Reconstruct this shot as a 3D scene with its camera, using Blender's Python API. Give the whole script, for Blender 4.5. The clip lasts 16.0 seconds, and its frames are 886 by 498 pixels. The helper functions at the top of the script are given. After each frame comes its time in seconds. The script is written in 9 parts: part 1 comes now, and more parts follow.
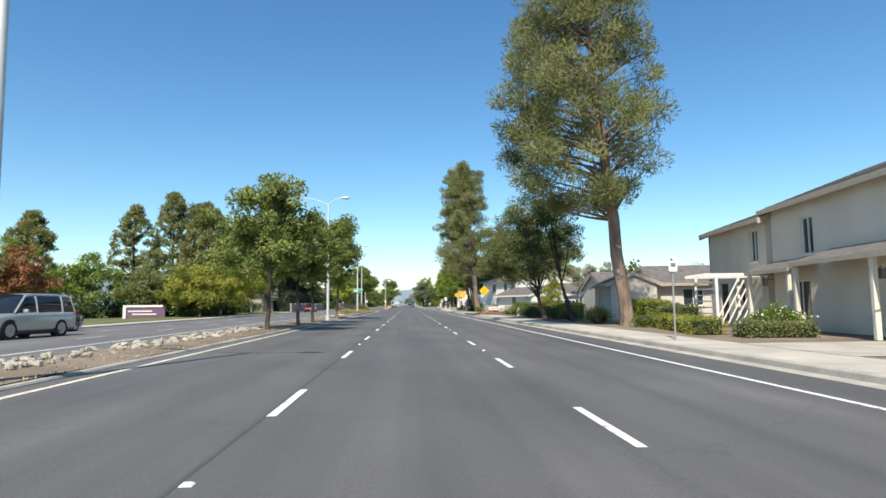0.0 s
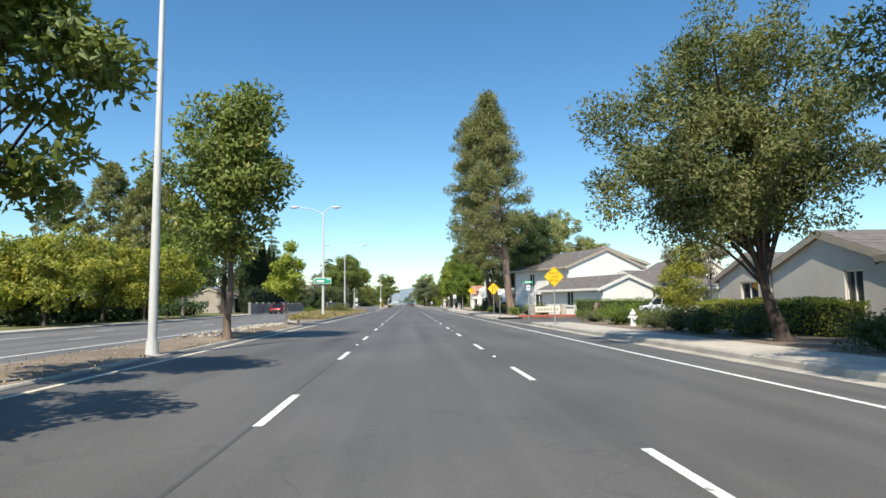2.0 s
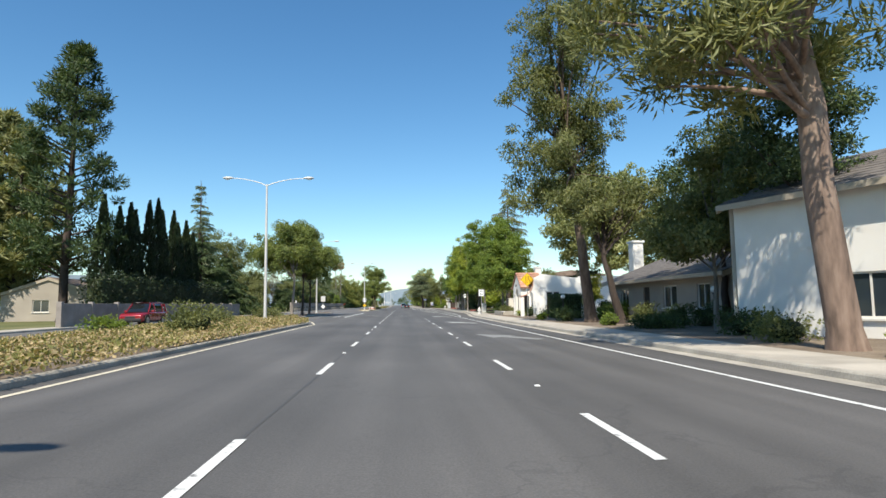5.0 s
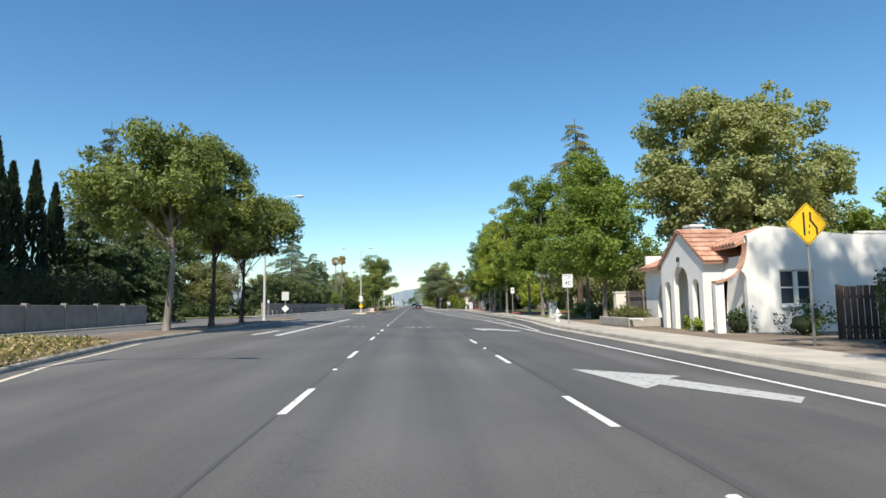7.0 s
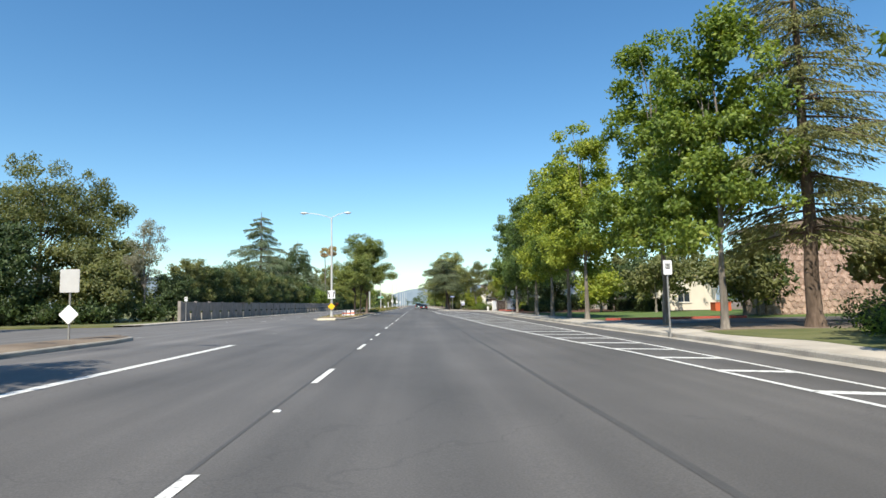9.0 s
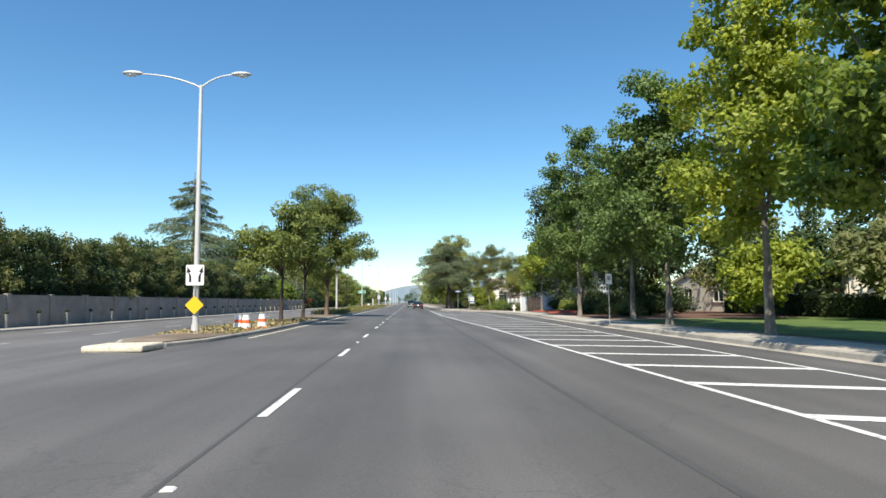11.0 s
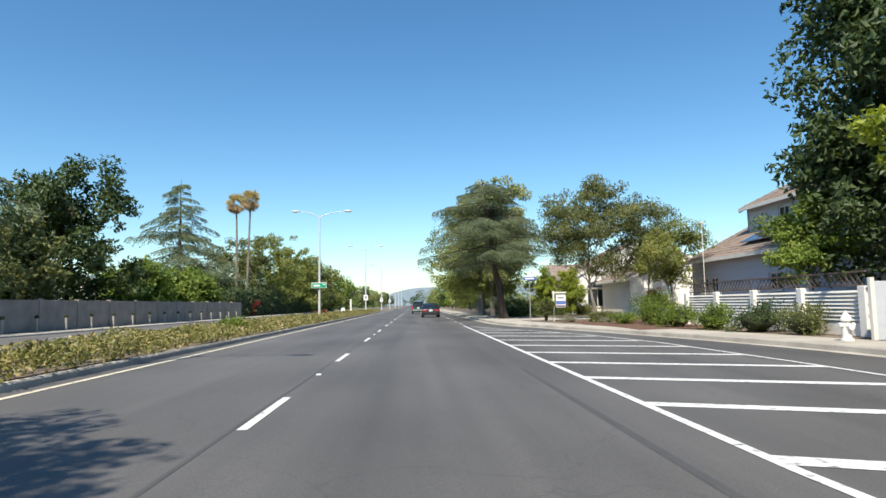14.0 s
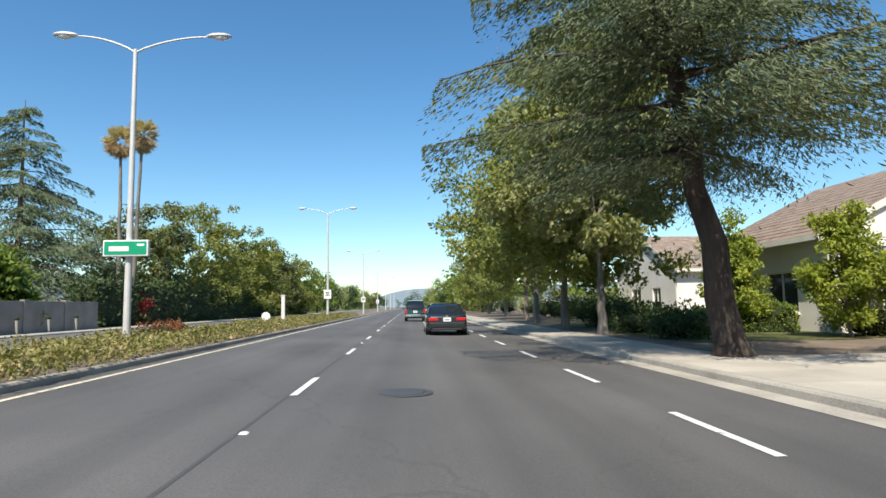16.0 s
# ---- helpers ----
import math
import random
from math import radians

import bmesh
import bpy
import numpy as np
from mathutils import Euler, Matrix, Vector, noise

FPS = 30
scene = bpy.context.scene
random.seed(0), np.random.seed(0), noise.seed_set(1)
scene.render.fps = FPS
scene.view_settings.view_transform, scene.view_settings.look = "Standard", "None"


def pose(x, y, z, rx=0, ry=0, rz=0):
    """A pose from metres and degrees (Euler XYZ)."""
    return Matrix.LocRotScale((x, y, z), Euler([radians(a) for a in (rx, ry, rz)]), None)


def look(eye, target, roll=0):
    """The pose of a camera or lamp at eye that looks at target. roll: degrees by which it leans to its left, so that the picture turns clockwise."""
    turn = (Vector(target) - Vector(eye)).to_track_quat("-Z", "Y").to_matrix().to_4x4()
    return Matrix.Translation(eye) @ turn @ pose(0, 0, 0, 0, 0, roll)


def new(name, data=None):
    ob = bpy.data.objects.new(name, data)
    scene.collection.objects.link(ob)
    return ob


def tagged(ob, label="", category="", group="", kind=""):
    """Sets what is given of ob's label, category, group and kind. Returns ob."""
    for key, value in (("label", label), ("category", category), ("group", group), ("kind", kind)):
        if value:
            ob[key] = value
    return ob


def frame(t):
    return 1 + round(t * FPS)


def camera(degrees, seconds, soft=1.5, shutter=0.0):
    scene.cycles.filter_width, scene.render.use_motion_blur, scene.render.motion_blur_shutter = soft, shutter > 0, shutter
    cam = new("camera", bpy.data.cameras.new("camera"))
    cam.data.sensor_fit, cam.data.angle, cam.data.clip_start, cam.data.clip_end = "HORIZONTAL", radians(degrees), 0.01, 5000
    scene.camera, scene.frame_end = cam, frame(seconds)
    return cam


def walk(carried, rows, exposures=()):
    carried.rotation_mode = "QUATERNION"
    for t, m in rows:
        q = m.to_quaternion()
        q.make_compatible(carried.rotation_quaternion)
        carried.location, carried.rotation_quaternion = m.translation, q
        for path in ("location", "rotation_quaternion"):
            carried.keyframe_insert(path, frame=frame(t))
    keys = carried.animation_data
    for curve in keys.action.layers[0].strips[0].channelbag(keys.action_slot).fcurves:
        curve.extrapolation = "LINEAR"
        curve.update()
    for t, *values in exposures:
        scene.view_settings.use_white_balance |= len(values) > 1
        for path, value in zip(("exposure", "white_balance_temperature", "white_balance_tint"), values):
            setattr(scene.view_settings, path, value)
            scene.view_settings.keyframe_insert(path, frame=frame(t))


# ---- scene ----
cam = camera(72.5, 16.0, 1.55)
PATH = [
    (0.0, (1.513, 0.000, 1.213), (2.089, 9.942, 2.124), -0.58),
    (0.5, (1.511, 7.403, 1.213), (2.087, 17.345, 2.125), -0.99),
    (1.0, (1.497, 14.812, 1.214), (2.095, 24.754, 2.100), -0.97),
    (1.5, (1.574, 22.271, 1.212), (2.146, 32.210, 2.153), -0.40),
    (2.0, (1.517, 29.830, 1.213), (2.107, 39.772, 2.108), -0.73),
    (2.5, (1.517, 37.370, 1.215), (2.124, 47.312, 2.104), -0.68),
    (3.0, (1.576, 44.777, 1.216), (2.196, 54.718, 2.113), -0.91),
    (3.2, (1.559, 47.881, 1.216), (2.198, 57.821, 2.101), -0.74),
    (5.3, (1.479, 81.245, 1.214), (2.166, 91.178, 2.139), -0.73),
    (5.5, (1.487, 84.519, 1.214), (2.159, 94.450, 2.171), -0.67),
    (6.0, (1.479, 92.698, 1.214), (2.100, 102.638, 2.109), -0.68),
    (6.5, (1.485, 101.172, 1.214), (2.046, 111.114, 2.134), -0.67),
    (7.0, (1.500, 109.519, 1.214), (2.017, 119.463, 2.129), -0.97),
    (7.5, (1.563, 118.117, 1.212), (2.036, 128.061, 2.153), -0.66),
    (8.0, (1.580, 126.538, 1.212), (2.004, 136.490, 2.097), -0.94),
    (8.5, (1.633, 135.089, 1.211), (2.049, 145.043, 2.076), -1.04),
    (9.0, (1.647, 143.379, 1.210), (2.090, 153.328, 2.121), -1.02),
    (9.5, (1.630, 151.644, 1.211), (2.121, 161.592, 2.101), -0.86),
    (10.0, (1.506, 159.673, 1.214), (2.035, 169.620, 2.093), -0.77),
    (10.2, (1.499, 162.874, 1.214), (2.049, 172.822, 2.076), -0.78),
    (12.3, (1.766, 197.279, 1.207), (2.327, 207.224, 2.093), -0.54),
    (12.5, (1.766, 200.727, 1.207), (2.325, 210.672, 2.094), -0.72),
    (13.0, (1.751, 209.482, 1.208), (2.285, 219.424, 2.140), -0.70),
    (13.5, (1.749, 218.597, 1.208), (2.249, 228.541, 2.142), -0.91),
    (14.0, (1.733, 227.441, 1.208), (2.200, 237.389, 2.120), -1.00),
    (14.5, (1.654, 236.156, 1.210), (2.162, 246.102, 2.116), -0.89),
    (15.0, (1.636, 244.676, 1.210), (2.149, 254.622, 2.106), -0.81),
    (15.5, (1.578, 253.176, 1.212), (2.177, 263.114, 2.149), -0.78),
    (16.0, (1.629, 261.545, 1.211), (2.191, 271.485, 2.149), -0.93),
]
EXPOSURES = ((0.0, 0.43), (1.0, 0.45), (2.4, 0.41), (3.0, 0.22), (3.4, 0.24), (5.4, 0.37), (7.0, 0.35), (8.4, 0.43), (10.0, 0.47), (12.5, 0.49), (13.6, 0.47), (15.0, 0.35), (16.0, 0.42))
walk(cam, [(t, look(eye, target, roll)) for t, eye, target, roll in PATH], EXPOSURES)

# ---- daylight: high sun behind and left of the drive, clear sky ----
SUN_DIR = Vector((-0.189, -0.589, 0.786)).normalized()
world = bpy.data.worlds.new("sky")
scene.world = world
world.use_nodes = True
wn = world.node_tree.nodes
sky = wn.new("ShaderNodeTexSky")
sky.sky_type, sky.sun_disc = "NISHITA", False
sky.sun_elevation, sky.sun_rotation = math.asin(SUN_DIR.z), math.atan2(SUN_DIR.x, SUN_DIR.y)
sky.air_density, sky.dust_density, sky.ozone_density = 1.0, 0.3, 1.6
deep = wn.new("ShaderNodeMix")
deep.data_type, deep.blend_type = "RGBA", "MULTIPLY"
deep.inputs[0].default_value, deep.inputs[7].default_value = 1.0, (0.87, 0.985, 0.97, 1)
clear = wn.new("ShaderNodeHueSaturation")
clear.inputs["Saturation"].default_value = 1.24
world.node_tree.links.new(sky.outputs[0], clear.inputs["Color"])
world.node_tree.links.new(clear.outputs[0], deep.inputs[6])
world.node_tree.links.new(deep.outputs[2], wn["Background"].inputs[0])
wn["Background"].inputs[1].default_value = 0.130
sun = new("sun", bpy.data.lights.new("sun", "SUN"))
sun.data.energy, sun.data.angle, sun.data.color = 5.1, radians(0.53), (1.0, 0.925, 0.79)
sun.matrix_world = look(SUN_DIR * 100, (0, 0, 0))

# ---- materials ----
MATS = {}


def base_nodes(name):
    m = bpy.data.materials.new(name)
    m.use_nodes = True
    MATS[name] = m
    return m, m.node_tree.nodes, m.node_tree.links, m.node_tree.nodes["Principled BSDF"]


def ramp(nodes, stops):
    r = nodes.new("ShaderNodeValToRGB")
    while len(r.color_ramp.elements) < len(stops):
        r.color_ramp.elements.new(0.5)
    for e, (p, c) in zip(r.color_ramp.elements, stops):
        e.position, e.color = p, (*c, 1)
    return r


def surface(name, stops, scale=2.0, fine=30.0, rough=0.8, bump=0.2, metal=0.0, stretch=(1, 1, 1), vary=0.0, spec=0.4):
    """A surface of two noises: broad stains and fine grain, with a light relief."""
    m, n, l, p = base_nodes(name)
    tc = n.new("ShaderNodeTexCoord")
    mp = n.new("ShaderNodeMapping")
    mp.inputs["Scale"].default_value = stretch
    l.new(tc.outputs["Object"], mp.inputs[0])
    a, b = n.new("ShaderNodeTexNoise"), n.new("ShaderNodeTexNoise")
    a.inputs["Scale"].default_value, a.inputs["Detail"].default_value = scale, 6
    b.inputs["Scale"].default_value, b.inputs["Detail"].default_value = fine, 4
    l.new(mp.outputs[0], a.inputs[0])
    l.new(mp.outputs[0], b.inputs[0])
    mix = n.new("ShaderNodeMath")
    mix.operation = "MULTIPLY_ADD"
    l.new(b.outputs[0], mix.inputs[0])
    mix.inputs[1].default_value = 0.45
    half = n.new("ShaderNodeMath")
    half.operation = "MULTIPLY_ADD"
    half.inputs[1].default_value, half.inputs[2].default_value = 0.9, -0.18
    l.new(a.outputs[0], half.inputs[0])
    l.new(half.outputs[0], mix.inputs[2])
    r = ramp(n, stops)
    l.new(mix.outputs[0], r.inputs[0])
    col = r.outputs[0]
    if vary:
        oi = n.new("ShaderNodeObjectInfo")
        hs = n.new("ShaderNodeHueSaturation")
        mr = n.new("ShaderNodeMapRange")
        mr.inputs[3].default_value, mr.inputs[4].default_value = 1 - vary, 1 + vary
        l.new(oi.outputs["Random"], mr.inputs[0])
        l.new(mr.outputs[0], hs.inputs["Value"])
        l.new(col, hs.inputs["Color"])
        col = hs.outputs[0]
    l.new(col, p.inputs["Base Color"])
    bp = n.new("ShaderNodeBump")
    bp.inputs["Strength"].default_value, bp.inputs["Distance"].default_value = bump, 0.02
    l.new(b.outputs[0], bp.inputs["Height"])
    l.new(bp.outputs[0], p.inputs["Normal"])
    p.inputs["Roughness"].default_value, p.inputs["Metallic"].default_value = rough, metal
    p.inputs["Specular IOR Level"].default_value = spec
    return m


def shades(c, d=0.25):
    return [(0.25, tuple(v * (1 - d) for v in c)), (0.5, c), (0.78, tuple(min(1, v * (1 + d)) for v in c))]


def foliage(name, dark, mid, light, odd=None, glow=0.35, gain=1.55):
    """Leaves: each takes its own tone; light passes through them."""
    m, n, l, p = base_nodes(name)
    g = n.new("ShaderNodeNewGeometry")
    dark, mid, light, odd = [(gain * 1.04 * c[0], gain * c[1], gain * c[2]) for c in (dark, mid, light, odd or light)]
    stops = [(0.0, dark), (0.45, mid), (0.85, light), (1.0, odd)]
    r = ramp(n, stops)
    tc = n.new("ShaderNodeTexCoord")
    tuft = n.new("ShaderNodeTexNoise")
    tuft.inputs["Scale"].default_value, tuft.inputs["Detail"].default_value = 0.9, 3
    l.new(tc.outputs["Object"], tuft.inputs[0])
    spread = n.new("ShaderNodeMapRange")
    spread.inputs[1].default_value, spread.inputs[2].default_value = 0.3, 0.7
    l.new(tuft.outputs[0], spread.inputs[0])
    tone = n.new("ShaderNodeMix")
    tone.inputs[0].default_value = 0.45
    l.new(spread.outputs[0], tone.inputs[2])
    l.new(g.outputs["Random Per Island"], tone.inputs[3])
    l.new(tone.outputs[0], r.inputs[0])
    p.inputs["Roughness"].default_value = 0.5
    p.inputs["Specular IOR Level"].default_value = 0.35
    l.new(r.outputs[0], p.inputs["Base Color"])
    t = n.new("ShaderNodeBsdfTranslucent")
    br = n.new("ShaderNodeMix")
    br.data_type, br.blend_type = "RGBA", "MULTIPLY"
    br.inputs[0].default_value = 1.0
    br.inputs[7].default_value = (1.25, 1.2, 0.5, 1)
    l.new(r.outputs[0], br.inputs[6])
    l.new(br.outputs[2], t.inputs[0])
    mx = n.new("ShaderNodeMixShader")
    mx.inputs[0].default_value = glow
    l.new(p.outputs[0], mx.inputs[1])
    l.new(t.outputs[0], mx.inputs[2])
    l.new(mx.outputs[0], n["Material Output"].inputs[0])
    return m


def gloss(name, c, rough=0.2, metal=0.0, coat=0.0, spec=0.5, emit=None):
    m, n, l, p = base_nodes(name)
    p.inputs["Base Color"].default_value = (*c, 1)
    p.inputs["Roughness"].default_value, p.inputs["Metallic"].default_value = rough, metal
    p.inputs["Coat Weight"].default_value = coat
    p.inputs["Specular IOR Level"].default_value = spec
    return m


def asphalt_material():
    """Worn grey asphalt: aggregate grain, long wheel wear, blotches and hair cracks."""
    m, n, l, p = base_nodes("asphalt")
    tc = n.new("ShaderNodeTexCoord")

    def noise_at(sx, sy, scale, detail=5):
        mp = n.new("ShaderNodeMapping")
        mp.inputs["Scale"].default_value = (sx, sy, 1)
        l.new(tc.outputs["Object"], mp.inputs[0])
        t = n.new("ShaderNodeTexNoise")
        t.inputs["Scale"].default_value, t.inputs["Detail"].default_value = scale, detail
        l.new(mp.outputs[0], t.inputs[0])
        return t
    wear, blot, grain = noise_at(1, 0.02, 1.3), noise_at(1, 0.5, 0.35), noise_at(1, 1, 55, 3)
    r = ramp(n, [(0.3, (0.078, 0.074, 0.070)), (0.5, (0.094, 0.089, 0.084)), (0.7, (0.113, 0.107, 0.101))])
    l.new(wear.outputs[0], r.inputs[0])
    xyz = n.new("ShaderNodeSeparateXYZ")
    l.new(tc.outputs["Object"], xyz.inputs[0])
    # paler towards the far carriageway, by x
    leftward = n.new("ShaderNodeMapRange")
    leftward.inputs[1].default_value, leftward.inputs[2].default_value = -6.6, -2.5
    leftward.inputs[3].default_value, leftward.inputs[4].default_value = 1.42, 1.04
    l.new(xyz.outputs[0], leftward.inputs[0])
    pale = n.new("ShaderNodeHueSaturation")
    l.new(r.outputs[0], pale.inputs["Color"])
    l.new(leftward.outputs[0], pale.inputs["Value"])
    mul = n.new("ShaderNodeMix")
    mul.data_type, mul.blend_type = "RGBA", "OVERLAY"
    mul.inputs[0].default_value = 0.5
    l.new(pale.outputs[0], mul.inputs[6])
    l.new(blot.outputs[0], mul.inputs[7])
    gr = n.new("ShaderNodeMix")
    gr.data_type, gr.blend_type = "RGBA", "OVERLAY"
    gr.inputs[0].default_value = 0.5
    l.new(mul.outputs[2], gr.inputs[6])
    l.new(grain.outputs[0], gr.inputs[7])
    vor = n.new("ShaderNodeTexVoronoi")
    vor.feature = "DISTANCE_TO_EDGE"
    vor.inputs["Scale"].default_value = 0.22
    warp = noise_at(1, 1, 0.9, 4)
    add = n.new("ShaderNodeVectorMath")
    add.operation = "MULTIPLY_ADD"
    add.inputs[1].default_value = (2.2, 2.2, 0)
    l.new(warp.outputs[1], add.inputs[0])
    l.new(tc.outputs["Object"], add.inputs[2])
    l.new(add.outputs[0], vor.inputs[0])
    lt = n.new("ShaderNodeMath")
    lt.operation = "LESS_THAN"
    lt.inputs[1].default_value = 0.0035
    l.new(vor.outputs[0], lt.inputs[0])
    cr = n.new("ShaderNodeMix")
    cr.data_type = "RGBA"
    cr.inputs[7].default_value = (0.035, 0.034, 0.034, 1)
    fac = n.new("ShaderNodeMath")
    fac.operation = "MULTIPLY"
    fac.inputs[1].default_value = 0.22
    l.new(lt.outputs[0], fac.inputs[0])
    l.new(fac.outputs[0], cr.inputs[0])
    l.new(gr.outputs[2], cr.inputs[6])
    l.new(cr.outputs[2], p.inputs["Base Color"])
    bp = n.new("ShaderNodeBump")
    bp.inputs["Strength"].default_value, bp.inputs["Distance"].default_value = 0.35, 0.008
    l.new(grain.outputs[0], bp.inputs["Height"])
    l.new(bp.outputs[0], p.inputs["Normal"])
    p.inputs["Roughness"].default_value = 0.74
    return m


def paint_material(name, c):
    """Road paint, worn through to the stone in specks."""
    m, n, l, p = base_nodes(name)
    tc = n.new("ShaderNodeTexCoord")
    t = n.new("ShaderNodeTexNoise")
    t.inputs["Scale"].default_value, t.inputs["Detail"].default_value = 9, 8
    l.new(tc.outputs["Object"], t.inputs[0])
    r = ramp(n, [(0.3, tuple(v * 0.28 for v in c)), (0.42, tuple(v * 0.85 for v in c)), (0.7, c)])
    l.new(t.outputs[0], r.inputs[0])
    l.new(r.outputs[0], p.inputs["Base Color"])
    p.inputs["Roughness"].default_value = 0.7
    return m


ASPHALT = asphalt_material()
SEAM = surface("tar_seam", shades((0.076, 0.074, 0.072), 0.12), 3, 40, 0.7, 0.2)
TAR = surface("tar", shades((0.062, 0.061, 0.061), 0.2), 3, 40, 0.6, 0.2)
WHITE_PAINT = paint_material("white_paint", (0.74, 0.74, 0.71))
YELLOW_PAINT = paint_material("yellow_paint", (0.72, 0.65, 0.50))
WORN_PAINT = paint_material("worn_paint", (0.50, 0.50, 0.48))
FADED_PAINT = paint_material("faded_paint", (0.29, 0.29, 0.28))
RED_PAINT = paint_material("red_paint", (0.45, 0.10, 0.07))
CONCRETE = surface("concrete", shades((0.43, 0.39, 0.33), 0.25), 0.8, 45, 0.85, 0.25, vary=0.08)
KERB = surface("kerb_concrete", shades((0.38, 0.35, 0.30), 0.35), 0.9, 25, 0.88, 0.3)
DIRT = surface("dry_earth", [(0.25, (0.12, 0.09, 0.065)), (0.5, (0.19, 0.148, 0.108)), (0.75, (0.29, 0.235, 0.175))], 0.5, 14, 0.95, 0.6)
GRASS = surface("lawn_soil", [(0.25, (0.06, 0.075, 0.02)), (0.5, (0.12, 0.13, 0.045)), (0.75, (0.22, 0.19, 0.09))], 0.35, 18, 0.95, 0.6)
LAWN = surface("mown_grass", [(0.25, (0.055, 0.10, 0.02)), (0.5, (0.085, 0.14, 0.03)), (0.75, (0.15, 0.18, 0.06))], 0.4, 30, 0.9, 0.6)
MULCH = surface("bark_mulch", [(0.25, (0.07, 0.035, 0.022)), (0.5, (0.14, 0.075, 0.05)), (0.75, (0.22, 0.13, 0.09))], 3, 30, 0.95, 0.8)
STONE = surface("river_stone", shades((0.36, 0.32, 0.26), 0.3), 3, 30, 0.8, 0.3, vary=0.25)
BARK = surface("bark_brown", [(0.25, (0.06, 0.042, 0.03)), (0.5, (0.14, 0.10, 0.075)), (0.75, (0.24, 0.18, 0.135))], 2.5, 12, 0.95, 1.0, stretch=(1, 1, 0.25))
BARK_PALE = surface("bark_pale", [(0.25, (0.08, 0.058, 0.045)), (0.5, (0.22, 0.155, 0.12)), (0.75, (0.33, 0.25, 0.195))], 2.0, 9, 0.95, 1.0, stretch=(1, 1, 0.25))
BARK_DARK = surface("bark_dark", [(0.25, (0.028, 0.02, 0.017)), (0.5, (0.06, 0.045, 0.037)), (0.75, (0.11, 0.085, 0.07))], 2.5, 12, 0.95, 1.0, stretch=(1, 1, 0.25))
BARK_GREY = surface("bark_grey", [(0.25, (0.10, 0.085, 0.07)), (0.5, (0.21, 0.185, 0.155)), (0.75, (0.33, 0.29, 0.25))], 2.5, 12, 0.95, 0.9, stretch=(1, 1, 0.3))
STUCCO = surface("beige_stucco", shades((0.68, 0.60, 0.50), 0.1), 0.6, 60, 0.92, 0.35)
# taupe taken darker, so that walls under trees look shaded by colour
STUCCO_TAUPE_SHADED = surface("shaded_taupe_stucco", shades((0.36, 0.32, 0.27), 0.12), 0.6, 60, 0.92, 0.35)
STUCCO_WARM = surface("cream_stucco", shades((0.74, 0.67, 0.55), 0.08), 0.6, 60, 0.92, 0.35)
STUCCO_WHITE = surface("white_stucco", shades((0.80, 0.77, 0.71), 0.08), 0.6, 60, 0.92, 0.35)
STUCCO_GREY = surface("grey_stucco", shades((0.58, 0.53, 0.46), 0.12), 0.6, 60, 0.92, 0.35)
SIDING = surface("blue_grey_siding", shades((0.50, 0.53, 0.57), 0.1), 0.6, 30, 0.8, 0.2, stretch=(0.3, 0.3, 6))
TRIM = surface("white_trim", shades((0.72, 0.69, 0.63), 0.08), 2, 30, 0.6, 0.1)
TRIM_TAN = surface("tan_trim", shades((0.40, 0.345, 0.27), 0.12), 2, 30, 0.7, 0.1)
SHINGLE = surface("grey_shingle", [(0.25, (0.085, 0.078, 0.075)), (0.5, (0.145, 0.13, 0.12)), (0.75, (0.21, 0.19, 0.175))], 2.5, 25, 0.9, 0.8, stretch=(1, 1, 3))
SHINGLE_BROWN = surface("brown_tile_roof", [(0.25, (0.16, 0.115, 0.09)), (0.5, (0.25, 0.19, 0.15)), (0.75, (0.34, 0.27, 0.22))], 2.5, 25, 0.9, 0.8)
CLAY = surface("clay_tile", [(0.25, (0.27, 0.12, 0.08)), (0.5, (0.42, 0.22, 0.145)), (0.75, (0.54, 0.38, 0.28))], 3, 20, 0.85, 0.4, vary=0.3)
BLOCK = surface("block_wall", shades((0.28, 0.25, 0.225), 0.25), 1.2, 30, 0.92, 0.5)
BRICK = surface("stone_cladding", [(0.25, (0.24, 0.15, 0.115)), (0.5, (0.40, 0.28, 0.22)), (0.75, (0.56, 0.43, 0.35))], 6, 30, 0.9, 0.6)
FIELDSTONE = surface("fieldstone", [(0.25, (0.26, 0.16, 0.125)), (0.5, (0.44, 0.31, 0.25)), (0.75, (0.60, 0.48, 0.40))], 4, 30, 0.9, 0.5, vary=0.3)
WOOD = surface("weathered_fence_wood", [(0.25, (0.07, 0.055, 0.045)), (0.5, (0.15, 0.12, 0.10)), (0.75, (0.24, 0.20, 0.165))], 2, 25, 0.9, 0.5, stretch=(4, 4, 0.4), vary=0.25)
GALV = surface("galvanised_pole", shades((0.62, 0.61, 0.58), 0.1), 2, 30, 0.5, 0.08, metal=0.2)
SIGN_POST = surface("sign_post_steel", shades((0.36, 0.35, 0.33), 0.2), 3, 40, 0.5, 0.1, metal=0.5)
SIGN_YELLOW = surface("sign_yellow", shades((0.86, 0.52, 0.02), 0.06), 2, 30, 0.45, 0.02)
SIGN_WHITE = surface("sign_white", shades((0.80, 0.80, 0.78), 0.05), 2, 30, 0.45, 0.02)
SIGN_GREEN = surface("sign_green", shades((0.01, 0.30, 0.15), 0.08), 2, 30, 0.4, 0.02)
SIGN_BLUE = surface("sign_blue", shades((0.10, 0.16, 0.42), 0.08), 2, 30, 0.4, 0.02)
SIGN_BLACK = gloss("sign_black", (0.012, 0.012, 0.012), 0.5)
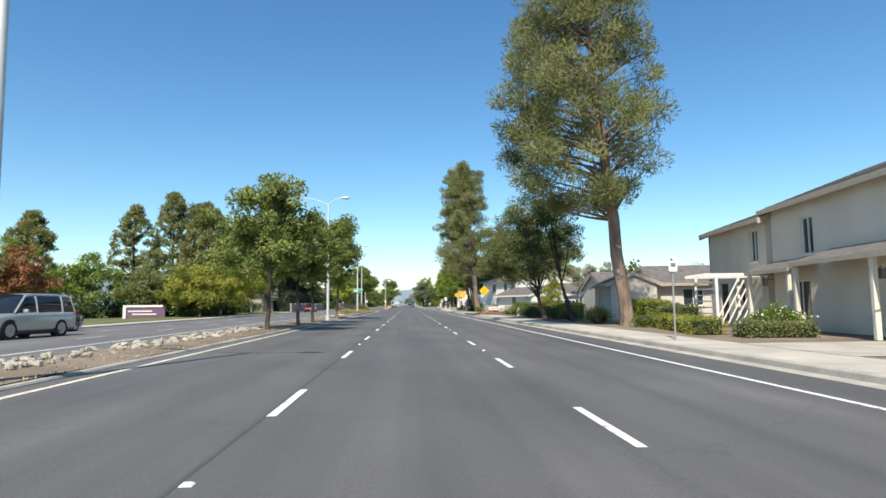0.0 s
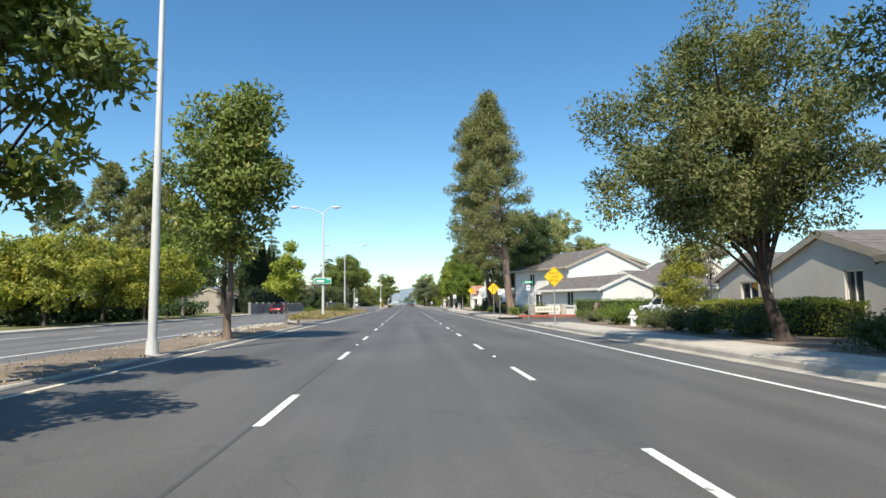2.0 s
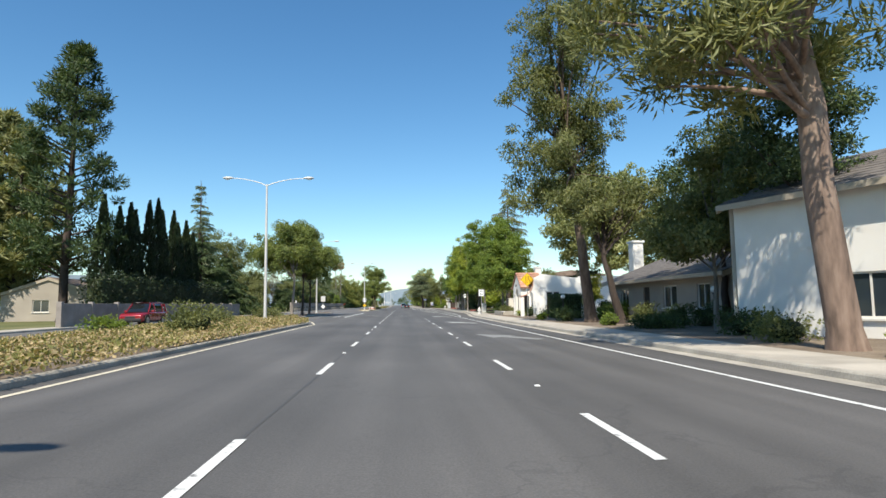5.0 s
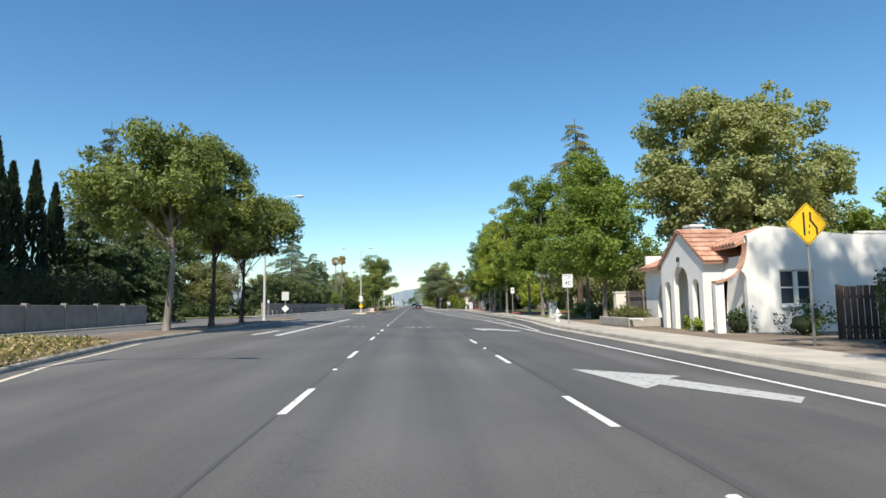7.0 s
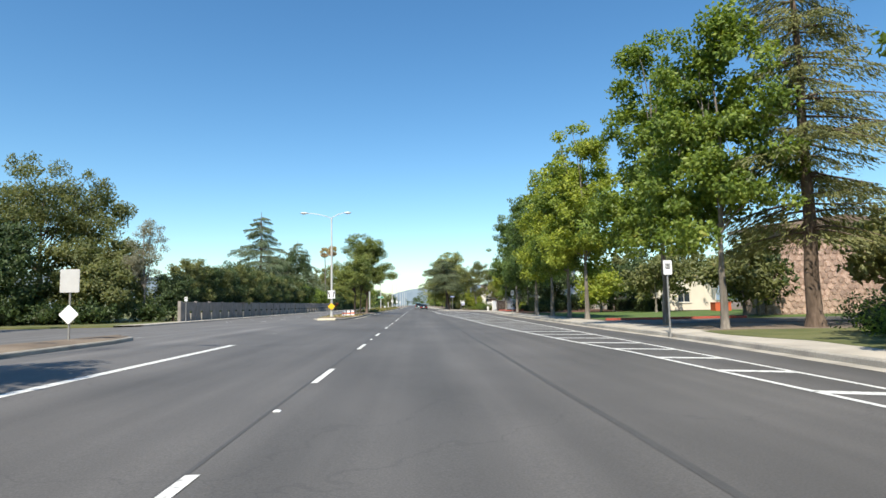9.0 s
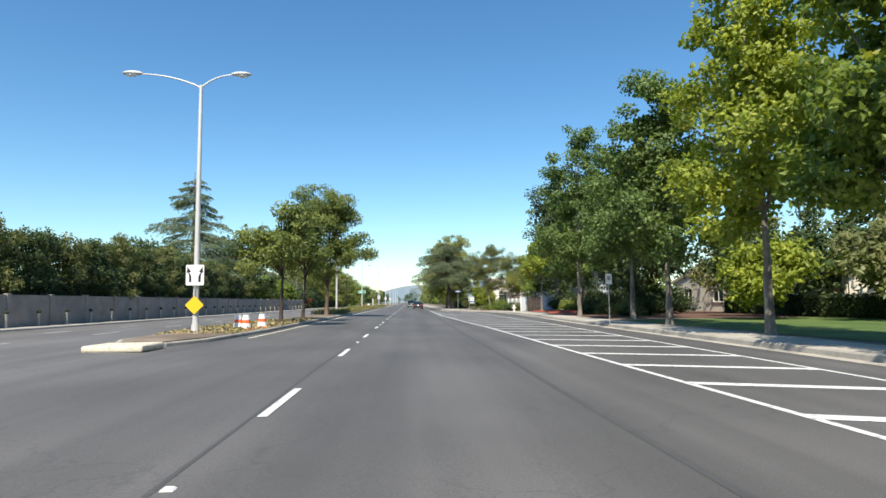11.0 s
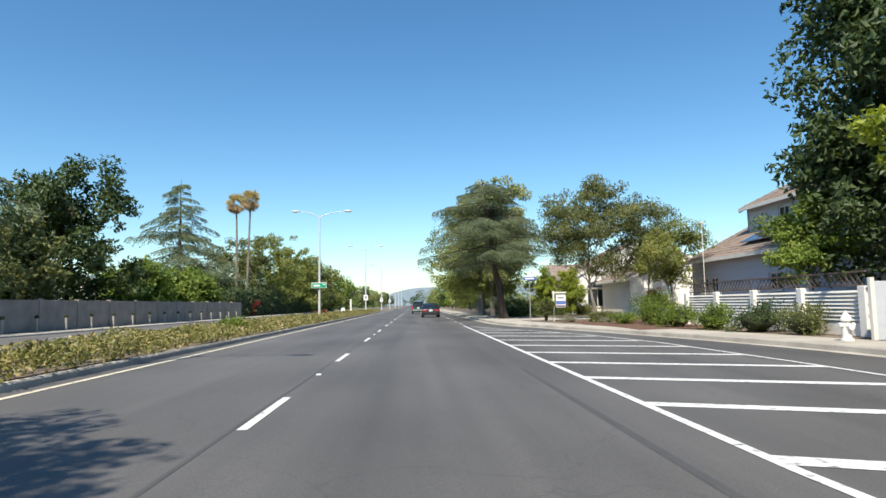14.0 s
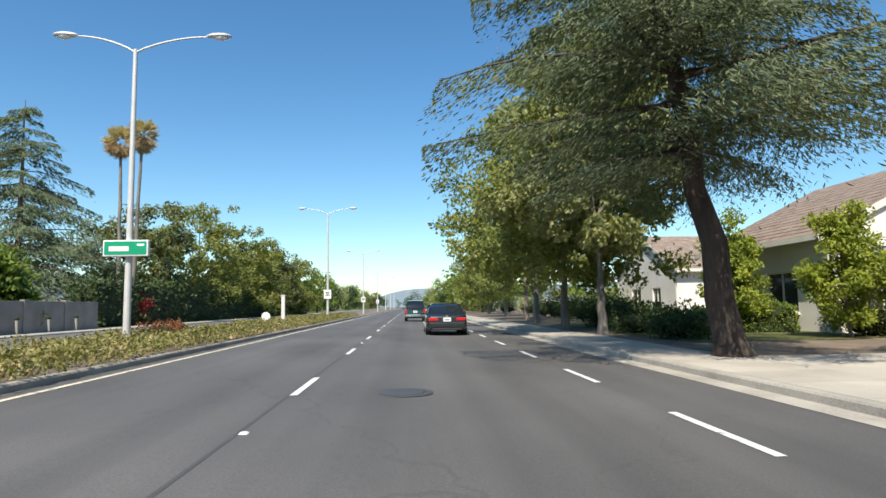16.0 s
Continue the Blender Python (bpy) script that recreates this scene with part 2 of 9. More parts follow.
SIGN_PURPLE = surface("sign_purple", shades((0.17, 0.09, 0.16), 0.1), 2, 30, 0.5, 0.02)
RUBBER = gloss("tyre_rubber", (0.018, 0.018, 0.018), 0.85)
RIM = gloss("wheel_alloy", (0.5, 0.5, 0.5), 0.3, 0.9)
GLASS_DARK = gloss("tinted_glass", (0.012, 0.014, 0.016), 0.05, 0.0, 0.0, 0.7)
WINDOW = gloss("window_glass", (0.03, 0.04, 0.05), 0.04, 0.0, 0.0, 0.8)
TAIL_RED = gloss("tail_lamp_red", (0.55, 0.01, 0.015), 0.15, 0, 0.5)
LAMP_CLEAR = gloss("lamp_clear", (0.8, 0.8, 0.78), 0.1, 0, 0.5)
CHROME = gloss("chrome", (0.75, 0.75, 0.75), 0.12, 1.0)
PLASTIC_BLACK = gloss("black_plastic", (0.02, 0.02, 0.02), 0.6)
PAINT_DARK = gloss("car_paint_dark_grey", (0.022, 0.026, 0.03), 0.22, 0.3, 1.0)
PAINT_GREEN = gloss("car_paint_teal_green", (0.008, 0.075, 0.075), 0.25, 0.3, 1.0)
PAINT_SILVER = gloss("car_paint_silver", (0.50, 0.49, 0.46), 0.28, 0.5, 1.0)
PAINT_RED = gloss("car_paint_red", (0.30, 0.015, 0.02), 0.25, 0.2, 1.0)
PAINT_WHITE = gloss("car_paint_white", (0.78, 0.78, 0.77), 0.3, 0.0, 1.0)
HYDRANT_PAINT = surface("hydrant_white", shades((0.74, 0.72, 0.68), 0.08), 3, 40, 0.5, 0.1)
SOLAR = gloss("solar_panel", (0.012, 0.014, 0.022), 0.15, 0.0, 0.5)
CONE_ORANGE = gloss("orange_plastic", (0.75, 0.14, 0.03), 0.5)
ORANGE_RED = surface("orange_red_panel", shades((0.55, 0.12, 0.05), 0.1), 2, 30, 0.6, 0.1)
PALM_GOLD = foliage("golden_palm", (0.22, 0.19, 0.10), (0.34, 0.30, 0.17), (0.46, 0.41, 0.26), glow=0.3, gain=1.35)
PALM_DRY = foliage("dry_palm", (0.26, 0.19, 0.11), (0.39, 0.30, 0.18), (0.50, 0.41, 0.27), glow=0.2, gain=1.4)
# pale blue carries the distance haze in the hill colour itself
HILL = surface("hazed_hills", [(0.25, (0.20, 0.26, 0.33)), (0.5, (0.25, 0.31, 0.38)), (0.75, (0.30, 0.36, 0.42))], 0.004, 0.03, 1.0, 0.0)

LEAF_OLIVE = foliage("leaf_olive", (0.035, 0.048, 0.016), (0.085, 0.10, 0.036), (0.155, 0.165, 0.066), (0.21, 0.18, 0.085), 0.38, 1.75)
LEAF_GREEN = foliage("leaf_green", (0.035, 0.058, 0.012), (0.085, 0.128, 0.022), (0.165, 0.21, 0.042), (0.25, 0.245, 0.06), 0.42, 1.75)
# darker copy of the sweetgum green, with shade put into the leaf colour
LEAF_GUM_SHADE = foliage("leaf_sweetgum_shade", (0.022, 0.040, 0.012), (0.055, 0.090, 0.024), (0.12, 0.165, 0.048), (0.20, 0.215, 0.07), 0.36, 1.85)
LEAF_BRIGHT = foliage("leaf_bright", (0.065, 0.095, 0.014), (0.145, 0.185, 0.026), (0.25, 0.28, 0.045), (0.36, 0.32, 0.06), 0.42, 1.7)
LEAF_YELLOW = foliage("leaf_yellow_green", (0.055, 0.075, 0.014), (0.14, 0.16, 0.026), (0.26, 0.255, 0.045), (0.40, 0.28, 0.07), 0.42, 1.7)
LEAF_MEDIAN = foliage("leaf_median", (0.03, 0.045, 0.014), (0.08, 0.105, 0.028), (0.155, 0.18, 0.05), (0.22, 0.175, 0.065), 0.38, 1.95)
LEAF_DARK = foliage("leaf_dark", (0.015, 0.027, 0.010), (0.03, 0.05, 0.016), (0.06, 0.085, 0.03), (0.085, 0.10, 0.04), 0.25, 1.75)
LEAF_CYPRESS = foliage("leaf_cypress", (0.010, 0.018, 0.008), (0.018, 0.032, 0.012), (0.034, 0.055, 0.020), (0.05, 0.07, 0.026), 0.12, 1.1)
LEAF_PINE = foliage("pine_needles", (0.042, 0.055, 0.02), (0.11, 0.122, 0.045), (0.19, 0.192, 0.08), (0.255, 0.225, 0.115), 0.3, 1.65)
LEAF_CEDAR = foliage("cedar_needles", (0.045, 0.065, 0.035), (0.085, 0.115, 0.062), (0.13, 0.165, 0.09), (0.17, 0.185, 0.10), 0.25, 1.5)
LEAF_ROAD_CEDAR = foliage("roadside_cedar_needles", (0.038, 0.058, 0.028), (0.085, 0.112, 0.058), (0.14, 0.165, 0.088), (0.185, 0.195, 0.10), 0.25, 1.4)
LEAF_SYCAMORE = foliage("leaf_sycamore", (0.072, 0.090, 0.036), (0.132, 0.150, 0.062), (0.195, 0.205, 0.095), (0.24, 0.225, 0.12), 0.42, 2.1)
LEAF_PLANE = foliage("leaf_plane", (0.05, 0.065, 0.018), (0.105, 0.125, 0.033), (0.175, 0.18, 0.052), (0.21, 0.165, 0.06), 0.4, 1.95)
LEAF_GREY = foliage("leaf_silver", (0.10, 0.105, 0.07), (0.17, 0.17, 0.12), (0.24, 0.235, 0.17), (0.28, 0.25, 0.19), 0.3)
LEAF_RED = foliage("leaf_red_brown", (0.09, 0.035, 0.02), (0.16, 0.065, 0.03), (0.22, 0.12, 0.05), (0.13, 0.12, 0.03), 0.3)
LEAF_IVY = foliage("leaf_groundcover", (0.075, 0.085, 0.025), (0.145, 0.15, 0.045), (0.225, 0.205, 0.075), (0.30, 0.24, 0.12), 0.25, 1.35)
LEAF_DRY = foliage("leaf_dry_cover", (0.18, 0.135, 0.065), (0.31, 0.245, 0.125), (0.43, 0.35, 0.20), (0.2, 0.2, 0.07), 0.2, 1.2)
FLOWER_RED = foliage("red_bougainvillea", (0.25, 0.01, 0.02), (0.42, 0.02, 0.035), (0.5, 0.05, 0.06), (0.06, 0.09, 0.02), 0.3, 1.2)
FLOWER_WHITE = foliage("white_flowers", (0.5, 0.5, 0.45), (0.62, 0.62, 0.56), (0.7, 0.7, 0.64), (0.10, 0.14, 0.04), 0.2, 1.15)
# dark green that stands for shaded leaves deep inside shrubs and hedges
CORE = surface("shaded_core", shades((0.032, 0.042, 0.016), 0.4), 3, 12, 1.0, 0.6)

# ---- mesh helpers ----


def mesh_of(name, verts, faces, mats, smooth=False):
    """A mesh from arrays: verts (n, 3); faces (m, 3) or (m, 4)."""
    verts, faces = np.asarray(verts, np.float32), np.asarray(faces, np.int32)
    me = bpy.data.meshes.new(name)
    k = faces.shape[1]
    me.vertices.add(len(verts))
    me.vertices.foreach_set("co", verts.ravel())
    me.loops.add(faces.size)
    me.loops.foreach_set("vertex_index", faces.ravel())
    me.polygons.add(len(faces))
    me.polygons.foreach_set("loop_start", np.arange(0, faces.size, k, dtype=np.int32))
    me.polygons.foreach_set("use_smooth", np.full(len(faces), smooth))
    me.update(calc_edges=True)
    for m in mats if isinstance(mats, (list, tuple)) else [mats]:
        me.materials.append(m)
    return me


def thing(name, m, label, category, group="", kind=""):
    ob = new(name)
    ob.empty_display_size = 0.2
    ob.matrix_basis = m
    return tagged(ob, label, category, group, kind)


def part(name, bm, material, parent, label="", smooth=False):
    """Links a bmesh, or a ready mesh, as one mesh object under a thing or a part."""
    if isinstance(bm, bmesh.types.BMesh):
        me = bpy.data.meshes.new(name)
        bmesh.ops.recalc_face_normals(bm, faces=bm.faces)
        bm.to_mesh(me)
        bm.free()
        me.materials.append(material)
        if smooth:
            me.polygons.foreach_set("use_smooth", np.ones(len(me.polygons), bool))
    else:
        me = bm
    ob = new(name, me)
    ob.parent = parent
    if label:
        ob["label"] = label
    return ob


def structure(name, me, label=""):
    ob = new(name, me)
    return tagged(ob, label, "", "", "structure")


def box(cx, cy, cz, sx, sy, sz, bevel=0.0, bm=None, turn=None):
    bm = bm or bmesh.new()
    got = bmesh.ops.create_cube(bm, size=1.0)["verts"]
    bmesh.ops.scale(bm, vec=(sx, sy, sz), verts=got)
    if turn is not None:
        bmesh.ops.transform(bm, matrix=turn, verts=got)
    bmesh.ops.translate(bm, vec=(cx, cy, cz), verts=got)
    if bevel:
        edges = list({e for v in got for e in v.link_edges})
        bmesh.ops.bevel(bm, geom=edges, offset=bevel, segments=2, affect="EDGES", profile=0.5)
    return bm


def cyl(cx, cy, cz, r1, r2, h, seg=16, axis="z", bm=None):
    """A cylinder or cone whose base centre is given, along an axis."""
    bm = bm or bmesh.new()
    turn = {"z": Matrix(), "x": Matrix.Rotation(radians(90), 4, "Y"), "y": Matrix.Rotation(radians(-90), 4, "X")}[axis]
    m = Matrix.Translation((cx, cy, cz)) @ turn @ Matrix.Translation((0, 0, h / 2))
    bmesh.ops.create_cone(bm, cap_ends=True, segments=seg, radius1=r1, radius2=r2, depth=h, matrix=m)
    return bm


def prism(points, axis, a, b, bm=None):
    """A closed outline (u, v) drawn out from a to b along an axis: x: (y, z), y: (x, z), z: (x, y)."""
    bm = bm or bmesh.new()
    place = {"x": lambda u, v, w: (w, u, v), "y": lambda u, v, w: (u, w, v), "z": lambda u, v, w: (u, v, w)}[axis]
    lo = [bm.verts.new(place(u, v, a)) for u, v in points]
    hi = [bm.verts.new(place(u, v, b)) for u, v in points]
    bm.faces.new(lo)
    bm.faces.new(hi[::-1])
    for i in range(len(points)):
        j = (i + 1) % len(points)
        bm.faces.new((lo[i], hi[i], hi[j], lo[j]))
    return bm


def tube(points, radii, sides=7):
    """Vertices and quads of a tapered tube along points."""
    pts, rad = np.asarray(points, float), np.asarray(radii, float)
    d = np.gradient(pts, axis=0)
    d /= np.linalg.norm(d, axis=1)[:, None] + 1e-9
    ref = np.where(np.abs(d[:, 2:3]) > 0.9, np.array([[1.0, 0, 0]]), np.array([[0, 0, 1.0]]))
    s = np.cross(d, ref)
    s /= np.linalg.norm(s, axis=1)[:, None] + 1e-9
    u = np.cross(s, d)
    a = np.linspace(0, 2 * np.pi, sides, endpoint=False)
    v = pts[:, None] + rad[:, None, None] * (np.cos(a)[None, :, None] * s[:, None] + np.sin(a)[None, :, None] * u[:, None])
    n = len(pts)
    i, j = np.meshgrid(np.arange(n - 1), np.arange(sides), indexing="ij")
    i, j = i.ravel(), j.ravel()
    k = (j + 1) % sides
    f = np.stack([i * sides + j, i * sides + k, (i + 1) * sides + k, (i + 1) * sides + j], 1)
    return v.reshape(-1, 3), f


def tubes_mesh(name, list_of, mat, sides=7):
    vs, fs, at = [], [], 0
    for pts, rad in list_of:
        v, f = tube(pts, rad, sides)
        vs.append(v)
        fs.append(f + at)
        at += len(v)
    return mesh_of(name, np.concatenate(vs), np.concatenate(fs), mat, True)


def road_z(x):
    """Height of the carriageways: a crossfall away from the median."""
    if x > 3.6:
        return -0.086 - 0.004 * (x - 3.6)
    return -0.0239 * x if x > -5.5 else 0.131 + 0.016 * (x + 5.5)


def text_mesh(text, size, mat, depth=0.0, name="lettering"):
    """Letters as a mesh, centred, in the xy plane."""
    cu = bpy.data.curves.new(name, "FONT")
    cu.body, cu.size, cu.align_x, cu.align_y, cu.extrude = text, size, "CENTER", "CENTER", depth
    cu.resolution_u = 3
    ob = bpy.data.objects.new(name, cu)
    scene.collection.objects.link(ob)
    me = bpy.data.meshes.new_from_object(ob.evaluated_get(bpy.context.evaluated_depsgraph_get()))
    bpy.data.objects.remove(ob)
    me.materials.clear()
    me.materials.append(mat)
    return me

# ---- ground, road, kerbs and pavements ----
WALK_Z, LEFT_Z, MEDIAN_Z, MEDIAN_LOW = 0.04, 0.02, 0.24, 0.165
KERB_Y = [-90, 0, 66, 120, 140, 146, 151, 163, 172, 190, 213, 224, 236, 243, 248, 254.6, 259.5, 262, 266, 277, 900]
KERB_X = [8.9, 8.9, 8.8, 8.7, 9.0, 9.5, 10.0, 10.8, 10.8, 11.1, 11.6, 12.2, 12.5, 12.2, 11.3, 9.7, 8.2, 7.4, 6.85, 6.65, 6.65]


def kerb_x(y):
    return float(np.interp(y, KERB_Y, KERB_X))


def far_kerb_x(y):
    return float(np.interp(y, [-90, 90, 115, 165, 200, 260, 900], [-19.0, -19.0, -20.2, -20.4, -19.6, -18.6, -18.6]))


def sheet(ys, left, right, z, cross=2, thick=0.0):
    """Verts and quads of a ground strip between two lines x(y); z is a height or a function of x."""
    v, f = [], []
    for y in ys:
        a, b = left(y), right(y)
        for k in range(cross):
            x = a + (b - a) * k / (cross - 1)
            v.append((x, y, z(x) if callable(z) else z))
    n = len(ys)
    for i in range(n - 1):
        for k in range(cross - 1):
            p = i * cross + k
            f.append((p, p + 1, p + cross + 1, p + cross))
    if thick:
        m = len(v)
        v += [(x, y, w - thick) for x, y, w in v]
        for i in range(n - 1):
            p = i * cross
            f.append((p + m, p, p + cross, p + cross + m))
            q = p + cross - 1
            f.append((q, q + m, q + cross + m, q + cross))
        f.append((0, m, m + cross - 1, cross - 1))
        e = (n - 1) * cross
        f.append((e, e + cross - 1, e + cross - 1 + m, e + m))
    return v, f


def smooth_ys(a, b, step):
    return list(np.linspace(a, b, max(2, int((b - a) / step) + 1)))


g = 2600.0
structure("ground", mesh_of("ground", [(-g, -g, -0.5), (g, -g, -0.5), (g, g, -0.5), (-g, g, -0.5)], [(0, 1, 2, 3)], GRASS), "dry grassy ground reaching the horizon")

# the road's cross section, from the far gutter to the right gutter
xs = [-24.0, -19.0, -5.5, 0.0, 3.6, 15.0]
ys = smooth_ys(-90, 1500, 15)
v = [(x, y, road_z(x)) for y in ys for x in xs]
f = [(i * 6 + k, i * 6 + k + 1, i * 6 + k + 7, i * 6 + k + 6) for i in range(len(ys) - 1) for k in range(5)]
road = structure("road", mesh_of("road", v, f, ASPHALT), "worn grey asphalt road with painted lanes")
v, f = sheet([168.0, 190.0], lambda y: -140.0, lambda y: -19.5, -0.09)
structure("road_side_street", mesh_of("road_side_street", v, f, ASPHALT), "asphalt side street")
v, f = sheet([66.5, 77.5], lambda y: 8.6, lambda y: 70.0, -0.095)
structure("road_private_drive", mesh_of("road_private_drive", v, f, ASPHALT), "asphalt entrance drive")


def kerb_strip(name, ys, line, w, z_top, side, label="weathered concrete kerb"):
    """A kerb with a rounded top edge along x = line(y); side 1: the walk lies to the right, -1: to the left."""
    v, f = [], []
    for y in ys:
        x = line(y)
        zr = road_z(x)
        prof = [(x, zr - 0.05), (x + side * 0.012, z_top - 0.035), (x + side * 0.035, z_top - 0.006), (x + side * 0.06, z_top), (x + side * w, z_top), (x + side * w, z_top - 0.2)]
        v += [(px, y, pz) for px, pz in prof]
    k = 6
    for i in range(len(ys) - 1):
        for j in range(k - 1):
            p = i * k + j
            f.append((p, p + 1, p + k + 1, p + k))

    me = mesh_of(name, v, f, KERB)
    return structure(name, me, label)


def gutter(name, ys, line, w, side):
    v, f = sheet(ys, lambda y: line(y) - side * w, line, lambda x: road_z(x) + 0.006)
    return structure(name, mesh_of(name, v, f, KERB), "stained concrete gutter pan")


kerb_strip("kerb_right_1", smooth_ys(-90, 65.5, 2), kerb_x, 0.16, WALK_Z, 1)
kerb_strip("kerb_right_2", smooth_ys(78.5, 700, 1.5), kerb_x, 0.16, WALK_Z, 1)
gutter("gutter_1", smooth_ys(-90, 700, 2), kerb_x, 0.42, 1)
kerb_strip("kerb_left_1", smooth_ys(-90, 166, 3), far_kerb_x, 0.16, LEFT_Z, -1)
kerb_strip("kerb_left_2", smooth_ys(192, 900, 3), far_kerb_x, 0.16, LEFT_Z, -1)

# joint bed below the pavement slabs, then the land behind
for i, (a, b) in enumerate(((-90, 65.5), (78.5, 700))):
    ys = smooth_ys(a, b, 2)
    v, f = sheet(ys, lambda y: kerb_x(y) + 0.14, lambda y: kerb_x(y) + 2.0, WALK_Z - 0.022)
    structure("pavement_%d" % (i + 1), mesh_of("pavement", v, f, KERB), "concrete pavement along the road")
    v, f = sheet(ys, lambda y: kerb_x(y) + 1.98, lambda y: 190.0, WALK_Z - 0.012, 3, 0.4)
    structure("ground_right_%d" % (i + 1), mesh_of("ground_right", v, f, DIRT), "dry earth and leaf litter behind the pavement")
for i, (a, b) in enumerate(((-90, 167), (191, 900))):
    ys = smooth_ys(a, b, 4)
    v, f = sheet(ys, lambda y: far_kerb_x(y) - 1.8, lambda y: far_kerb_x(y) - 0.15, LEFT_Z - 0.004)
    structure("pavement_left_%d" % (i + 1), mesh_of("pavement_left", v, f, CONCRETE), "concrete pavement on the far side")
    v, f = sheet(ys, lambda y: -260.0, lambda y: far_kerb_x(y) - 1.78, LEFT_Z - 0.01, 3, 0.4)
    structure("ground_left_%d" % (i + 1), mesh_of("ground_left", v, f, GRASS), "dry verge on the far side")


def patch(name, x0, x1, y0, y1, z, mat, label, wob=0.4, seed=1):
    """A bed or lawn with an uneven outline."""
    rng = np.random.default_rng(seed)
    n = 24
    pts = []
    for k in range(n):
        a = 2 * np.pi * k / n
        c, s = np.cos(a), np.sin(a)
        q = max(abs(c), abs(s))
        pts.append(((x0 + x1) / 2 + (x1 - x0) / 2 * c / q + rng.uniform(-wob, wob), (y0 + y1) / 2 + (y1 - y0) / 2 * s / q + rng.uniform(-wob, wob)))
    me = bpy.data.meshes.new(name)
    me.from_pydata([((x0 + x1) / 2, (y0 + y1) / 2, z + 0.03)] + [(px, py, z) for px, py in pts], [], [(0, k + 1, (k + 1) % n + 1) for k in range(n)])
    me.materials.append(mat)
    return structure(name, me, label)


patch("ground_lawn_1", 13.9, 70, 179, 211, WALK_Z + 0.006, LAWN, "mown park lawn", 0.3, 2)
patch("ground_lawn_2", 12.2, 19, 153, 166, WALK_Z + 0.006, GRASS, "rough grass under street trees", 0.3, 3)
patch("ground_lawn_3", 16, 60, 72 + 7, 92, WALK_Z + 0.005, GRASS, "patchy lawn by the entrance", 0.3, 4)
patch("ground_bed_1", 10.6, 19, 252, 268, WALK_Z + 0.006, MULCH, "red bark mulch bed", 0.4, 5)
patch("ground_bed_3", 14.0, 30, 213, 238, WALK_Z + 0.006, MULCH, "dark bark mulch under street trees", 0.4, 8)
patch("ground_bed_2", 10.0, 17, 279, 300, WALK_Z + 0.006, GRASS, "dry front lawn", 0.4, 6)
patch("ground_lawn_4", -34, -21.5, 40, 76, LEFT_Z + 0.004, GRASS, "grassy bank on the far side", 0.5, 7)
v, f = sheet([12.2, 16.6], lambda y: kerb_x(y) + 1.9, lambda y: 24.0, WALK_Z + 0.004)
structure("pavement_driveway_1", mesh_of("driveway", v, f, CONCRETE), "pale concrete driveway")
v, f = sheet([268.2, 274.2], lambda y: kerb_x(y) + 1.9, lambda y: 24.0, WALK_Z + 0.004)
structure("pavement_driveway_2", mesh_of("driveway", v, f, CONCRETE), "pale concrete driveway")
v, f = sheet([173.5, 180.0], lambda y: kerb_x(y) + 1.9, lambda y: 45.0, WALK_Z + 0.009)
structure("road_park_drive", mesh_of("park_drive", v, f, ASPHALT), "asphalt drive into the park")
v, f = sheet([232.0, 238.5], lambda y: kerb_x(y) + 1.9, lambda y: 45.0, WALK_Z + 0.009)
structure("road_court_drive", mesh_of("court_drive", v, f, ASPHALT), "asphalt drive between red kerbs")


def red_kerb(x0, x1, y):
    bm = box((x0 + x1) / 2, y, WALK_Z + 0.07, abs(x1 - x0), 0.18, 0.15, 0.02)
    me = bpy.data.meshes.new("kerb_red")
    bm.to_mesh(me)
    bm.free()
    me.materials.append(RED_PAINT)
    structure("trim_red_kerb", me, "red-painted concrete kerb")


red_kerb(13.2, 22, 180.2)
red_kerb(14.6, 24, 238.8)
red_kerb(14.6, 24, 231.8)
red_kerb(10.4, 15, 78.2)

# ---- medians ----


def median(name, ys, near, far, mat, label, top=MEDIAN_Z):
    """A kerbed island between the two carriageways, filled with earth."""
    v, f = sheet(ys, lambda y: far(y) + 0.14, lambda y: near(y) - 0.14, top - 0.015, 5)
    v = [(x, y, z + (0.05 * noise.noise((x * 0.6, y * 0.35, 3.0)) + 0.05 * math.sin(math.pi * (k % 5) / 4))) for k, (x, y, z) in enumerate(v)]
    structure(name, mesh_of(name, v, f, mat), label)
    kerb_strip("kerb_" + name + "_near", ys, near, 0.16, top - 0.02, -1)
    kerb_strip("kerb_" + name + "_far", ys, far, 0.16, top - 0.02, 1)


def near_1(y):
    return float(np.interp(y, [-90, 62, 64.5, 65.5], [-4.0, -4.0, -4.4, -5.2]))


def far_1(y):
    return float(np.interp(y, [-90, 62, 64.5, 65.5], [-6.6, -6.4, -6.0, -5.3]))


def near_2(y):
    return float(np.interp(y, [68, 69, 71, 113, 118, 122, 130, 140, 164, 166.3, 167], [-5.2, -4.5, -4.05, -4.05, -5.0, -6.1, -7.8, -8.1, -8.4, -8.8, -9.6]))


def far_2(y):
    return float(np.interp(y, [68, 69, 71, 80, 95, 115, 160, 166.3, 167], [-5.3, -6.0, -6.6, -8.0, -10.0, -11.3, -11.3, -10.6, -9.7]))


def near_3(y):
    return float(np.interp(y, [191.5, 192.2, 194, 200, 900], [-5.4, -4.8, -4.3, -4.0, -4.0]))


def far_3(y):
    return float(np.interp(y, [191.5, 192.2, 194, 260, 300, 900], [-5.5, -6.2, -6.9, -7.3, -8.2, -8.2]))


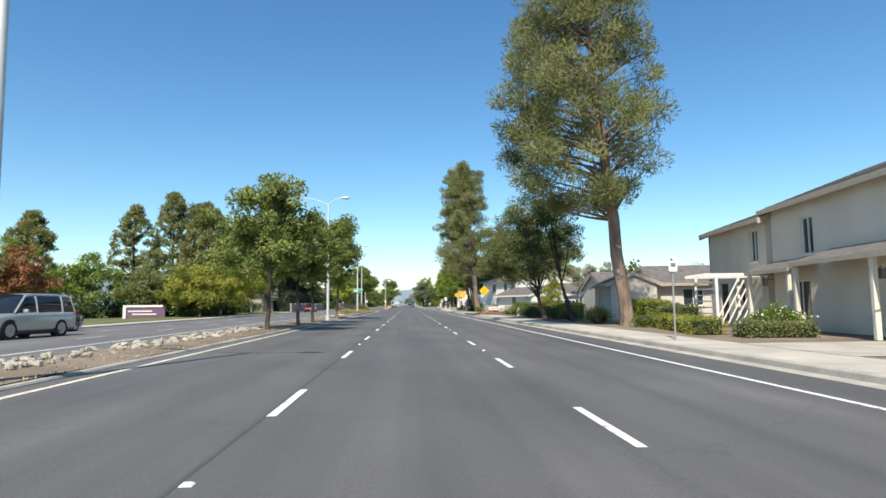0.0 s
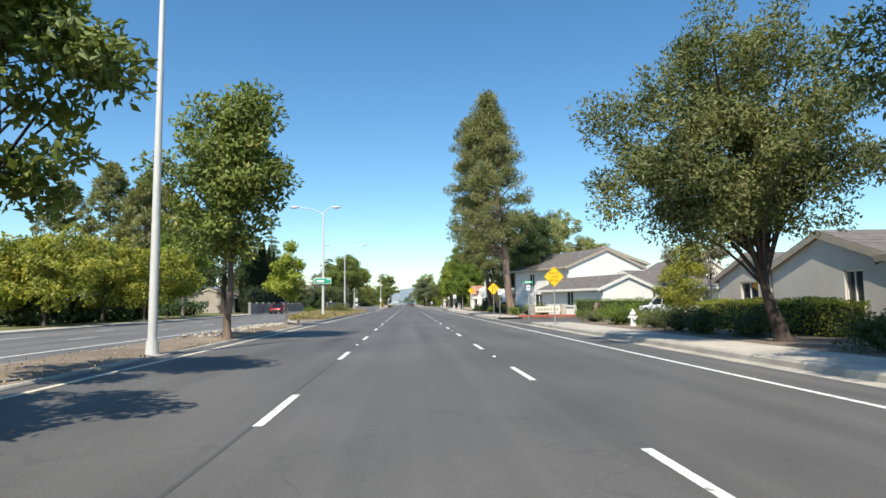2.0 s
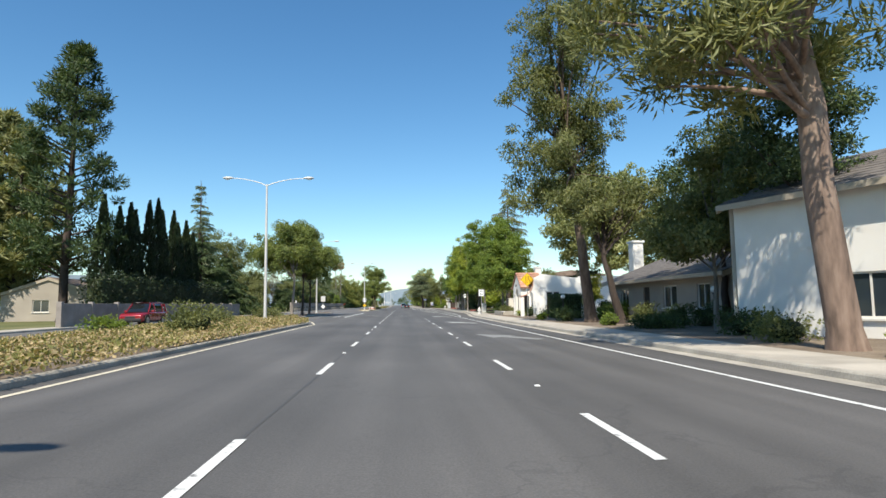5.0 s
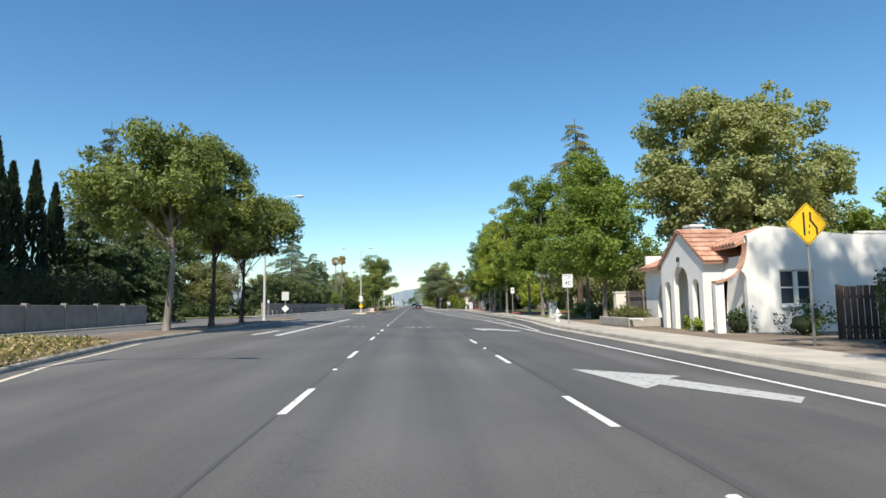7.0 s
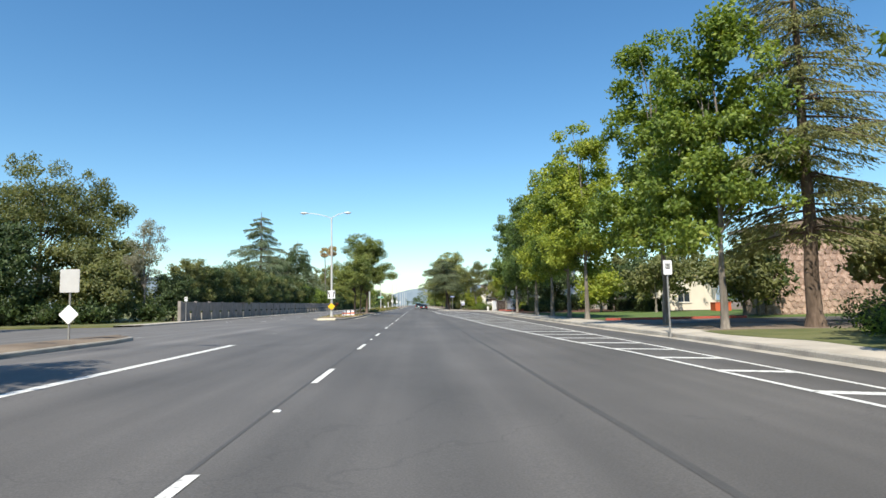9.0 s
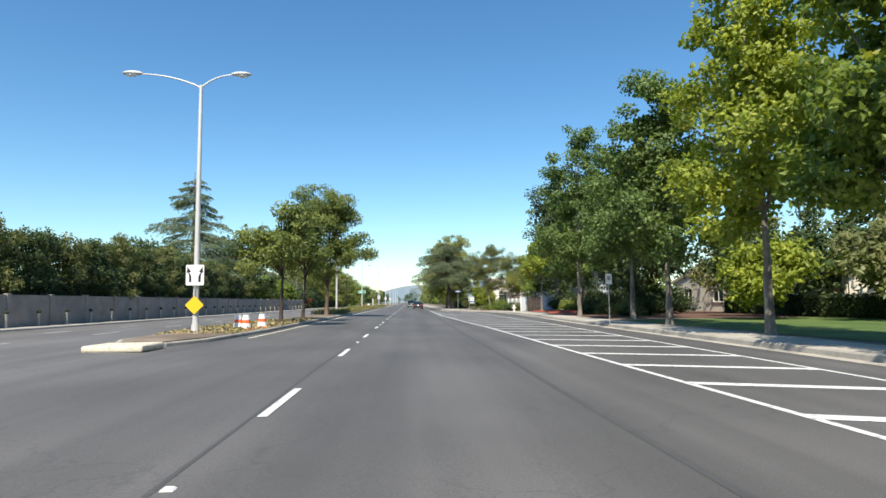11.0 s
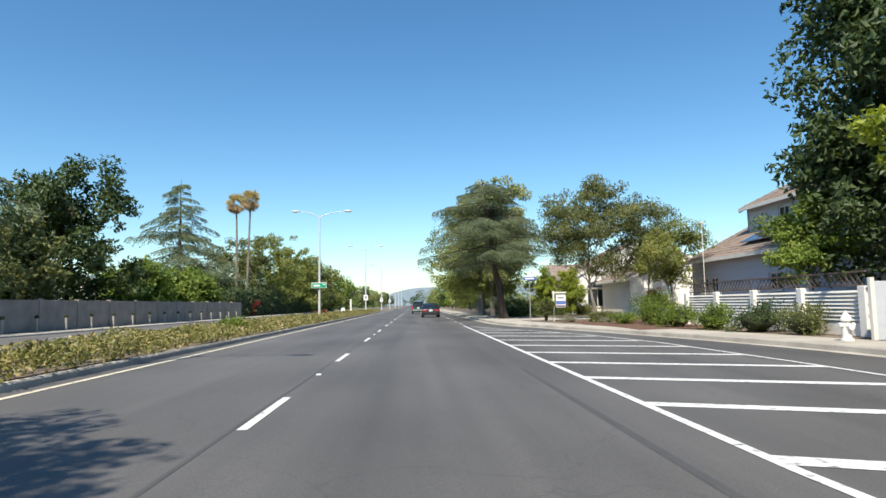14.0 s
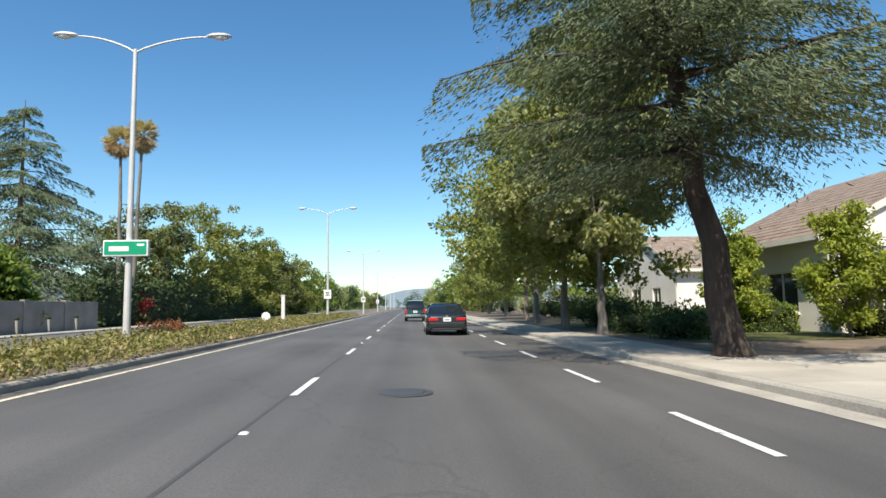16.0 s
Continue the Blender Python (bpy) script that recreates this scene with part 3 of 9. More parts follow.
median("median_1", smooth_ys(-90, 64, 2) + [64.6, 65.1, 65.5], near_1, far_1, DIRT, "raised median of bare earth and stones", MEDIAN_LOW)
median("median_2", [68, 68.3, 69, 70, 71] + smooth_ys(72, 166, 1) + [166.3, 166.7, 167], near_2, far_2, DIRT, "raised planted median")
median("median_3", [191.5, 191.8, 192.2, 193, 194] + smooth_ys(195, 700, 2.5), near_3, far_3, DIRT, "raised planted median")

# ---- road markings ----


def mark(name, pts, mat, lift=0.006, label=""):
    """A painted mark: a flat outline (x, y) laid on the road."""
    me = bpy.data.meshes.new(name)
    me.from_pydata([(x, y, road_z(x) + lift) for x, y in pts], [], [tuple(range(len(pts)))])
    me.materials.append(mat)
    ob = new(name, me)
    ob.parent = road
    if label:
        ob["label"] = label
    return ob


def line_mark(name, xy, w, mat, label="", lift=0.006):
    """A painted line of width w through the points xy."""
    v, f = [], []
    pts = np.asarray(xy, float)
    d = np.gradient(pts, axis=0)
    d /= np.linalg.norm(d, axis=1)[:, None]
    for (x, y), (dx, dy) in zip(pts, d):
        for s in (-1, 1):
            px, py = x + s * dy * w / 2, y - s * dx * w / 2
            v.append((px, py, road_z(px) + lift))
    f = [(2 * i, 2 * i + 1, 2 * i + 3, 2 * i + 2) for i in range(len(pts) - 1)]
    ob = new(name, mesh_of(name, v, f, mat))
    ob.parent = road
    if label:
        ob["label"] = label
    return ob


def dense(xy, step=3.0):
    out = []
    for (x0, y0), (x1, y1) in zip(xy[:-1], xy[1:]):
        n = max(1, int(math.hypot(x1 - x0, y1 - y0) / step))
        out += [(x0 + (x1 - x0) * k / n, y0 + (y1 - y0) * k / n) for k in range(n)]
    return out + [xy[-1]]


dash = mesh_of("lane_dash", [(-0.055, 0, 0), (0.055, 0, 0), (0.055, 2.13, 0), (-0.055, 2.13, 0)], [(0, 1, 2, 3)], WHITE_PAINT)
dot = mesh_of("road_stud", [(-0.045, -0.045, 0), (0.045, -0.045, 0), (0.045, 0.045, 0), (-0.045, 0.045, 0), (-0.03, -0.03, 0.015), (0.03, -0.03, 0.015), (0.03, 0.03, 0.015), (-0.03, 0.03, 0.015)],
              [(4, 5, 6, 7), (0, 1, 5, 4), (1, 2, 6, 5), (2, 3, 7, 6), (3, 0, 4, 7)], SIGN_WHITE)


def lane_dashes(x, first, last, phase, period=7.315, studs=True, slope=-0.0239):
    n = 0
    y = phase
    while y < last:
        if y > first:
            o = new("lane_dash", dash)
            o.parent, o.matrix_basis = road, Matrix.Translation((x, y - 2.13, road_z(x) + 0.006))
            if studs and n % 2 == 0:
                s = new("road_stud", dot)
                s.parent, s.matrix_basis = road, Matrix.Translation((x, y + period / 2 - 1.0, road_z(x) + 0.002))
        y += period
        n += 1


lane_dashes(0.0, -12, 420, 9.0 - 7.315 * 3)
lane_dashes(3.6, -12, 136, 7.57 - 6.9 * 3, 6.9)
lane_dashes(4.72, 266, 420, 268.7, 4.95, False)
lane_dashes(-11.0, -12, 166, 4.0, 7.315, False)
lane_dashes(-14.7, -12, 166, 6.0, 7.315, False)
lane_dashes(-11.2, 195, 420, 196.0, 7.315, False)
lane_dashes(-14.9, 195, 420, 199.0, 7.315, False)
line_mark("edge_line_yellow", dense([(-3.62, -60), (-3.6, 60), (-3.62, 70), (-3.72, 95), (-3.72, 113), (-4.6, 118), (-5.7, 122), (-7.4, 130)]), 0.11, YELLOW_PAINT, "worn yellow edge line")
line_mark("edge_line_yellow", dense([(-3.66, 196), (-3.62, 210), (-3.62, 500)]), 0.11, YELLOW_PAINT, "worn yellow edge line")
line_mark("edge_line", dense([(7.25, -60), (7.2, 60), (7.2, 120), (7.2, 150), (7.15, 158.7), (6.8, 163.3), (6.0, 180), (5.5, 207), (5.15, 214.5), (4.9, 225), (4.6, 232), (4.6, 264)], 2), 0.12, WHITE_PAINT)
line_mark("edge_line", dense([(7.45, 138), (8.0, 145), (8.25, 150), (8.6, 161), (9.1, 185), (9.65, 211), (9.6, 228), (9.6, 240), (9.4, 246.5), (8.5, 251.6), (7.4, 255.4), (5.6, 259.5), (4.9, 262.2)], 2), 0.11, WHITE_PAINT)
line_mark("turn_lane_line", dense([(-3.9, 134), (-3.9, 162)]), 0.2, WHITE_PAINT)
line_mark("turn_lane_line", dense([(-4.95, 134.4), (-4.8, 138.6)]), 0.2, WHITE_PAINT)
line_mark("opposite_edge_line", dense([(-8.4, -40), (-8.2, 34), (-7.3, 58), (-6.8, 66)]), 0.15, WHITE_PAINT)
line_mark("opposite_edge_line", dense([(-7.55, 200), (-7.8, 230), (-8.6, 300), (-8.6, 420)]), 0.12, WHITE_PAINT)
line_mark("stop_line", [(-10.4, 169.0), (-4.2, 169.0)], 0.35, FADED_PAINT)
outer = ([150, 158.7, 163.3, 180, 207, 214.5, 225, 232, 264], [7.2, 7.15, 6.8, 6.0, 5.5, 5.15, 4.9, 4.6, 4.6])
inner = ([145, 150, 161, 185, 211, 228, 240, 246.5, 251.6, 255.4, 259.5], [8.0, 8.25, 8.6, 9.1, 9.65, 9.6, 9.6, 9.4, 8.5, 7.4, 5.6])
y = 148.9
while y < 258.6:
    x0 = float(np.interp(y, *outer))
    x1 = float(np.interp(y - 1.0, *inner))
    tilt = 0.36 * (x1 - x0)
    w = 0.16
    mark("hatch_bar", [(x0 + 0.06, y - w), (x1 - 0.04, y - tilt - w), (x1 - 0.04, y - tilt + w), (x0 + 0.06, y + w)], WHITE_PAINT, 0.0065)
    y += 2.78
ARROW = [(0, 0), (1.55, -1.45), (1.2, -1.75), (2.1, -3.95), (1.75, -4.4), (0.75, -2.45), (0.38, -2.85)]
for ty in (102.4, 121.4, 142.1):
    v = [(4.6 + dx, ty + dy) for dx, dy in ARROW]
    c = (4.6 + 0.72, ty - 1.5)
    me = bpy.data.meshes.new("lane_arrow")
    me.from_pydata([(px, py, road_z(px) + 0.006) for px, py in v], [], [(0, 1, 2), (0, 2, 5), (0, 5, 6), (2, 3, 4), (2, 4, 5)])
    me.materials.append(FADED_PAINT if ty < 110 else WORN_PAINT)
    o = new("lane_arrow", me)
    o.parent, o["label"] = road, "white merge-left arrow painted on the lane"
for cx, cy in ((1.75, 143.1), (-1.9, 143.7)):
    me = text_mesh("40", 1.35, FADED_PAINT)
    o = new("speed_marking", me)
    o.parent, o["label"] = road, "faded white 40 painted on the lane"
    o.matrix_basis = Matrix.Translation((cx, cy, road_z(cx) + 0.02)) @ Matrix.Rotation(math.atan(0.0239), 4, "Y") @ Matrix.Diagonal((1.15, 2.35, 1, 1))
# tar seams beside the lane lines and a few patches
for sx, a, b, w in ((-0.12, -60, 420, 0.045), (3.78, 112, 240, 0.10)):
    rng = np.random.default_rng(int(sx * 100) + 50)
    yy = np.arange(a, b, 2.5)
    xx = sx + np.cumsum(rng.normal(0, 0.012, len(yy)))
    line_mark("tar_seam", list(zip(xx, yy)), w, SEAM, "dark tar-filled seam", 0.003)
bm = cyl(0, 0, 0, 0.34, 0.34, 0.012, 28)
cover = thing("manhole_cover", Matrix.Translation((1.49, 270.5, road_z(1.49) - 0.002)), "dark iron manhole cover set in the asphalt", "manhole cover")
part("lid", bm, TAR, cover)
bm = bmesh.new()
bmesh.ops.create_circle(bm, cap_ends=False, segments=28, radius=0.47)
ring = [v.co.copy() for v in bm.verts]
bm.free()
part("frame_ring", mesh_of("frame_ring", [(*(p.xy), 0.006) for p in ring] + [(p.x * 0.75, p.y * 0.75, 0.010) for p in ring], [(k, (k + 1) % 28, 28 + (k + 1) % 28, 28 + k) for k in range(28)], TAR), None, cover)

# pavement slabs along the right side, one object each
SLABS = []
y = -12.0
while y < 312:
    if not (64.0 < y < 78.6):
        SLABS.append(y)
    y += 1.5

# ---- trees and shrubs ----


def unit(a):
    return a / (np.linalg.norm(a, axis=1)[:, None] + 1e-9)


def leaf_arrays(rng, at, size, aspect, axis, flat=0.3, fold=0.15, out=None):
    """Small folded leaves at the points, each two triangles, along the given axes, facing the out vectors where given."""
    n = len(at)
    d = unit(axis)
    r = unit(rng.normal(size=(n, 3)) * (1.0 if out is None else 0.55) + np.array([0, 0, flat]) + (0 if out is None else out))
    s = unit(np.cross(d, r))
    nn = np.cross(s, d)
    L = (size * rng.uniform(0.65, 1.3, n))[:, None]
    W = L * aspect
    v = np.stack([at - d * L / 2, at + s * W / 2 - nn * L * fold, at + d * L / 2, at - s * W / 2 - nn * L * fold], 1).reshape(-1, 3)
    k = np.arange(n)[:, None] * 4
    f = np.concatenate([k + np.array([[0, 1, 2]]), k + np.array([[0, 2, 3]])], 1).reshape(-1, 3)
    return v, f


def clumps(rng, lobes, count, radius):
    """Centres and radii of leaf clumps, mostly towards the outside of the lobes (x, y, z, rx, ry, rz)."""
    lobes = np.asarray(lobes, float)
    vol = np.cbrt(lobes[:, 3] * lobes[:, 4] * lobes[:, 5]) ** 2
    pick = rng.choice(len(lobes), count, p=vol / vol.sum())
    d = unit(rng.normal(size=(count, 3)))
    r = rng.uniform(0.12, 1.2, count) ** 0.6
    c = lobes[pick, :3] + d * r[:, None] * lobes[pick, 3:]
    q = rng.uniform(0, 6.28, 3)
    k = 1.5 / max(0.6, radius)
    keep = np.sin(c[:, 0] * k + q[0]) * np.sin(c[:, 1] * k + q[1]) * np.sin(c[:, 2] * k + q[2]) > -0.3
    c = c[keep]
    return c, radius * rng.uniform(0.55, 1.3, len(c))


def leaves_in(rng, c, rad, per, squash=0.75):
    w = rad ** 2 / np.mean(rad ** 2)
    n = np.maximum(8, (per * w)).astype(int)
    idx = np.repeat(np.arange(len(c)), n)
    d = unit(rng.normal(size=(len(idx), 3)))
    r = rng.uniform(0, 1, len(idx)) ** 0.45
    off = d * (r * rad[idx])[:, None]
    off[:, 2] *= squash
    return c[idx] + off, d, idx


def limb(rng, a, b, r0, r1, sag=0.15, n=6):
    """A bent limb from a to b."""
    a, b = np.asarray(a, float), np.asarray(b, float)
    t = np.linspace(0, 1, n)[:, None]
    mid = (a + b) / 2 + np.array([0, 0, sag * np.linalg.norm(b - a)]) + rng.normal(0, 0.06 * np.linalg.norm(b - a), 3)
    p = (1 - t) ** 2 * a + 2 * t * (1 - t) * mid + t ** 2 * b
    return p, np.linspace(r0, r1, n)


def trunk_path(rng, base_r, top, h_wob=0.05, n=9, flare=1.5):
    top = np.asarray(top, float)
    t = np.linspace(0, 1, n)
    p = t[:, None] * top[None]
    p[1:-1, :2] += rng.normal(0, h_wob, (n - 2, 2))
    r = base_r * (1 - 0.5 * t)
    r[0] *= flare
    if n > 2:
        p = np.insert(p, 1, p[0] + (p[1] - p[0]) * 0.25, axis=0)
        r = np.insert(r, 1, base_r * 1.08)
    p[0, 2] -= 0.15
    return p, r


def timber(root, wood, bark, sides, x, y):
    """The trunk, and its limbs: one by one on trees beside the road, else one spread of branches."""
    part("trunk", tubes_mesh("trunk", wood[:1], bark, sides + 2), None, root)
    if len(wood) < 2:
        return
    if -12 < x < 16 and y < 300:
        for w in wood[1:]:
            part("limb", tubes_mesh("limb", [w], bark, 6), None, root)
    else:
        ob = part("branchwork", tubes_mesh("branchwork", wood[1:], bark, 4), None, root)
        tagged(ob, "bare branches inside the crown", "", "", "stuff")


def broadleaf(name, x, y, z, seed, lobes, fork, trunk_r, leaf_mat, bark, label, count=46, rad=0.75, per=170, leaf=0.19, aspect=0.6, limbs=12, category="tree", group="", droop=-0.25, flat=0.6):
    """A tree with a trunk to the fork, limbs to its clumps and many small leaves."""
    rng = np.random.default_rng(seed)
    root = thing(name, Matrix.Translation((x, y, z)), label, category, group)
    if x < -18 or y > 285 or x > 22:
        per, leaf = per * 0.72, leaf * 1.18
    if leaf > 0.21:
        per, leaf = per * 1.4, leaf * 0.8
    c, r = clumps(rng, lobes, int(count * 1.25), rad)
    count = len(c)
    fork = np.asarray(fork, float)
    tp, tr = trunk_path(rng, trunk_r, fork, 0.018)
    crown_top = c[:, 2].max()
    tip = np.array([0.6 * c[:, 0].mean() + 0.4 * fork[0], 0.6 * c[:, 1].mean(), fork[2] + 0.8 * (crown_top - fork[2])])
    lead, lead_r = limb(rng, fork, tip, tr[-1] * 0.95, 0.03, 0.0, 8)
    wood = [(np.concatenate([tp, lead[1:]]), np.concatenate([tr, lead_r[1:]]))]
    order = rng.permutation(count)[:limbs]
    for k in order:
        u = rng.uniform(-0.12, 0.6) * max(0.15, (c[k, 2] - fork[2]) / max(0.5, crown_top - fork[2]))
        start = tp[-1] + (tp[-2] - tp[-1]) * -u if u < 0 else np.array([np.interp(u, np.linspace(0, 1, 8), lead[:, q]) for q in range(3)])
        wood.append(limb(rng, start, c[k], tr[-1] * rng.uniform(0.3, 0.6) * (1 - 0.6 * max(0, u)), 0.016))
        for q in rng.permutation(count)[:2]:
            if np.linalg.norm(c[q] - c[k]) < 2.6 * rad + 0.6:
                wood.append(limb(rng, wood[-1][0][3], c[q], tr[-1] * 0.2, 0.012, 0.05, 5))
    timber(root, wood, bark, 8, x, y)
    at, d, idx = leaves_in(rng, c, r, per * 0.84)
    heart = np.average(c, axis=0)
    axis = d * 0.5 + rng.normal(size=d.shape) * 0.8 + np.array([0, 0, droop])
    v, f = leaf_arrays(rng, at, leaf * 1.17, aspect, axis, flat, 0.15, d * 0.7 + unit(at - heart) * 0.7)
    part("crown", mesh_of("crown", v, f, leaf_mat), None, root)
    return root


def pine(name, x, y, z, seed, h, bare, spread, lean, trunk_r, label, tufts=150, needle=0.42, leaf_mat=None, bark=None, per=150, shape=0.8, side=(0.0, 0.0), group="", slim=0.24):
    """A tall pine: a bare lower trunk, level limbs and tufts of long needles."""
    rng = np.random.default_rng(seed)
    root = thing(name, Matrix.Translation((x, y, z)), label, "tree", group)
    top = np.array([lean[0], lean[1], h * 0.96])
    tp, tr = trunk_path(rng, trunk_r, top, 0.045, 12)
    tr = np.interp(np.linspace(0, 1, len(tr)), [0, 0.06, 0.5, 1], [trunk_r * 1.3, trunk_r, trunk_r * 0.7, 0.05])
    wood = [(tp, tr)]
    u = np.sort(rng.uniform(0, 1, tufts))
    zc = bare + (h - bare) * u
    prof = np.interp(u, [0, 0.12, 0.35, 0.7, 1.0], [0.55, 0.95, 1.0, shape, 0.12])
    ang = rng.uniform(0, 2 * np.pi, tufts)
    rr = spread * prof * rng.uniform(0.25, 1.0, tufts) ** 0.6
    ax = np.interp(zc, tp[:, 2], tp[:, 0]) + side[0] * (1 - u)
    ay = np.interp(zc, tp[:, 2], tp[:, 1]) + side[1] * (1 - u)
    c = np.stack([ax + np.cos(ang) * rr, ay + np.sin(ang) * rr, zc + 0.12 * rr], 1)
    rad = np.clip(spread * 0.19, 0.45, 1.05) * rng.uniform(0.65, 1.25, tufts)
    for k in range(0, tufts, 3):
        zz = max(bare * 0.9, c[k, 2] - 0.3 * rr[k] - 0.4)
        s = np.array([np.interp(zz, tp[:, 2], tp[:, 0]), np.interp(zz, tp[:, 2], tp[:, 1]), zz])
        wood.append(limb(rng, s, c[k], 0.05 + trunk_r * 0.14, 0.02, 0.02))
    timber(root, wood, bark or BARK_PALE, 8, x, y)
    at, d, idx = leaves_in(rng, c, rad, per, 0.8)
    axis = d + np.array([0, 0, 0.35]) + rng.normal(size=d.shape) * 0.45
    v, f = leaf_arrays(rng, at, needle, slim, axis, 0.6, 0.05, d * 0.4 + np.stack([np.cos(ang), np.sin(ang), 0 * ang], 1)[idx] * 0.7)
    part("crown", mesh_of("crown", v, f, leaf_mat or LEAF_PINE), None, root)
    return root


def conifer(name, x, y, z, seed, h, bare, spread, trunk_r, label, tiers=15, leaf_mat=None, bark=None, droop=0.25, per=420, flat_top=0.0, lean=(0, 0), needle=0.34, group=""):
    """A cedar or spruce: level tiers of boughs hung with short needles."""
    rng = np.random.default_rng(seed)
    root = thing(name, Matrix.Translation((x, y, z)), label, "tree", group)
    tp, tr = trunk_path(rng, trunk_r, (lean[0], lean[1], h * 0.97), 0.06, 10)
    tr = np.interp(np.linspace(0, 1, len(tr)), [0, 0.06, 1], [trunk_r * 1.5, trunk_r, 0.03])
    wood, pts, axs = [(tp, tr)], [], []
    for i in range(tiers):
        u = (i + rng.uniform(-0.3, 0.3)) / tiers
        zt = bare + (h * 0.96 - bare) * max(0, u)
        reach = spread * np.interp(u, [0, 0.25, 0.6, 1], [0.85, 1.0, 0.55 + 0.4 * flat_top, 0.1 + 0.25 * flat_top])
        for b in range(int(rng.integers(5, 8))):
            a = rng.uniform(0, 2 * np.pi)
            ln = reach * rng.uniform(0.55, 1.1)
            tx, ty = np.interp(zt, tp[:, 2], tp[:, 0]), np.interp(zt, tp[:, 2], tp[:, 1])
            s = np.array([tx, ty, zt + rng.uniform(-0.2, 0.2)])
            e = s + np.array([np.cos(a) * ln, np.sin(a) * ln, -droop * ln * rng.uniform(0.3, 1.2) + 0.08 * ln])
            p, r = limb(rng, s, e, 0.02 + trunk_r * 0.13 * reach / spread, 0.01, 0.08, 7)
            wood.append((p, r))
            n = int(per * (ln / spread))
            t = rng.uniform(0.12, 1.02, n) ** 0.8
            q = np.stack([np.interp(t, np.linspace(0, 1, 7), p[:, k]) for k in range(3)], 1)
            side = np.array([-np.sin(a), np.cos(a), 0])
            wid = 0.16 * ln * (1.1 - 0.7 * t) + 0.10
            o = rng.normal(0, 1, n)[:, None] * side * wid[:, None]
            q = q + o
            q[:, 2] += -0.35 * np.abs(o).sum(1) - rng.exponential(0.10 + 0.04 * ln * 0.3, n) + 0.05
            pts.append(q)
            axs.append(np.array([np.cos(a), np.sin(a), -0.9]) + 0.7 * np.sign(rng.normal(size=n))[:, None] * side + rng.normal(0, 0.3, (n, 3)))
    timber(root, wood, bark or BARK, 7, x, y)
    v, f = leaf_arrays(rng, np.concatenate(pts), needle, 0.22, np.concatenate(axs), 0.8, 0.05)
    part("crown", mesh_of("crown", v, f, leaf_mat or LEAF_CEDAR), None, root)
    return root


def cypress(name, x, y, z, seed, h, r, label, n=5200, group=""):
    """A narrow flame of dark upright sprays."""
    rng = np.random.default_rng(seed)
    root = thing(name, Matrix.Translation((x, y, z)), label, "tree", group)
    u = rng.uniform(0.01, 1, n) ** 0.85
    prof = np.interp(u, [0, 0.08, 0.35, 0.7, 0.92, 1], [0.65, 1, 1, 0.62, 0.22, 0.03])
    a = rng.uniform(0, 2 * np.pi, n)
    bump = 1 + 0.16 * np.sin(a * 5 + u * 23) + 0.1 * np.sin(a * 3 - u * 41)
    rr = r * prof * bump * rng.uniform(0.6, 1.0, n) ** 0.5
    at = np.stack([np.cos(a) * rr, np.sin(a) * rr, 0.25 + u * (h - 0.25)], 1)
    axis = np.stack([np.cos(a) * 0.35, np.sin(a) * 0.35, np.full(n, 1.0)], 1) + rng.normal(0, 0.18, (n, 3))
    v, f = leaf_arrays(rng, at, 0.52, 0.3, axis, 0.0, 0.1)
    part("crown", mesh_of("crown", v, f, LEAF_CYPRESS), None, root)
    tp, tr = trunk_path(rng, 0.12, (0, 0, h * 0.9), 0.01, 5)
    part("trunk", tubes_mesh("trunk", [(tp, tr)], BARK_DARK, 6), None, root)
    return root


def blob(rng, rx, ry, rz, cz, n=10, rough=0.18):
    """Verts and quads of an uneven dome, also used as the shaded inside of a shrub."""
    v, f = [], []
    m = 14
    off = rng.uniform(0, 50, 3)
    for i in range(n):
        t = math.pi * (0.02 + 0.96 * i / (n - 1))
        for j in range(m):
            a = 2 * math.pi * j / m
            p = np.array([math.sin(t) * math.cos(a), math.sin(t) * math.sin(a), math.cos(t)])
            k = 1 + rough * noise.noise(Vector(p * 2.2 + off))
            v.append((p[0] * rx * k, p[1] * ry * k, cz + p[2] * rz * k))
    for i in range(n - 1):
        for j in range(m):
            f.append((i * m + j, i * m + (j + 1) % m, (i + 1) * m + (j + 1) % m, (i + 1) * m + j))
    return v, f


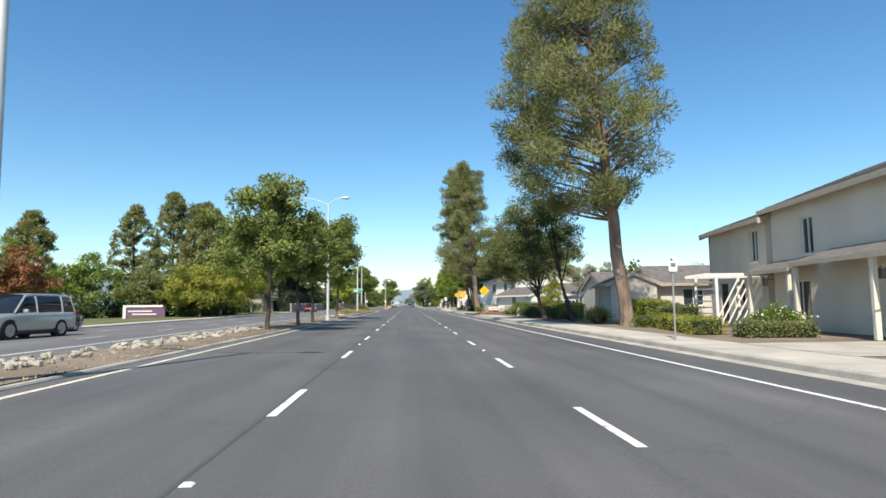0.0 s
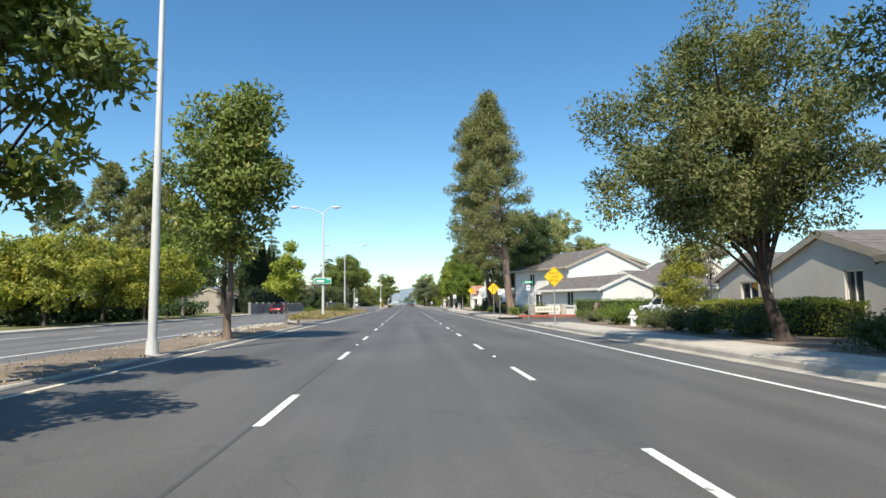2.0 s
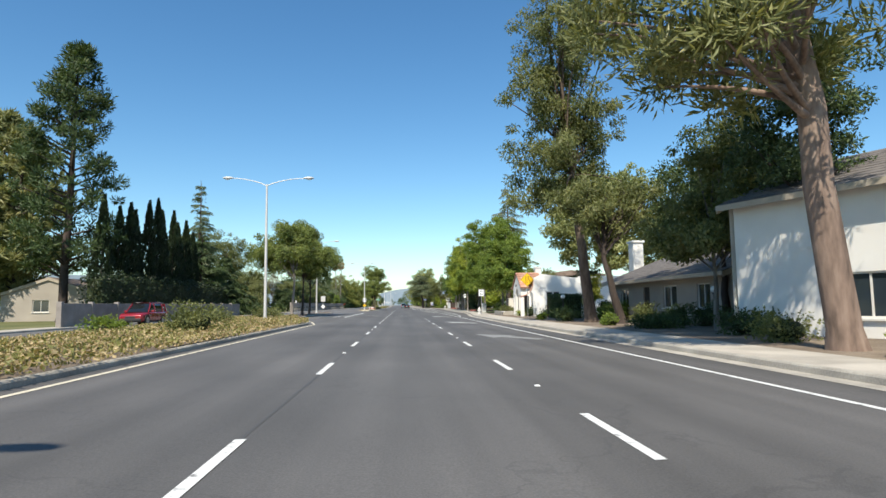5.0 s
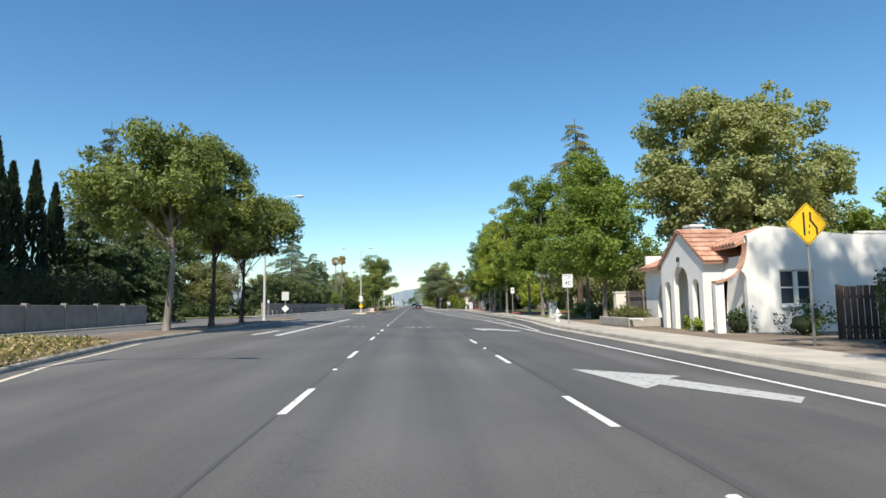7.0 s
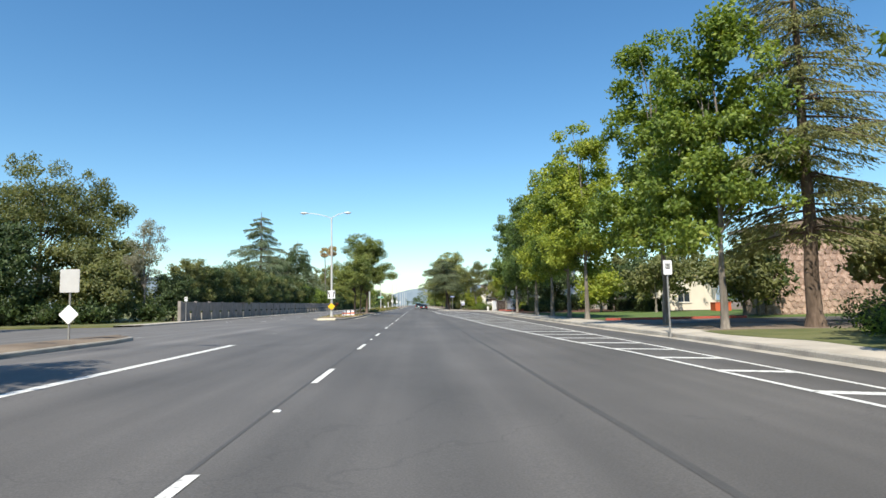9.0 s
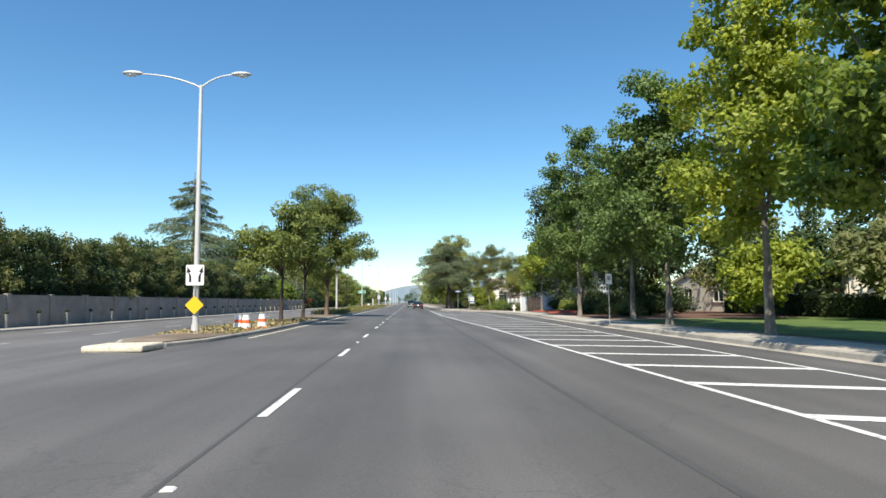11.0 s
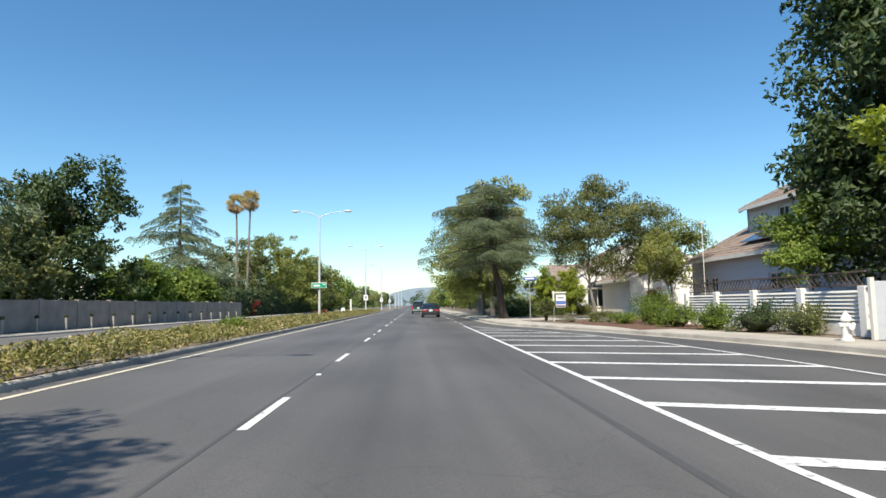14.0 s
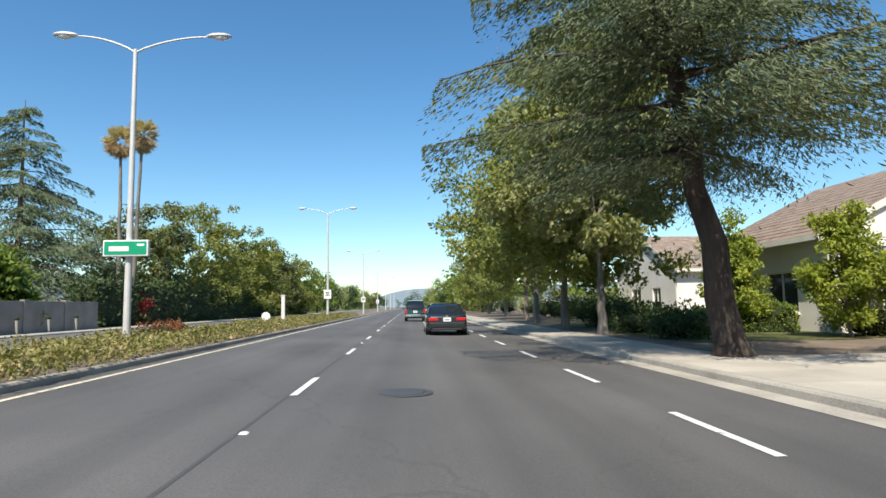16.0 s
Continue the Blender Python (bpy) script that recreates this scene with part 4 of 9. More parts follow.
def bush(name, x, y, z, seed, rx, ry, h, leaf_mat, label, n=1500, leaf=0.12, aspect=0.55, category="shrub", group="", flowers=None):
    """A shrub: a core coloured dark for inner shade, and leaves over and in it."""
    rng = np.random.default_rng(seed)
    root = thing(name, Matrix.Translation((x, y, z)), label, category, group)
    k = 0.24 if aspect < 0.3 else 0.48
    # solid core whose dark colour paints the shade between the leaves
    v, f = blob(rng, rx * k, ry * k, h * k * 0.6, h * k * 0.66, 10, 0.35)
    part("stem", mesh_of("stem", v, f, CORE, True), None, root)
    k = min(40, max(8, int(13 * rx * ry / 0.6)))
    lobes = [(rng.uniform(-0.55, 0.55) * rx, rng.uniform(-0.55, 0.55) * ry, h * rng.uniform(0.25, 0.62), rx * 0.45, ry * 0.45, h * 0.34) for _ in range(k)]
    c, r = clumps(rng, lobes, k * 5, 0.24 * min(rx, ry) + 0.08)
    at, d, idx = leaves_in(rng, c, r, 1.15 * n / (k * 5))
    at[:, 2] = np.clip(at[:, 2], 0.03, h * 1.12)
    v, f = leaf_arrays(rng, at, leaf, aspect, d + rng.normal(size=d.shape) * 0.6 + np.array([0, 0, 0.3]), 0.5)
    part("leaves", mesh_of("leaves", v, f, leaf_mat), None, root)
    if flowers:
        q = rng.permutation(len(at))[: max(30, n // 12)]
        v, f = leaf_arrays(rng, at[q] + d[q] * 0.08, leaf * 0.8, 0.9, rng.normal(size=(len(q), 3)), 0.5)
        part("flowers", mesh_of("flowers", v, f, flowers), None, root)
    return root


def hedge(name, x0, y0, x1, y1, w, h, z, seed, leaf_mat, label, n=5000, leaf=0.11, bulge=0.12, base=0.0, category="hedge"):
    """A clipped hedge from one point to another."""
    rng = np.random.default_rng(seed)
    L = math.hypot(x1 - x0, y1 - y0)
    root = thing(name, Matrix.Translation((x0, y0, z)) @ Matrix.Rotation(math.atan2(y1 - y0, x1 - x0), 4, "Z"), label, category)
    # solid box in the core colour: painted shade behind the hedge leaves
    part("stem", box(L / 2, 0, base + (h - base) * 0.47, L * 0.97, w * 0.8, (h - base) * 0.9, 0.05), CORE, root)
    per = np.array([L * w, L * (h - base), L * (h - base), w * (h - base), w * (h - base)])
    face = rng.choice(5, n, p=per / per.sum())
    a, b = rng.uniform(0, 1, n), rng.uniform(0, 1, n)
    at = np.zeros((n, 3))
    nor = np.zeros((n, 3))
    for k in range(5):
        q = face == k
        if k == 0:
            at[q] = np.stack([a[q] * L, (b[q] - 0.5) * w, np.full(q.sum(), h)], 1)
            nor[q] = (0, 0, 1)
        elif k < 3:
            s = 1 if k == 1 else -1
            at[q] = np.stack([a[q] * L, np.full(q.sum(), s * w / 2), base + b[q] * (h - base)], 1)
            nor[q] = (0, s, 0)
        else:
            s = L if k == 3 else 0
            at[q] = np.stack([np.full(q.sum(), s), (a[q] - 0.5) * w, base + b[q] * (h - base)], 1)
            nor[q] = (1 if s else -1, 0, 0)
    off = np.sin(at[:, 0] * 1.7 + seed) * np.sin(at[:, 2] * 2.3 + at[:, 1] * 1.9) + 0.6 * np.sin(at[:, 0] * 4.1 + at[:, 2] * 3.0)
    at += nor * (bulge * off * 0.6 + rng.uniform(-bulge, bulge * 0.6, n))[:, None]
    v, f = leaf_arrays(rng, at, leaf, 0.6, nor * 0.5 + rng.normal(size=(n, 3)) * 0.7, 0.5)
    part("leaves", mesh_of("leaves", v, f, leaf_mat), None, root)
    return root


def cover(name, ys, near, far, seed, n, mats, label, leaf=0.16, high=0.28, z=None):
    """Low ground cover over a strip, as one spread of leaves a tone."""
    rng = np.random.default_rng(seed)
    for mi, (mat, share) in enumerate(mats):
        m = int(n * share)
        y = rng.uniform(ys[0], ys[1], m)
        a = np.array([near(q) for q in np.linspace(ys[0], ys[1], 200)])
        b = np.array([far(q) for q in np.linspace(ys[0], ys[1], 200)])
        g0 = np.linspace(ys[0], ys[1], 200)
        xa, xb = np.interp(y, g0, a) + 0.02, np.interp(y, g0, b) + 0.12
        x = xb + (xa - xb) * rng.uniform(0, 1, m)
        hump = 0.5 + 0.5 * np.sin(x * 1.3 + y * 0.9 + np.sin(y * 0.37) * 2) * np.sin(y * 1.1 - x * 0.7)
        keep = rng.uniform(0, 1, m) < (0.35 + 0.65 * hump if mi % 2 == 0 else 1.0 - 0.7 * hump)
        x, y, hump = x[keep], y[keep], hump[keep]
        zz = (MEDIAN_Z if z is None else z) + 0.02 + rng.uniform(0, 1, len(x)) * high * (0.35 + 0.9 * hump)
        at = np.stack([x, y, zz], 1)
        v, f = leaf_arrays(rng, at, leaf, 0.65, rng.normal(size=(len(x), 3)) + np.array([0, 0, 0.4]), 0.9)
        ob = new(name, mesh_of(name, v, f, mat))
        tagged(ob, label, "ground cover", "", "stuff")


def palm(name, x, y, z, seed, h, lean, label):
    rng = np.random.default_rng(seed)
    root = thing(name, Matrix.Translation((x, y, z)), label, "palm tree", "fan palms")
    tp, tr = trunk_path(rng, 0.22, (lean[0], lean[1], h - 1.2), 0.03, 10)
    part("trunk", tubes_mesh("trunk", [(tp, tr)], BARK_GREY, 9), None, root)
    top = tp[-1]
    for nm, mat, cnt, lo, hi in (("dead_skirt", PALM_DRY, 46, -1.45, -0.5), ("frond_crown", PALM_GOLD, 44, -0.35, 1.3)):
        P, A = [], []
        for k in range(cnt):
            a, e = rng.uniform(0, 2 * np.pi), rng.uniform(lo, hi)
            d = np.array([np.cos(a) * np.cos(e), np.sin(a) * np.cos(e), np.sin(e)])
            L = rng.uniform(0.9, 1.5)
            for j in range(16):
                sp = unit((d + rng.normal(0, 0.33, 3))[None])[0]
                P.append(top + d * L * 0.55 + sp * 0.45 + np.array([0, 0, 0.15]))
                A.append(sp)
        v, f = leaf_arrays(rng, np.array(P), 0.95, 0.09, np.array(A), 0.2, 0.05)
        part(nm, mesh_of(nm, v, f, mat), None, root)
    return root


MZ = MEDIAN_Z
MED = "street tree in the median, dusty green leaves with rusty tips"
# trees of the near median
broadleaf("median_tree", -4.7, 27.3, MEDIAN_LOW, 11, [(-0.2, 0, 4.6, 2.2, 2.2, 1.9), (0.1, 0, 6.1, 1.3, 1.3, 0.9), (-0.6, 0.2, 3.3, 1.7, 1.7, 0.8), (1.0, 0, 4.3, 1.3, 1.3, 1.3)], (0.05, 0, 2.3), 0.11, LEAF_MEDIAN, BARK_DARK, MED, 72, 0.62, 190, 0.18, 0.5, 16, group="median trees")
broadleaf("median_tree", -4.45, 33.3, MEDIAN_LOW, 19, [(0, 0, 4.1, 1.7, 1.7, 1.6), (0.1, 0, 5.3, 1.0, 1.0, 0.8), (0.5, 0, 3.0, 1.1, 1.1, 0.6)], (-0.05, 0, 2.2), 0.10, LEAF_MEDIAN, BARK_DARK, MED, 54, 0.56, 170, 0.18, 0.5, 12, group="median trees")
broadleaf("median_tree", -4.5, 38.6, MEDIAN_LOW, 12, [(0, 0, 4.3, 1.5, 1.6, 1.6), (0.2, 0, 5.7, 0.9, 0.9, 0.9)], (-0.05, 0, 2.6), 0.10, LEAF_MEDIAN, BARK_DARK, MED, 46, 0.55, 160, 0.18, 0.5, 12, group="median trees")
broadleaf("median_tree", -4.32, 49.9, MEDIAN_LOW, 13, [(0, 0, 5.2, 1.9, 2.0, 2.3), (0.1, 0, 7.2, 1.3, 1.3, 1.2), (-0.3, 0, 3.4, 1.4, 1.4, 0.9), (0.6, 0, 6.0, 1.3, 1.3, 1.4)], (0.1, 0, 2.8), 0.14, LEAF_MEDIAN, BARK, MED, 86, 0.68, 200, 0.18, 0.5, 18, group="median trees")
broadleaf("young_tree", -5.0, 63.0, MEDIAN_LOW, 20, [(0, 0, 2.7, 0.85, 0.85, 1.1), (0.1, 0, 3.9, 0.6, 0.6, 0.6)], (-0.05, 0, 1.5), 0.07, LEAF_BRIGHT, BARK_GREY, "young bright green tree on a pale thin trunk", 40, 0.4, 110, 0.15, 0.6, 10)
broadleaf("median_tree", -9.3, 136.8, MZ, 14, [(-0.6, 0, 6.4, 2.9, 2.8, 2.3), (0.3, 0, 8.2, 1.7, 1.7, 1.1), (-2.0, 0, 6.0, 1.6, 1.6, 1.5)], (0.25, 0, 3.4), 0.17, LEAF_MEDIAN, BARK_GREY, "median street tree with a pale trunk and dark green crown", 125, 0.75, 200, 0.19, 0.5, 18, group="median trees")
broadleaf("median_tree", -9.2, 142.5, MZ, 15, [(-0.4, 0, 6.6, 2.8, 2.6, 2.5), (0.2, 0, 8.9, 1.7, 1.7, 1.2), (1.2, 0, 6.0, 1.8, 1.6, 1.8)], (0.1, 0, 2.8), 0.16, LEAF_MEDIAN, BARK_DARK, MED, 125, 0.72, 190, 0.19, 0.5, 18, group="median trees")
broadleaf("median_tree", -9.4, 148.9, MZ, 16, [(0.9, 0, 6.6, 2.6, 2.5, 2.0), (-0.5, 0, 5.2, 1.6, 1.6, 1.2), (2.4, 0, 6.6, 1.4, 1.4, 1.3)], (0.1, 0, 2.6), 0.16, LEAF_MEDIAN, BARK_DARK, MED, 110, 0.7, 180, 0.19, 0.5, 16, group="median trees")
broadleaf("median_tree", -4.8, 206.3, MZ, 9, [(0, 0, 4.0, 1.7, 1.6, 1.5), (0.5, 0, 5.1, 1.0, 1.0, 0.8), (-1.0, 0, 3.3, 1.1, 1.1, 0.7)], (0.1, 0, 2.2), 0.11, LEAF_MEDIAN, BARK_DARK, MED, 50, 0.55, 150, 0.18, 0.5, 12, group="median trees")
broadleaf("median_tree", -4.8, 212.8, MZ, 17, [(-0.3, 0, 4.2, 1.7, 1.7, 1.6), (0.6, 0, 5.2, 1.0, 1.0, 1.0), (-1.0, 0, 3.2, 1.2, 1.2, 0.8)], (0.1, 0, 2.4), 0.11, LEAF_MEDIAN, BARK_DARK, MED, 54, 0.55, 160, 0.16, 0.5, 14, group="median trees")
broadleaf("median_tree", -5.1, 225.2, MZ, 18, [(-1.6, 0, 4.4, 2.3, 2.2, 1.5), (0.9, 0, 4.7, 1.8, 1.8, 1.4), (2.6, 0, 5.4, 1.1, 1.2, 1.2), (-0.3, 0, 6.4, 2.6, 2.6, 1.8), (-2.8, 0, 5.6, 1.5, 1.5, 1.4), (0.2, 0, 7.9, 1.8, 1.8, 1.1), (1.5, 0, 8.4, 1.9, 1.9, 1.4), (-0.8, 0, 9.0, 2.1, 2.1, 1.3)], (0.1, 0, 2.1), 0.19, LEAF_MEDIAN, BARK, MED, 235, 0.7, 190, 0.16, 0.5, 24, group="median trees")

# pines and shade trees behind the right pavement
Z = WALK_Z
pine("tall_pine", 12.8, 30.7, Z, 21, 21, 6.1, 4.4, (-2.0, 0.4), 0.36, "tall pine with a bare leaning brown trunk and clumped crown", 330, 0.29, per=220, slim=0.18, side=(-1.7, 0.0), group="tall pines")
pine("tall_pine", 11.9, 90.0, Z, 22, 22.0, 6.0, 4.4, (-2.2, 0.0), 0.40, "tall pine with a shaggy narrow crown", 300, 0.36, per=140, slim=0.2, shape=0.62, side=(-1.6, 0.0), group="tall pines")
pine("tall_pine", -29.6, 134.2, LEFT_Z, 23, 26, 4.5, 4.8, (0.6, 0.0), 0.42, "tall dark pine behind the far pavement", 230, 0.5, LEAF_DARK, BARK_DARK, 95, 0.7, group="tall pines")
broadleaf("leaning_tree", 11.9, 37.9, Z, 24, [(-2.2, 0, 6.6, 1.5, 1.3, 1.3), (-1.0, 0.3, 7.0, 1.2, 1.2, 1.2), (-2.6, 0, 5.0, 1.2, 1.2, 1.1), (-0.2, 0, 5.4, 0.8, 0.8, 1.0), (-2.8, 0, 4.0, 1.0, 1.0, 0.8)], (-0.6, 0.1, 2.2), 0.17, LEAF_DARK, BARK_DARK, "thin leaning tree with a dark forked trunk", 84, 0.5, 100, 0.13, 0.4, 7)
broadleaf("olive_tree", 12.0, 46.3, Z, 25, [(-1.7, 0, 5.5, 3.3, 3.1, 2.3), (-0.9, 0, 7.5, 2.6, 2.4, 1.8), (0.7, 0, 4.9, 2.0, 2.2, 1.7), (-3.2, 0, 4.4, 1.9, 1.7, 1.5), (-1.2, 0, 3.9, 1.9, 1.8, 1.0)], (-0.45, 0, 1.5), 0.24, LEAF_OLIVE, BARK_DARK, "spreading olive-green shade tree with a dark trunk", 270, 0.72, 240, 0.13, 0.42, 24)
broadleaf("eucalyptus_tree", 12.9, 112.4, Z, 26, [(-2.6, 0, 9.6, 3.0, 3.2, 3.0), (-2.2, 0, 13.8, 2.8, 2.8, 3.0), (-3.4, 0, 7.9, 1.3, 1.3, 1.0), (-0.2, 0, 10.8, 2.4, 2.6, 2.6), (0.7, 0, 7.8, 1.6, 1.6, 1.4), (-1.6, 0, 17.5, 2.8, 2.8, 2.6), (-0.6, 0, 21.5, 3.0, 2.8, 2.8), (0.8, 0, 25.0, 2.4, 2.4, 2.2), (1.6, 0, 19.5, 2.0, 2.0, 2.0), (1.0, 0, 13.0, 2.2, 2.2, 2.4), (-2.6, 0, 24.0, 2.4, 2.4, 2.2)], (-0.9, 0, 9.0), 0.36, LEAF_OLIVE, BARK, "tall eucalyptus with red-brown trunk and drooping leaves", 270, 0.85, 150, 0.27, 0.34, 34, droop=-0.9)
broadleaf("leaning_tree", 13.6, 109.2, Z, 27, [(-0.6, 0, 5.9, 2.0, 2.0, 1.4), (1.4, 0, 6.8, 1.7, 1.7, 1.3), (-1.9, 0, 6.8, 1.4, 1.4, 1.2)], (-0.9, 0, 3.6), 0.26, LEAF_OLIVE, BARK_DARK, "leaning dark-trunked tree beside a eucalyptus", 70, 0.7, 150, 0.2, 0.35, 18, droop=-0.7)
broadleaf("front_yard_tree", 14.4, 100.5, Z, 28, [(-0.4, 0, 4.6, 2.6, 2.4, 1.6), (1.4, 0, 6.2, 2.2, 2.0, 1.6), (-1.6, 0, 4.2, 1.5, 1.4, 1.2), (1.6, 0, 3.8, 2.0, 1.8, 1.0), (0.2, 0, 7.6, 1.6, 1.6, 1.0)], (0, 0, 2.3), 0.14, LEAF_OLIVE, BARK_GREY, "front yard tree with a slim pale trunk", 140, 0.65, 170, 0.16, 0.5, 14)
broadleaf("dark_oak", 15.6, 96.4, Z, 35, [(0, 0, 7.6, 2.4, 2.4, 2.2), (-0.8, 0, 6.0, 2.0, 1.8, 1.2), (0.8, 0, 9.6, 1.8, 1.8, 1.6)], (0, 0, 3.2), 0.2, LEAF_DARK, BARK_DARK, "dark evergreen oak shading the front yards", 110, 0.7, 150, 0.15, 0.5, 12)
broadleaf("dark_oak", 17.0, 104.5, Z, 29, [(0, 0, 7.0, 2.5, 2.5, 2.4), (-1.0, 0, 5.5, 1.8, 1.8, 1.3)], (0, 0, 3.0), 0.22, LEAF_DARK, BARK_DARK, "dark evergreen oak over the front yards", 80, 0.75, 160, 0.16, 0.5, 16)
broadleaf("sycamore_tree", 33.0, 166.0, Z, 30, [(0, 0, 13.5, 7.8, 6.5, 6.0), (0.5, 0, 8.6, 7.0, 5.5, 3.4), (-4.4, 0, 18.2, 4.0, 4.0, 3.8), (3.2, 0, 18.4, 4.4, 4.2, 3.8), (-6.5, 0, 12.0, 3.2, 3.2, 3.4), (7.2, 0, 12.0, 3.4, 3.4, 3.6)], (0, 0, 6.0), 0.5, LEAF_SYCAMORE, BARK_GREY, "huge olive-gold sycamore behind the white house", 330, 1.3, 190, 0.36, 0.7, 26)
broadleaf("sycamore_tree", 39.8, 150.0, Z, 33, [(0, 0, 9.2, 3.2, 3.0, 3.2), (-0.4, 0, 12.0, 1.6, 1.6, 1.6), (1.9, 0, 7.0, 2.4, 2.2, 2.4), (-1.4, 0, 6.0, 2.0, 2.0, 2.0)], (0, 0, 3.4), 0.22, LEAF_SYCAMORE, BARK_GREY, "smaller olive-gold sycamore rising over the flat roofs", 90, 0.9, 110, 0.34, 0.7, 16)
broadleaf("dark_oak", 45.0, 165.0, Z, 34, [(0, 0, 7.6, 4.8, 4.0, 3.2), (2.6, 0, 7.2, 3.0, 3.0, 2.8)], (0, 0, 3.0), 0.25, LEAF_GREEN, BARK_DARK, "rounded green shade tree behind the flat white house", 90, 1.0, 100, 0.36, 0.6, 14)
conifer("ragged_conifer", 17.8, 167.4, Z, 31, 20.0, 4.0, 4.2, 0.32, "ragged conifer with sparse drooping boughs", 22, LEAF_PINE, BARK, 0.45, 400, 0.55, needle=0.25)
# green street trees
for i, (tx, ty, th, tr, mt) in enumerate(((14.2, 149.0, 11.6, 2.9, LEAF_GREEN), (14.4, 153.5, 12.9, 3.0, LEAF_GREEN), (14.0, 167.3, 14.0, 3.1, LEAF_GREEN), (13.7, 172.3, 15.2, 3.2, LEAF_GREEN), (13.2, 184.2, 14.2, 3.1, LEAF_BRIGHT),
                                            (13.0, 188.2, 12.6, 2.7, LEAF_GREEN), (13.2, 194.7, 14.0, 3.0, LEAF_BRIGHT), (13.5, 203.0, 12.6, 2.9, LEAF_GUM_SHADE), (14.6, 221.5, 15.6, 3.5, LEAF_GUM_SHADE), (18.2, 233.0, 13.0, 3.8, LEAF_GUM_SHADE), (15.2, 212.0, 13.2, 3.4, LEAF_GUM_SHADE))):
    lo = [(0, 0, th * 0.45, tr, tr, th * 0.2), (0.2, 0, th * 0.66, tr * 0.85, tr * 0.85, th * 0.18), (0, 0.1, th * 0.84, tr * 0.5, tr * 0.5, th * 0.12), (-0.3 * tr, 0, th * 0.33, tr * 0.75, tr * 0.75, th * 0.09)]
    broadleaf("sweetgum_tree", tx, ty, Z, 40 + i, lo, (0, 0, th * 0.27), 0.17, mt, BARK_GREY, "green sweetgum street tree beside the pavement" if mt is not LEAF_BRIGHT else "yellowing sweetgum street tree beside the pavement", 132, 0.72, 170, 0.175, 0.75, 14, group="sweetgum trees")
broadleaf("young_tree", 16.1, 241.7, Z, 55, [(0, 0, 5.6, 2.0, 2.0, 1.4), (0.3, 0, 7.0, 1.3, 1.3, 1.1), (-0.6, 0, 4.6, 1.5, 1.5, 0.9)], (0.1, 0, 3.4), 0.12, LEAF_BRIGHT, BARK_GREY, "young yellow-green street tree with a slim trunk", 76, 0.6, 170, 0.19, 0.75, 14)
broadleaf("dark_oak", 23.5, 249.0, Z, 56, [(-0.5, 0, 9.0, 6.0, 5.0, 5.0), (-3.0, 0, 12.6, 3.6, 3.4, 3.0), (2.6, 0, 12.8, 3.6, 3.4, 3.2), (-3.0, 0, 5.5, 4.0, 3.4, 2.6), (-4.6, 0, 3.4, 2.4, 2.0, 1.8), (-5.4, 0, 7.6, 2.4, 2.2, 2.2)], (0, 0, 3.5), 0.4, LEAF_DARK, BARK_DARK, "large dark oak with bronze new leaves", 330, 1.1, 130, 0.30, 0.55, 24)
broadleaf("dark_oak", 21.0, 232.0, Z, 57, [(0, 0, 6.2, 4.2, 4.0, 3.6), (1.0, 0, 10.0, 3.0, 3.0, 2.6)], (0, 0, 3.0), 0.3, LEAF_DARK, BARK_DARK, "dark evergreen tree over the court drive", 120, 1.0, 140, 0.28, 0.55, 18)
for i, (tx, ty, th, tr, mt) in enumerate(((25.5, 203.0, 5.8, 2.8, LEAF_OLIVE), (28.0, 206.0, 7.2, 3.4, LEAF_OLIVE), (24.5, 213.0, 6.2, 3.0, LEAF_DARK), (27.5, 221.0, 8.0, 3.6, LEAF_OLIVE), (21.5, 208.0, 4.6, 2.2, LEAF_BRIGHT), (22.6, 181.4, 5.4, 2.3, LEAF_OLIVE), (25.0, 184.0, 4.6, 1.6, LEAF_DARK), (33.0, 176.0, 7.5, 3.4, LEAF_DARK), (36.0, 200.0, 8.5, 4.0, LEAF_GREEN), (30.0, 214.0, 8.0, 4.0, LEAF_DARK), (33.0, 230.0, 9.0, 4.2, LEAF_DARK), (19.5, 221.0, 6.5, 3.0, LEAF_DARK), (20.5, 161.5, 6.0, 2.8, LEAF_OLIVE), (24.0, 170.0, 6.5, 3.0, LEAF_OLIVE))):
    lo = [(0, 0, th * 0.56, tr, tr, th * 0.34), (0.3 * tr, 0, th * 0.74, tr * 0.6, tr * 0.6, th * 0.22), (-0.4 * tr, 0, th * 0.5, tr * 0.6, tr * 0.6, th * 0.26)]
    broadleaf("courtyard_tree", tx, ty, Z, 640 + i, lo, (0, 0, th * 0.25), 0.14, mt, BARK_GREY, "low leafy tree beside apartment lawns", 56, 0.9, 62, 0.36, 0.6, 8, group="courtyard trees")
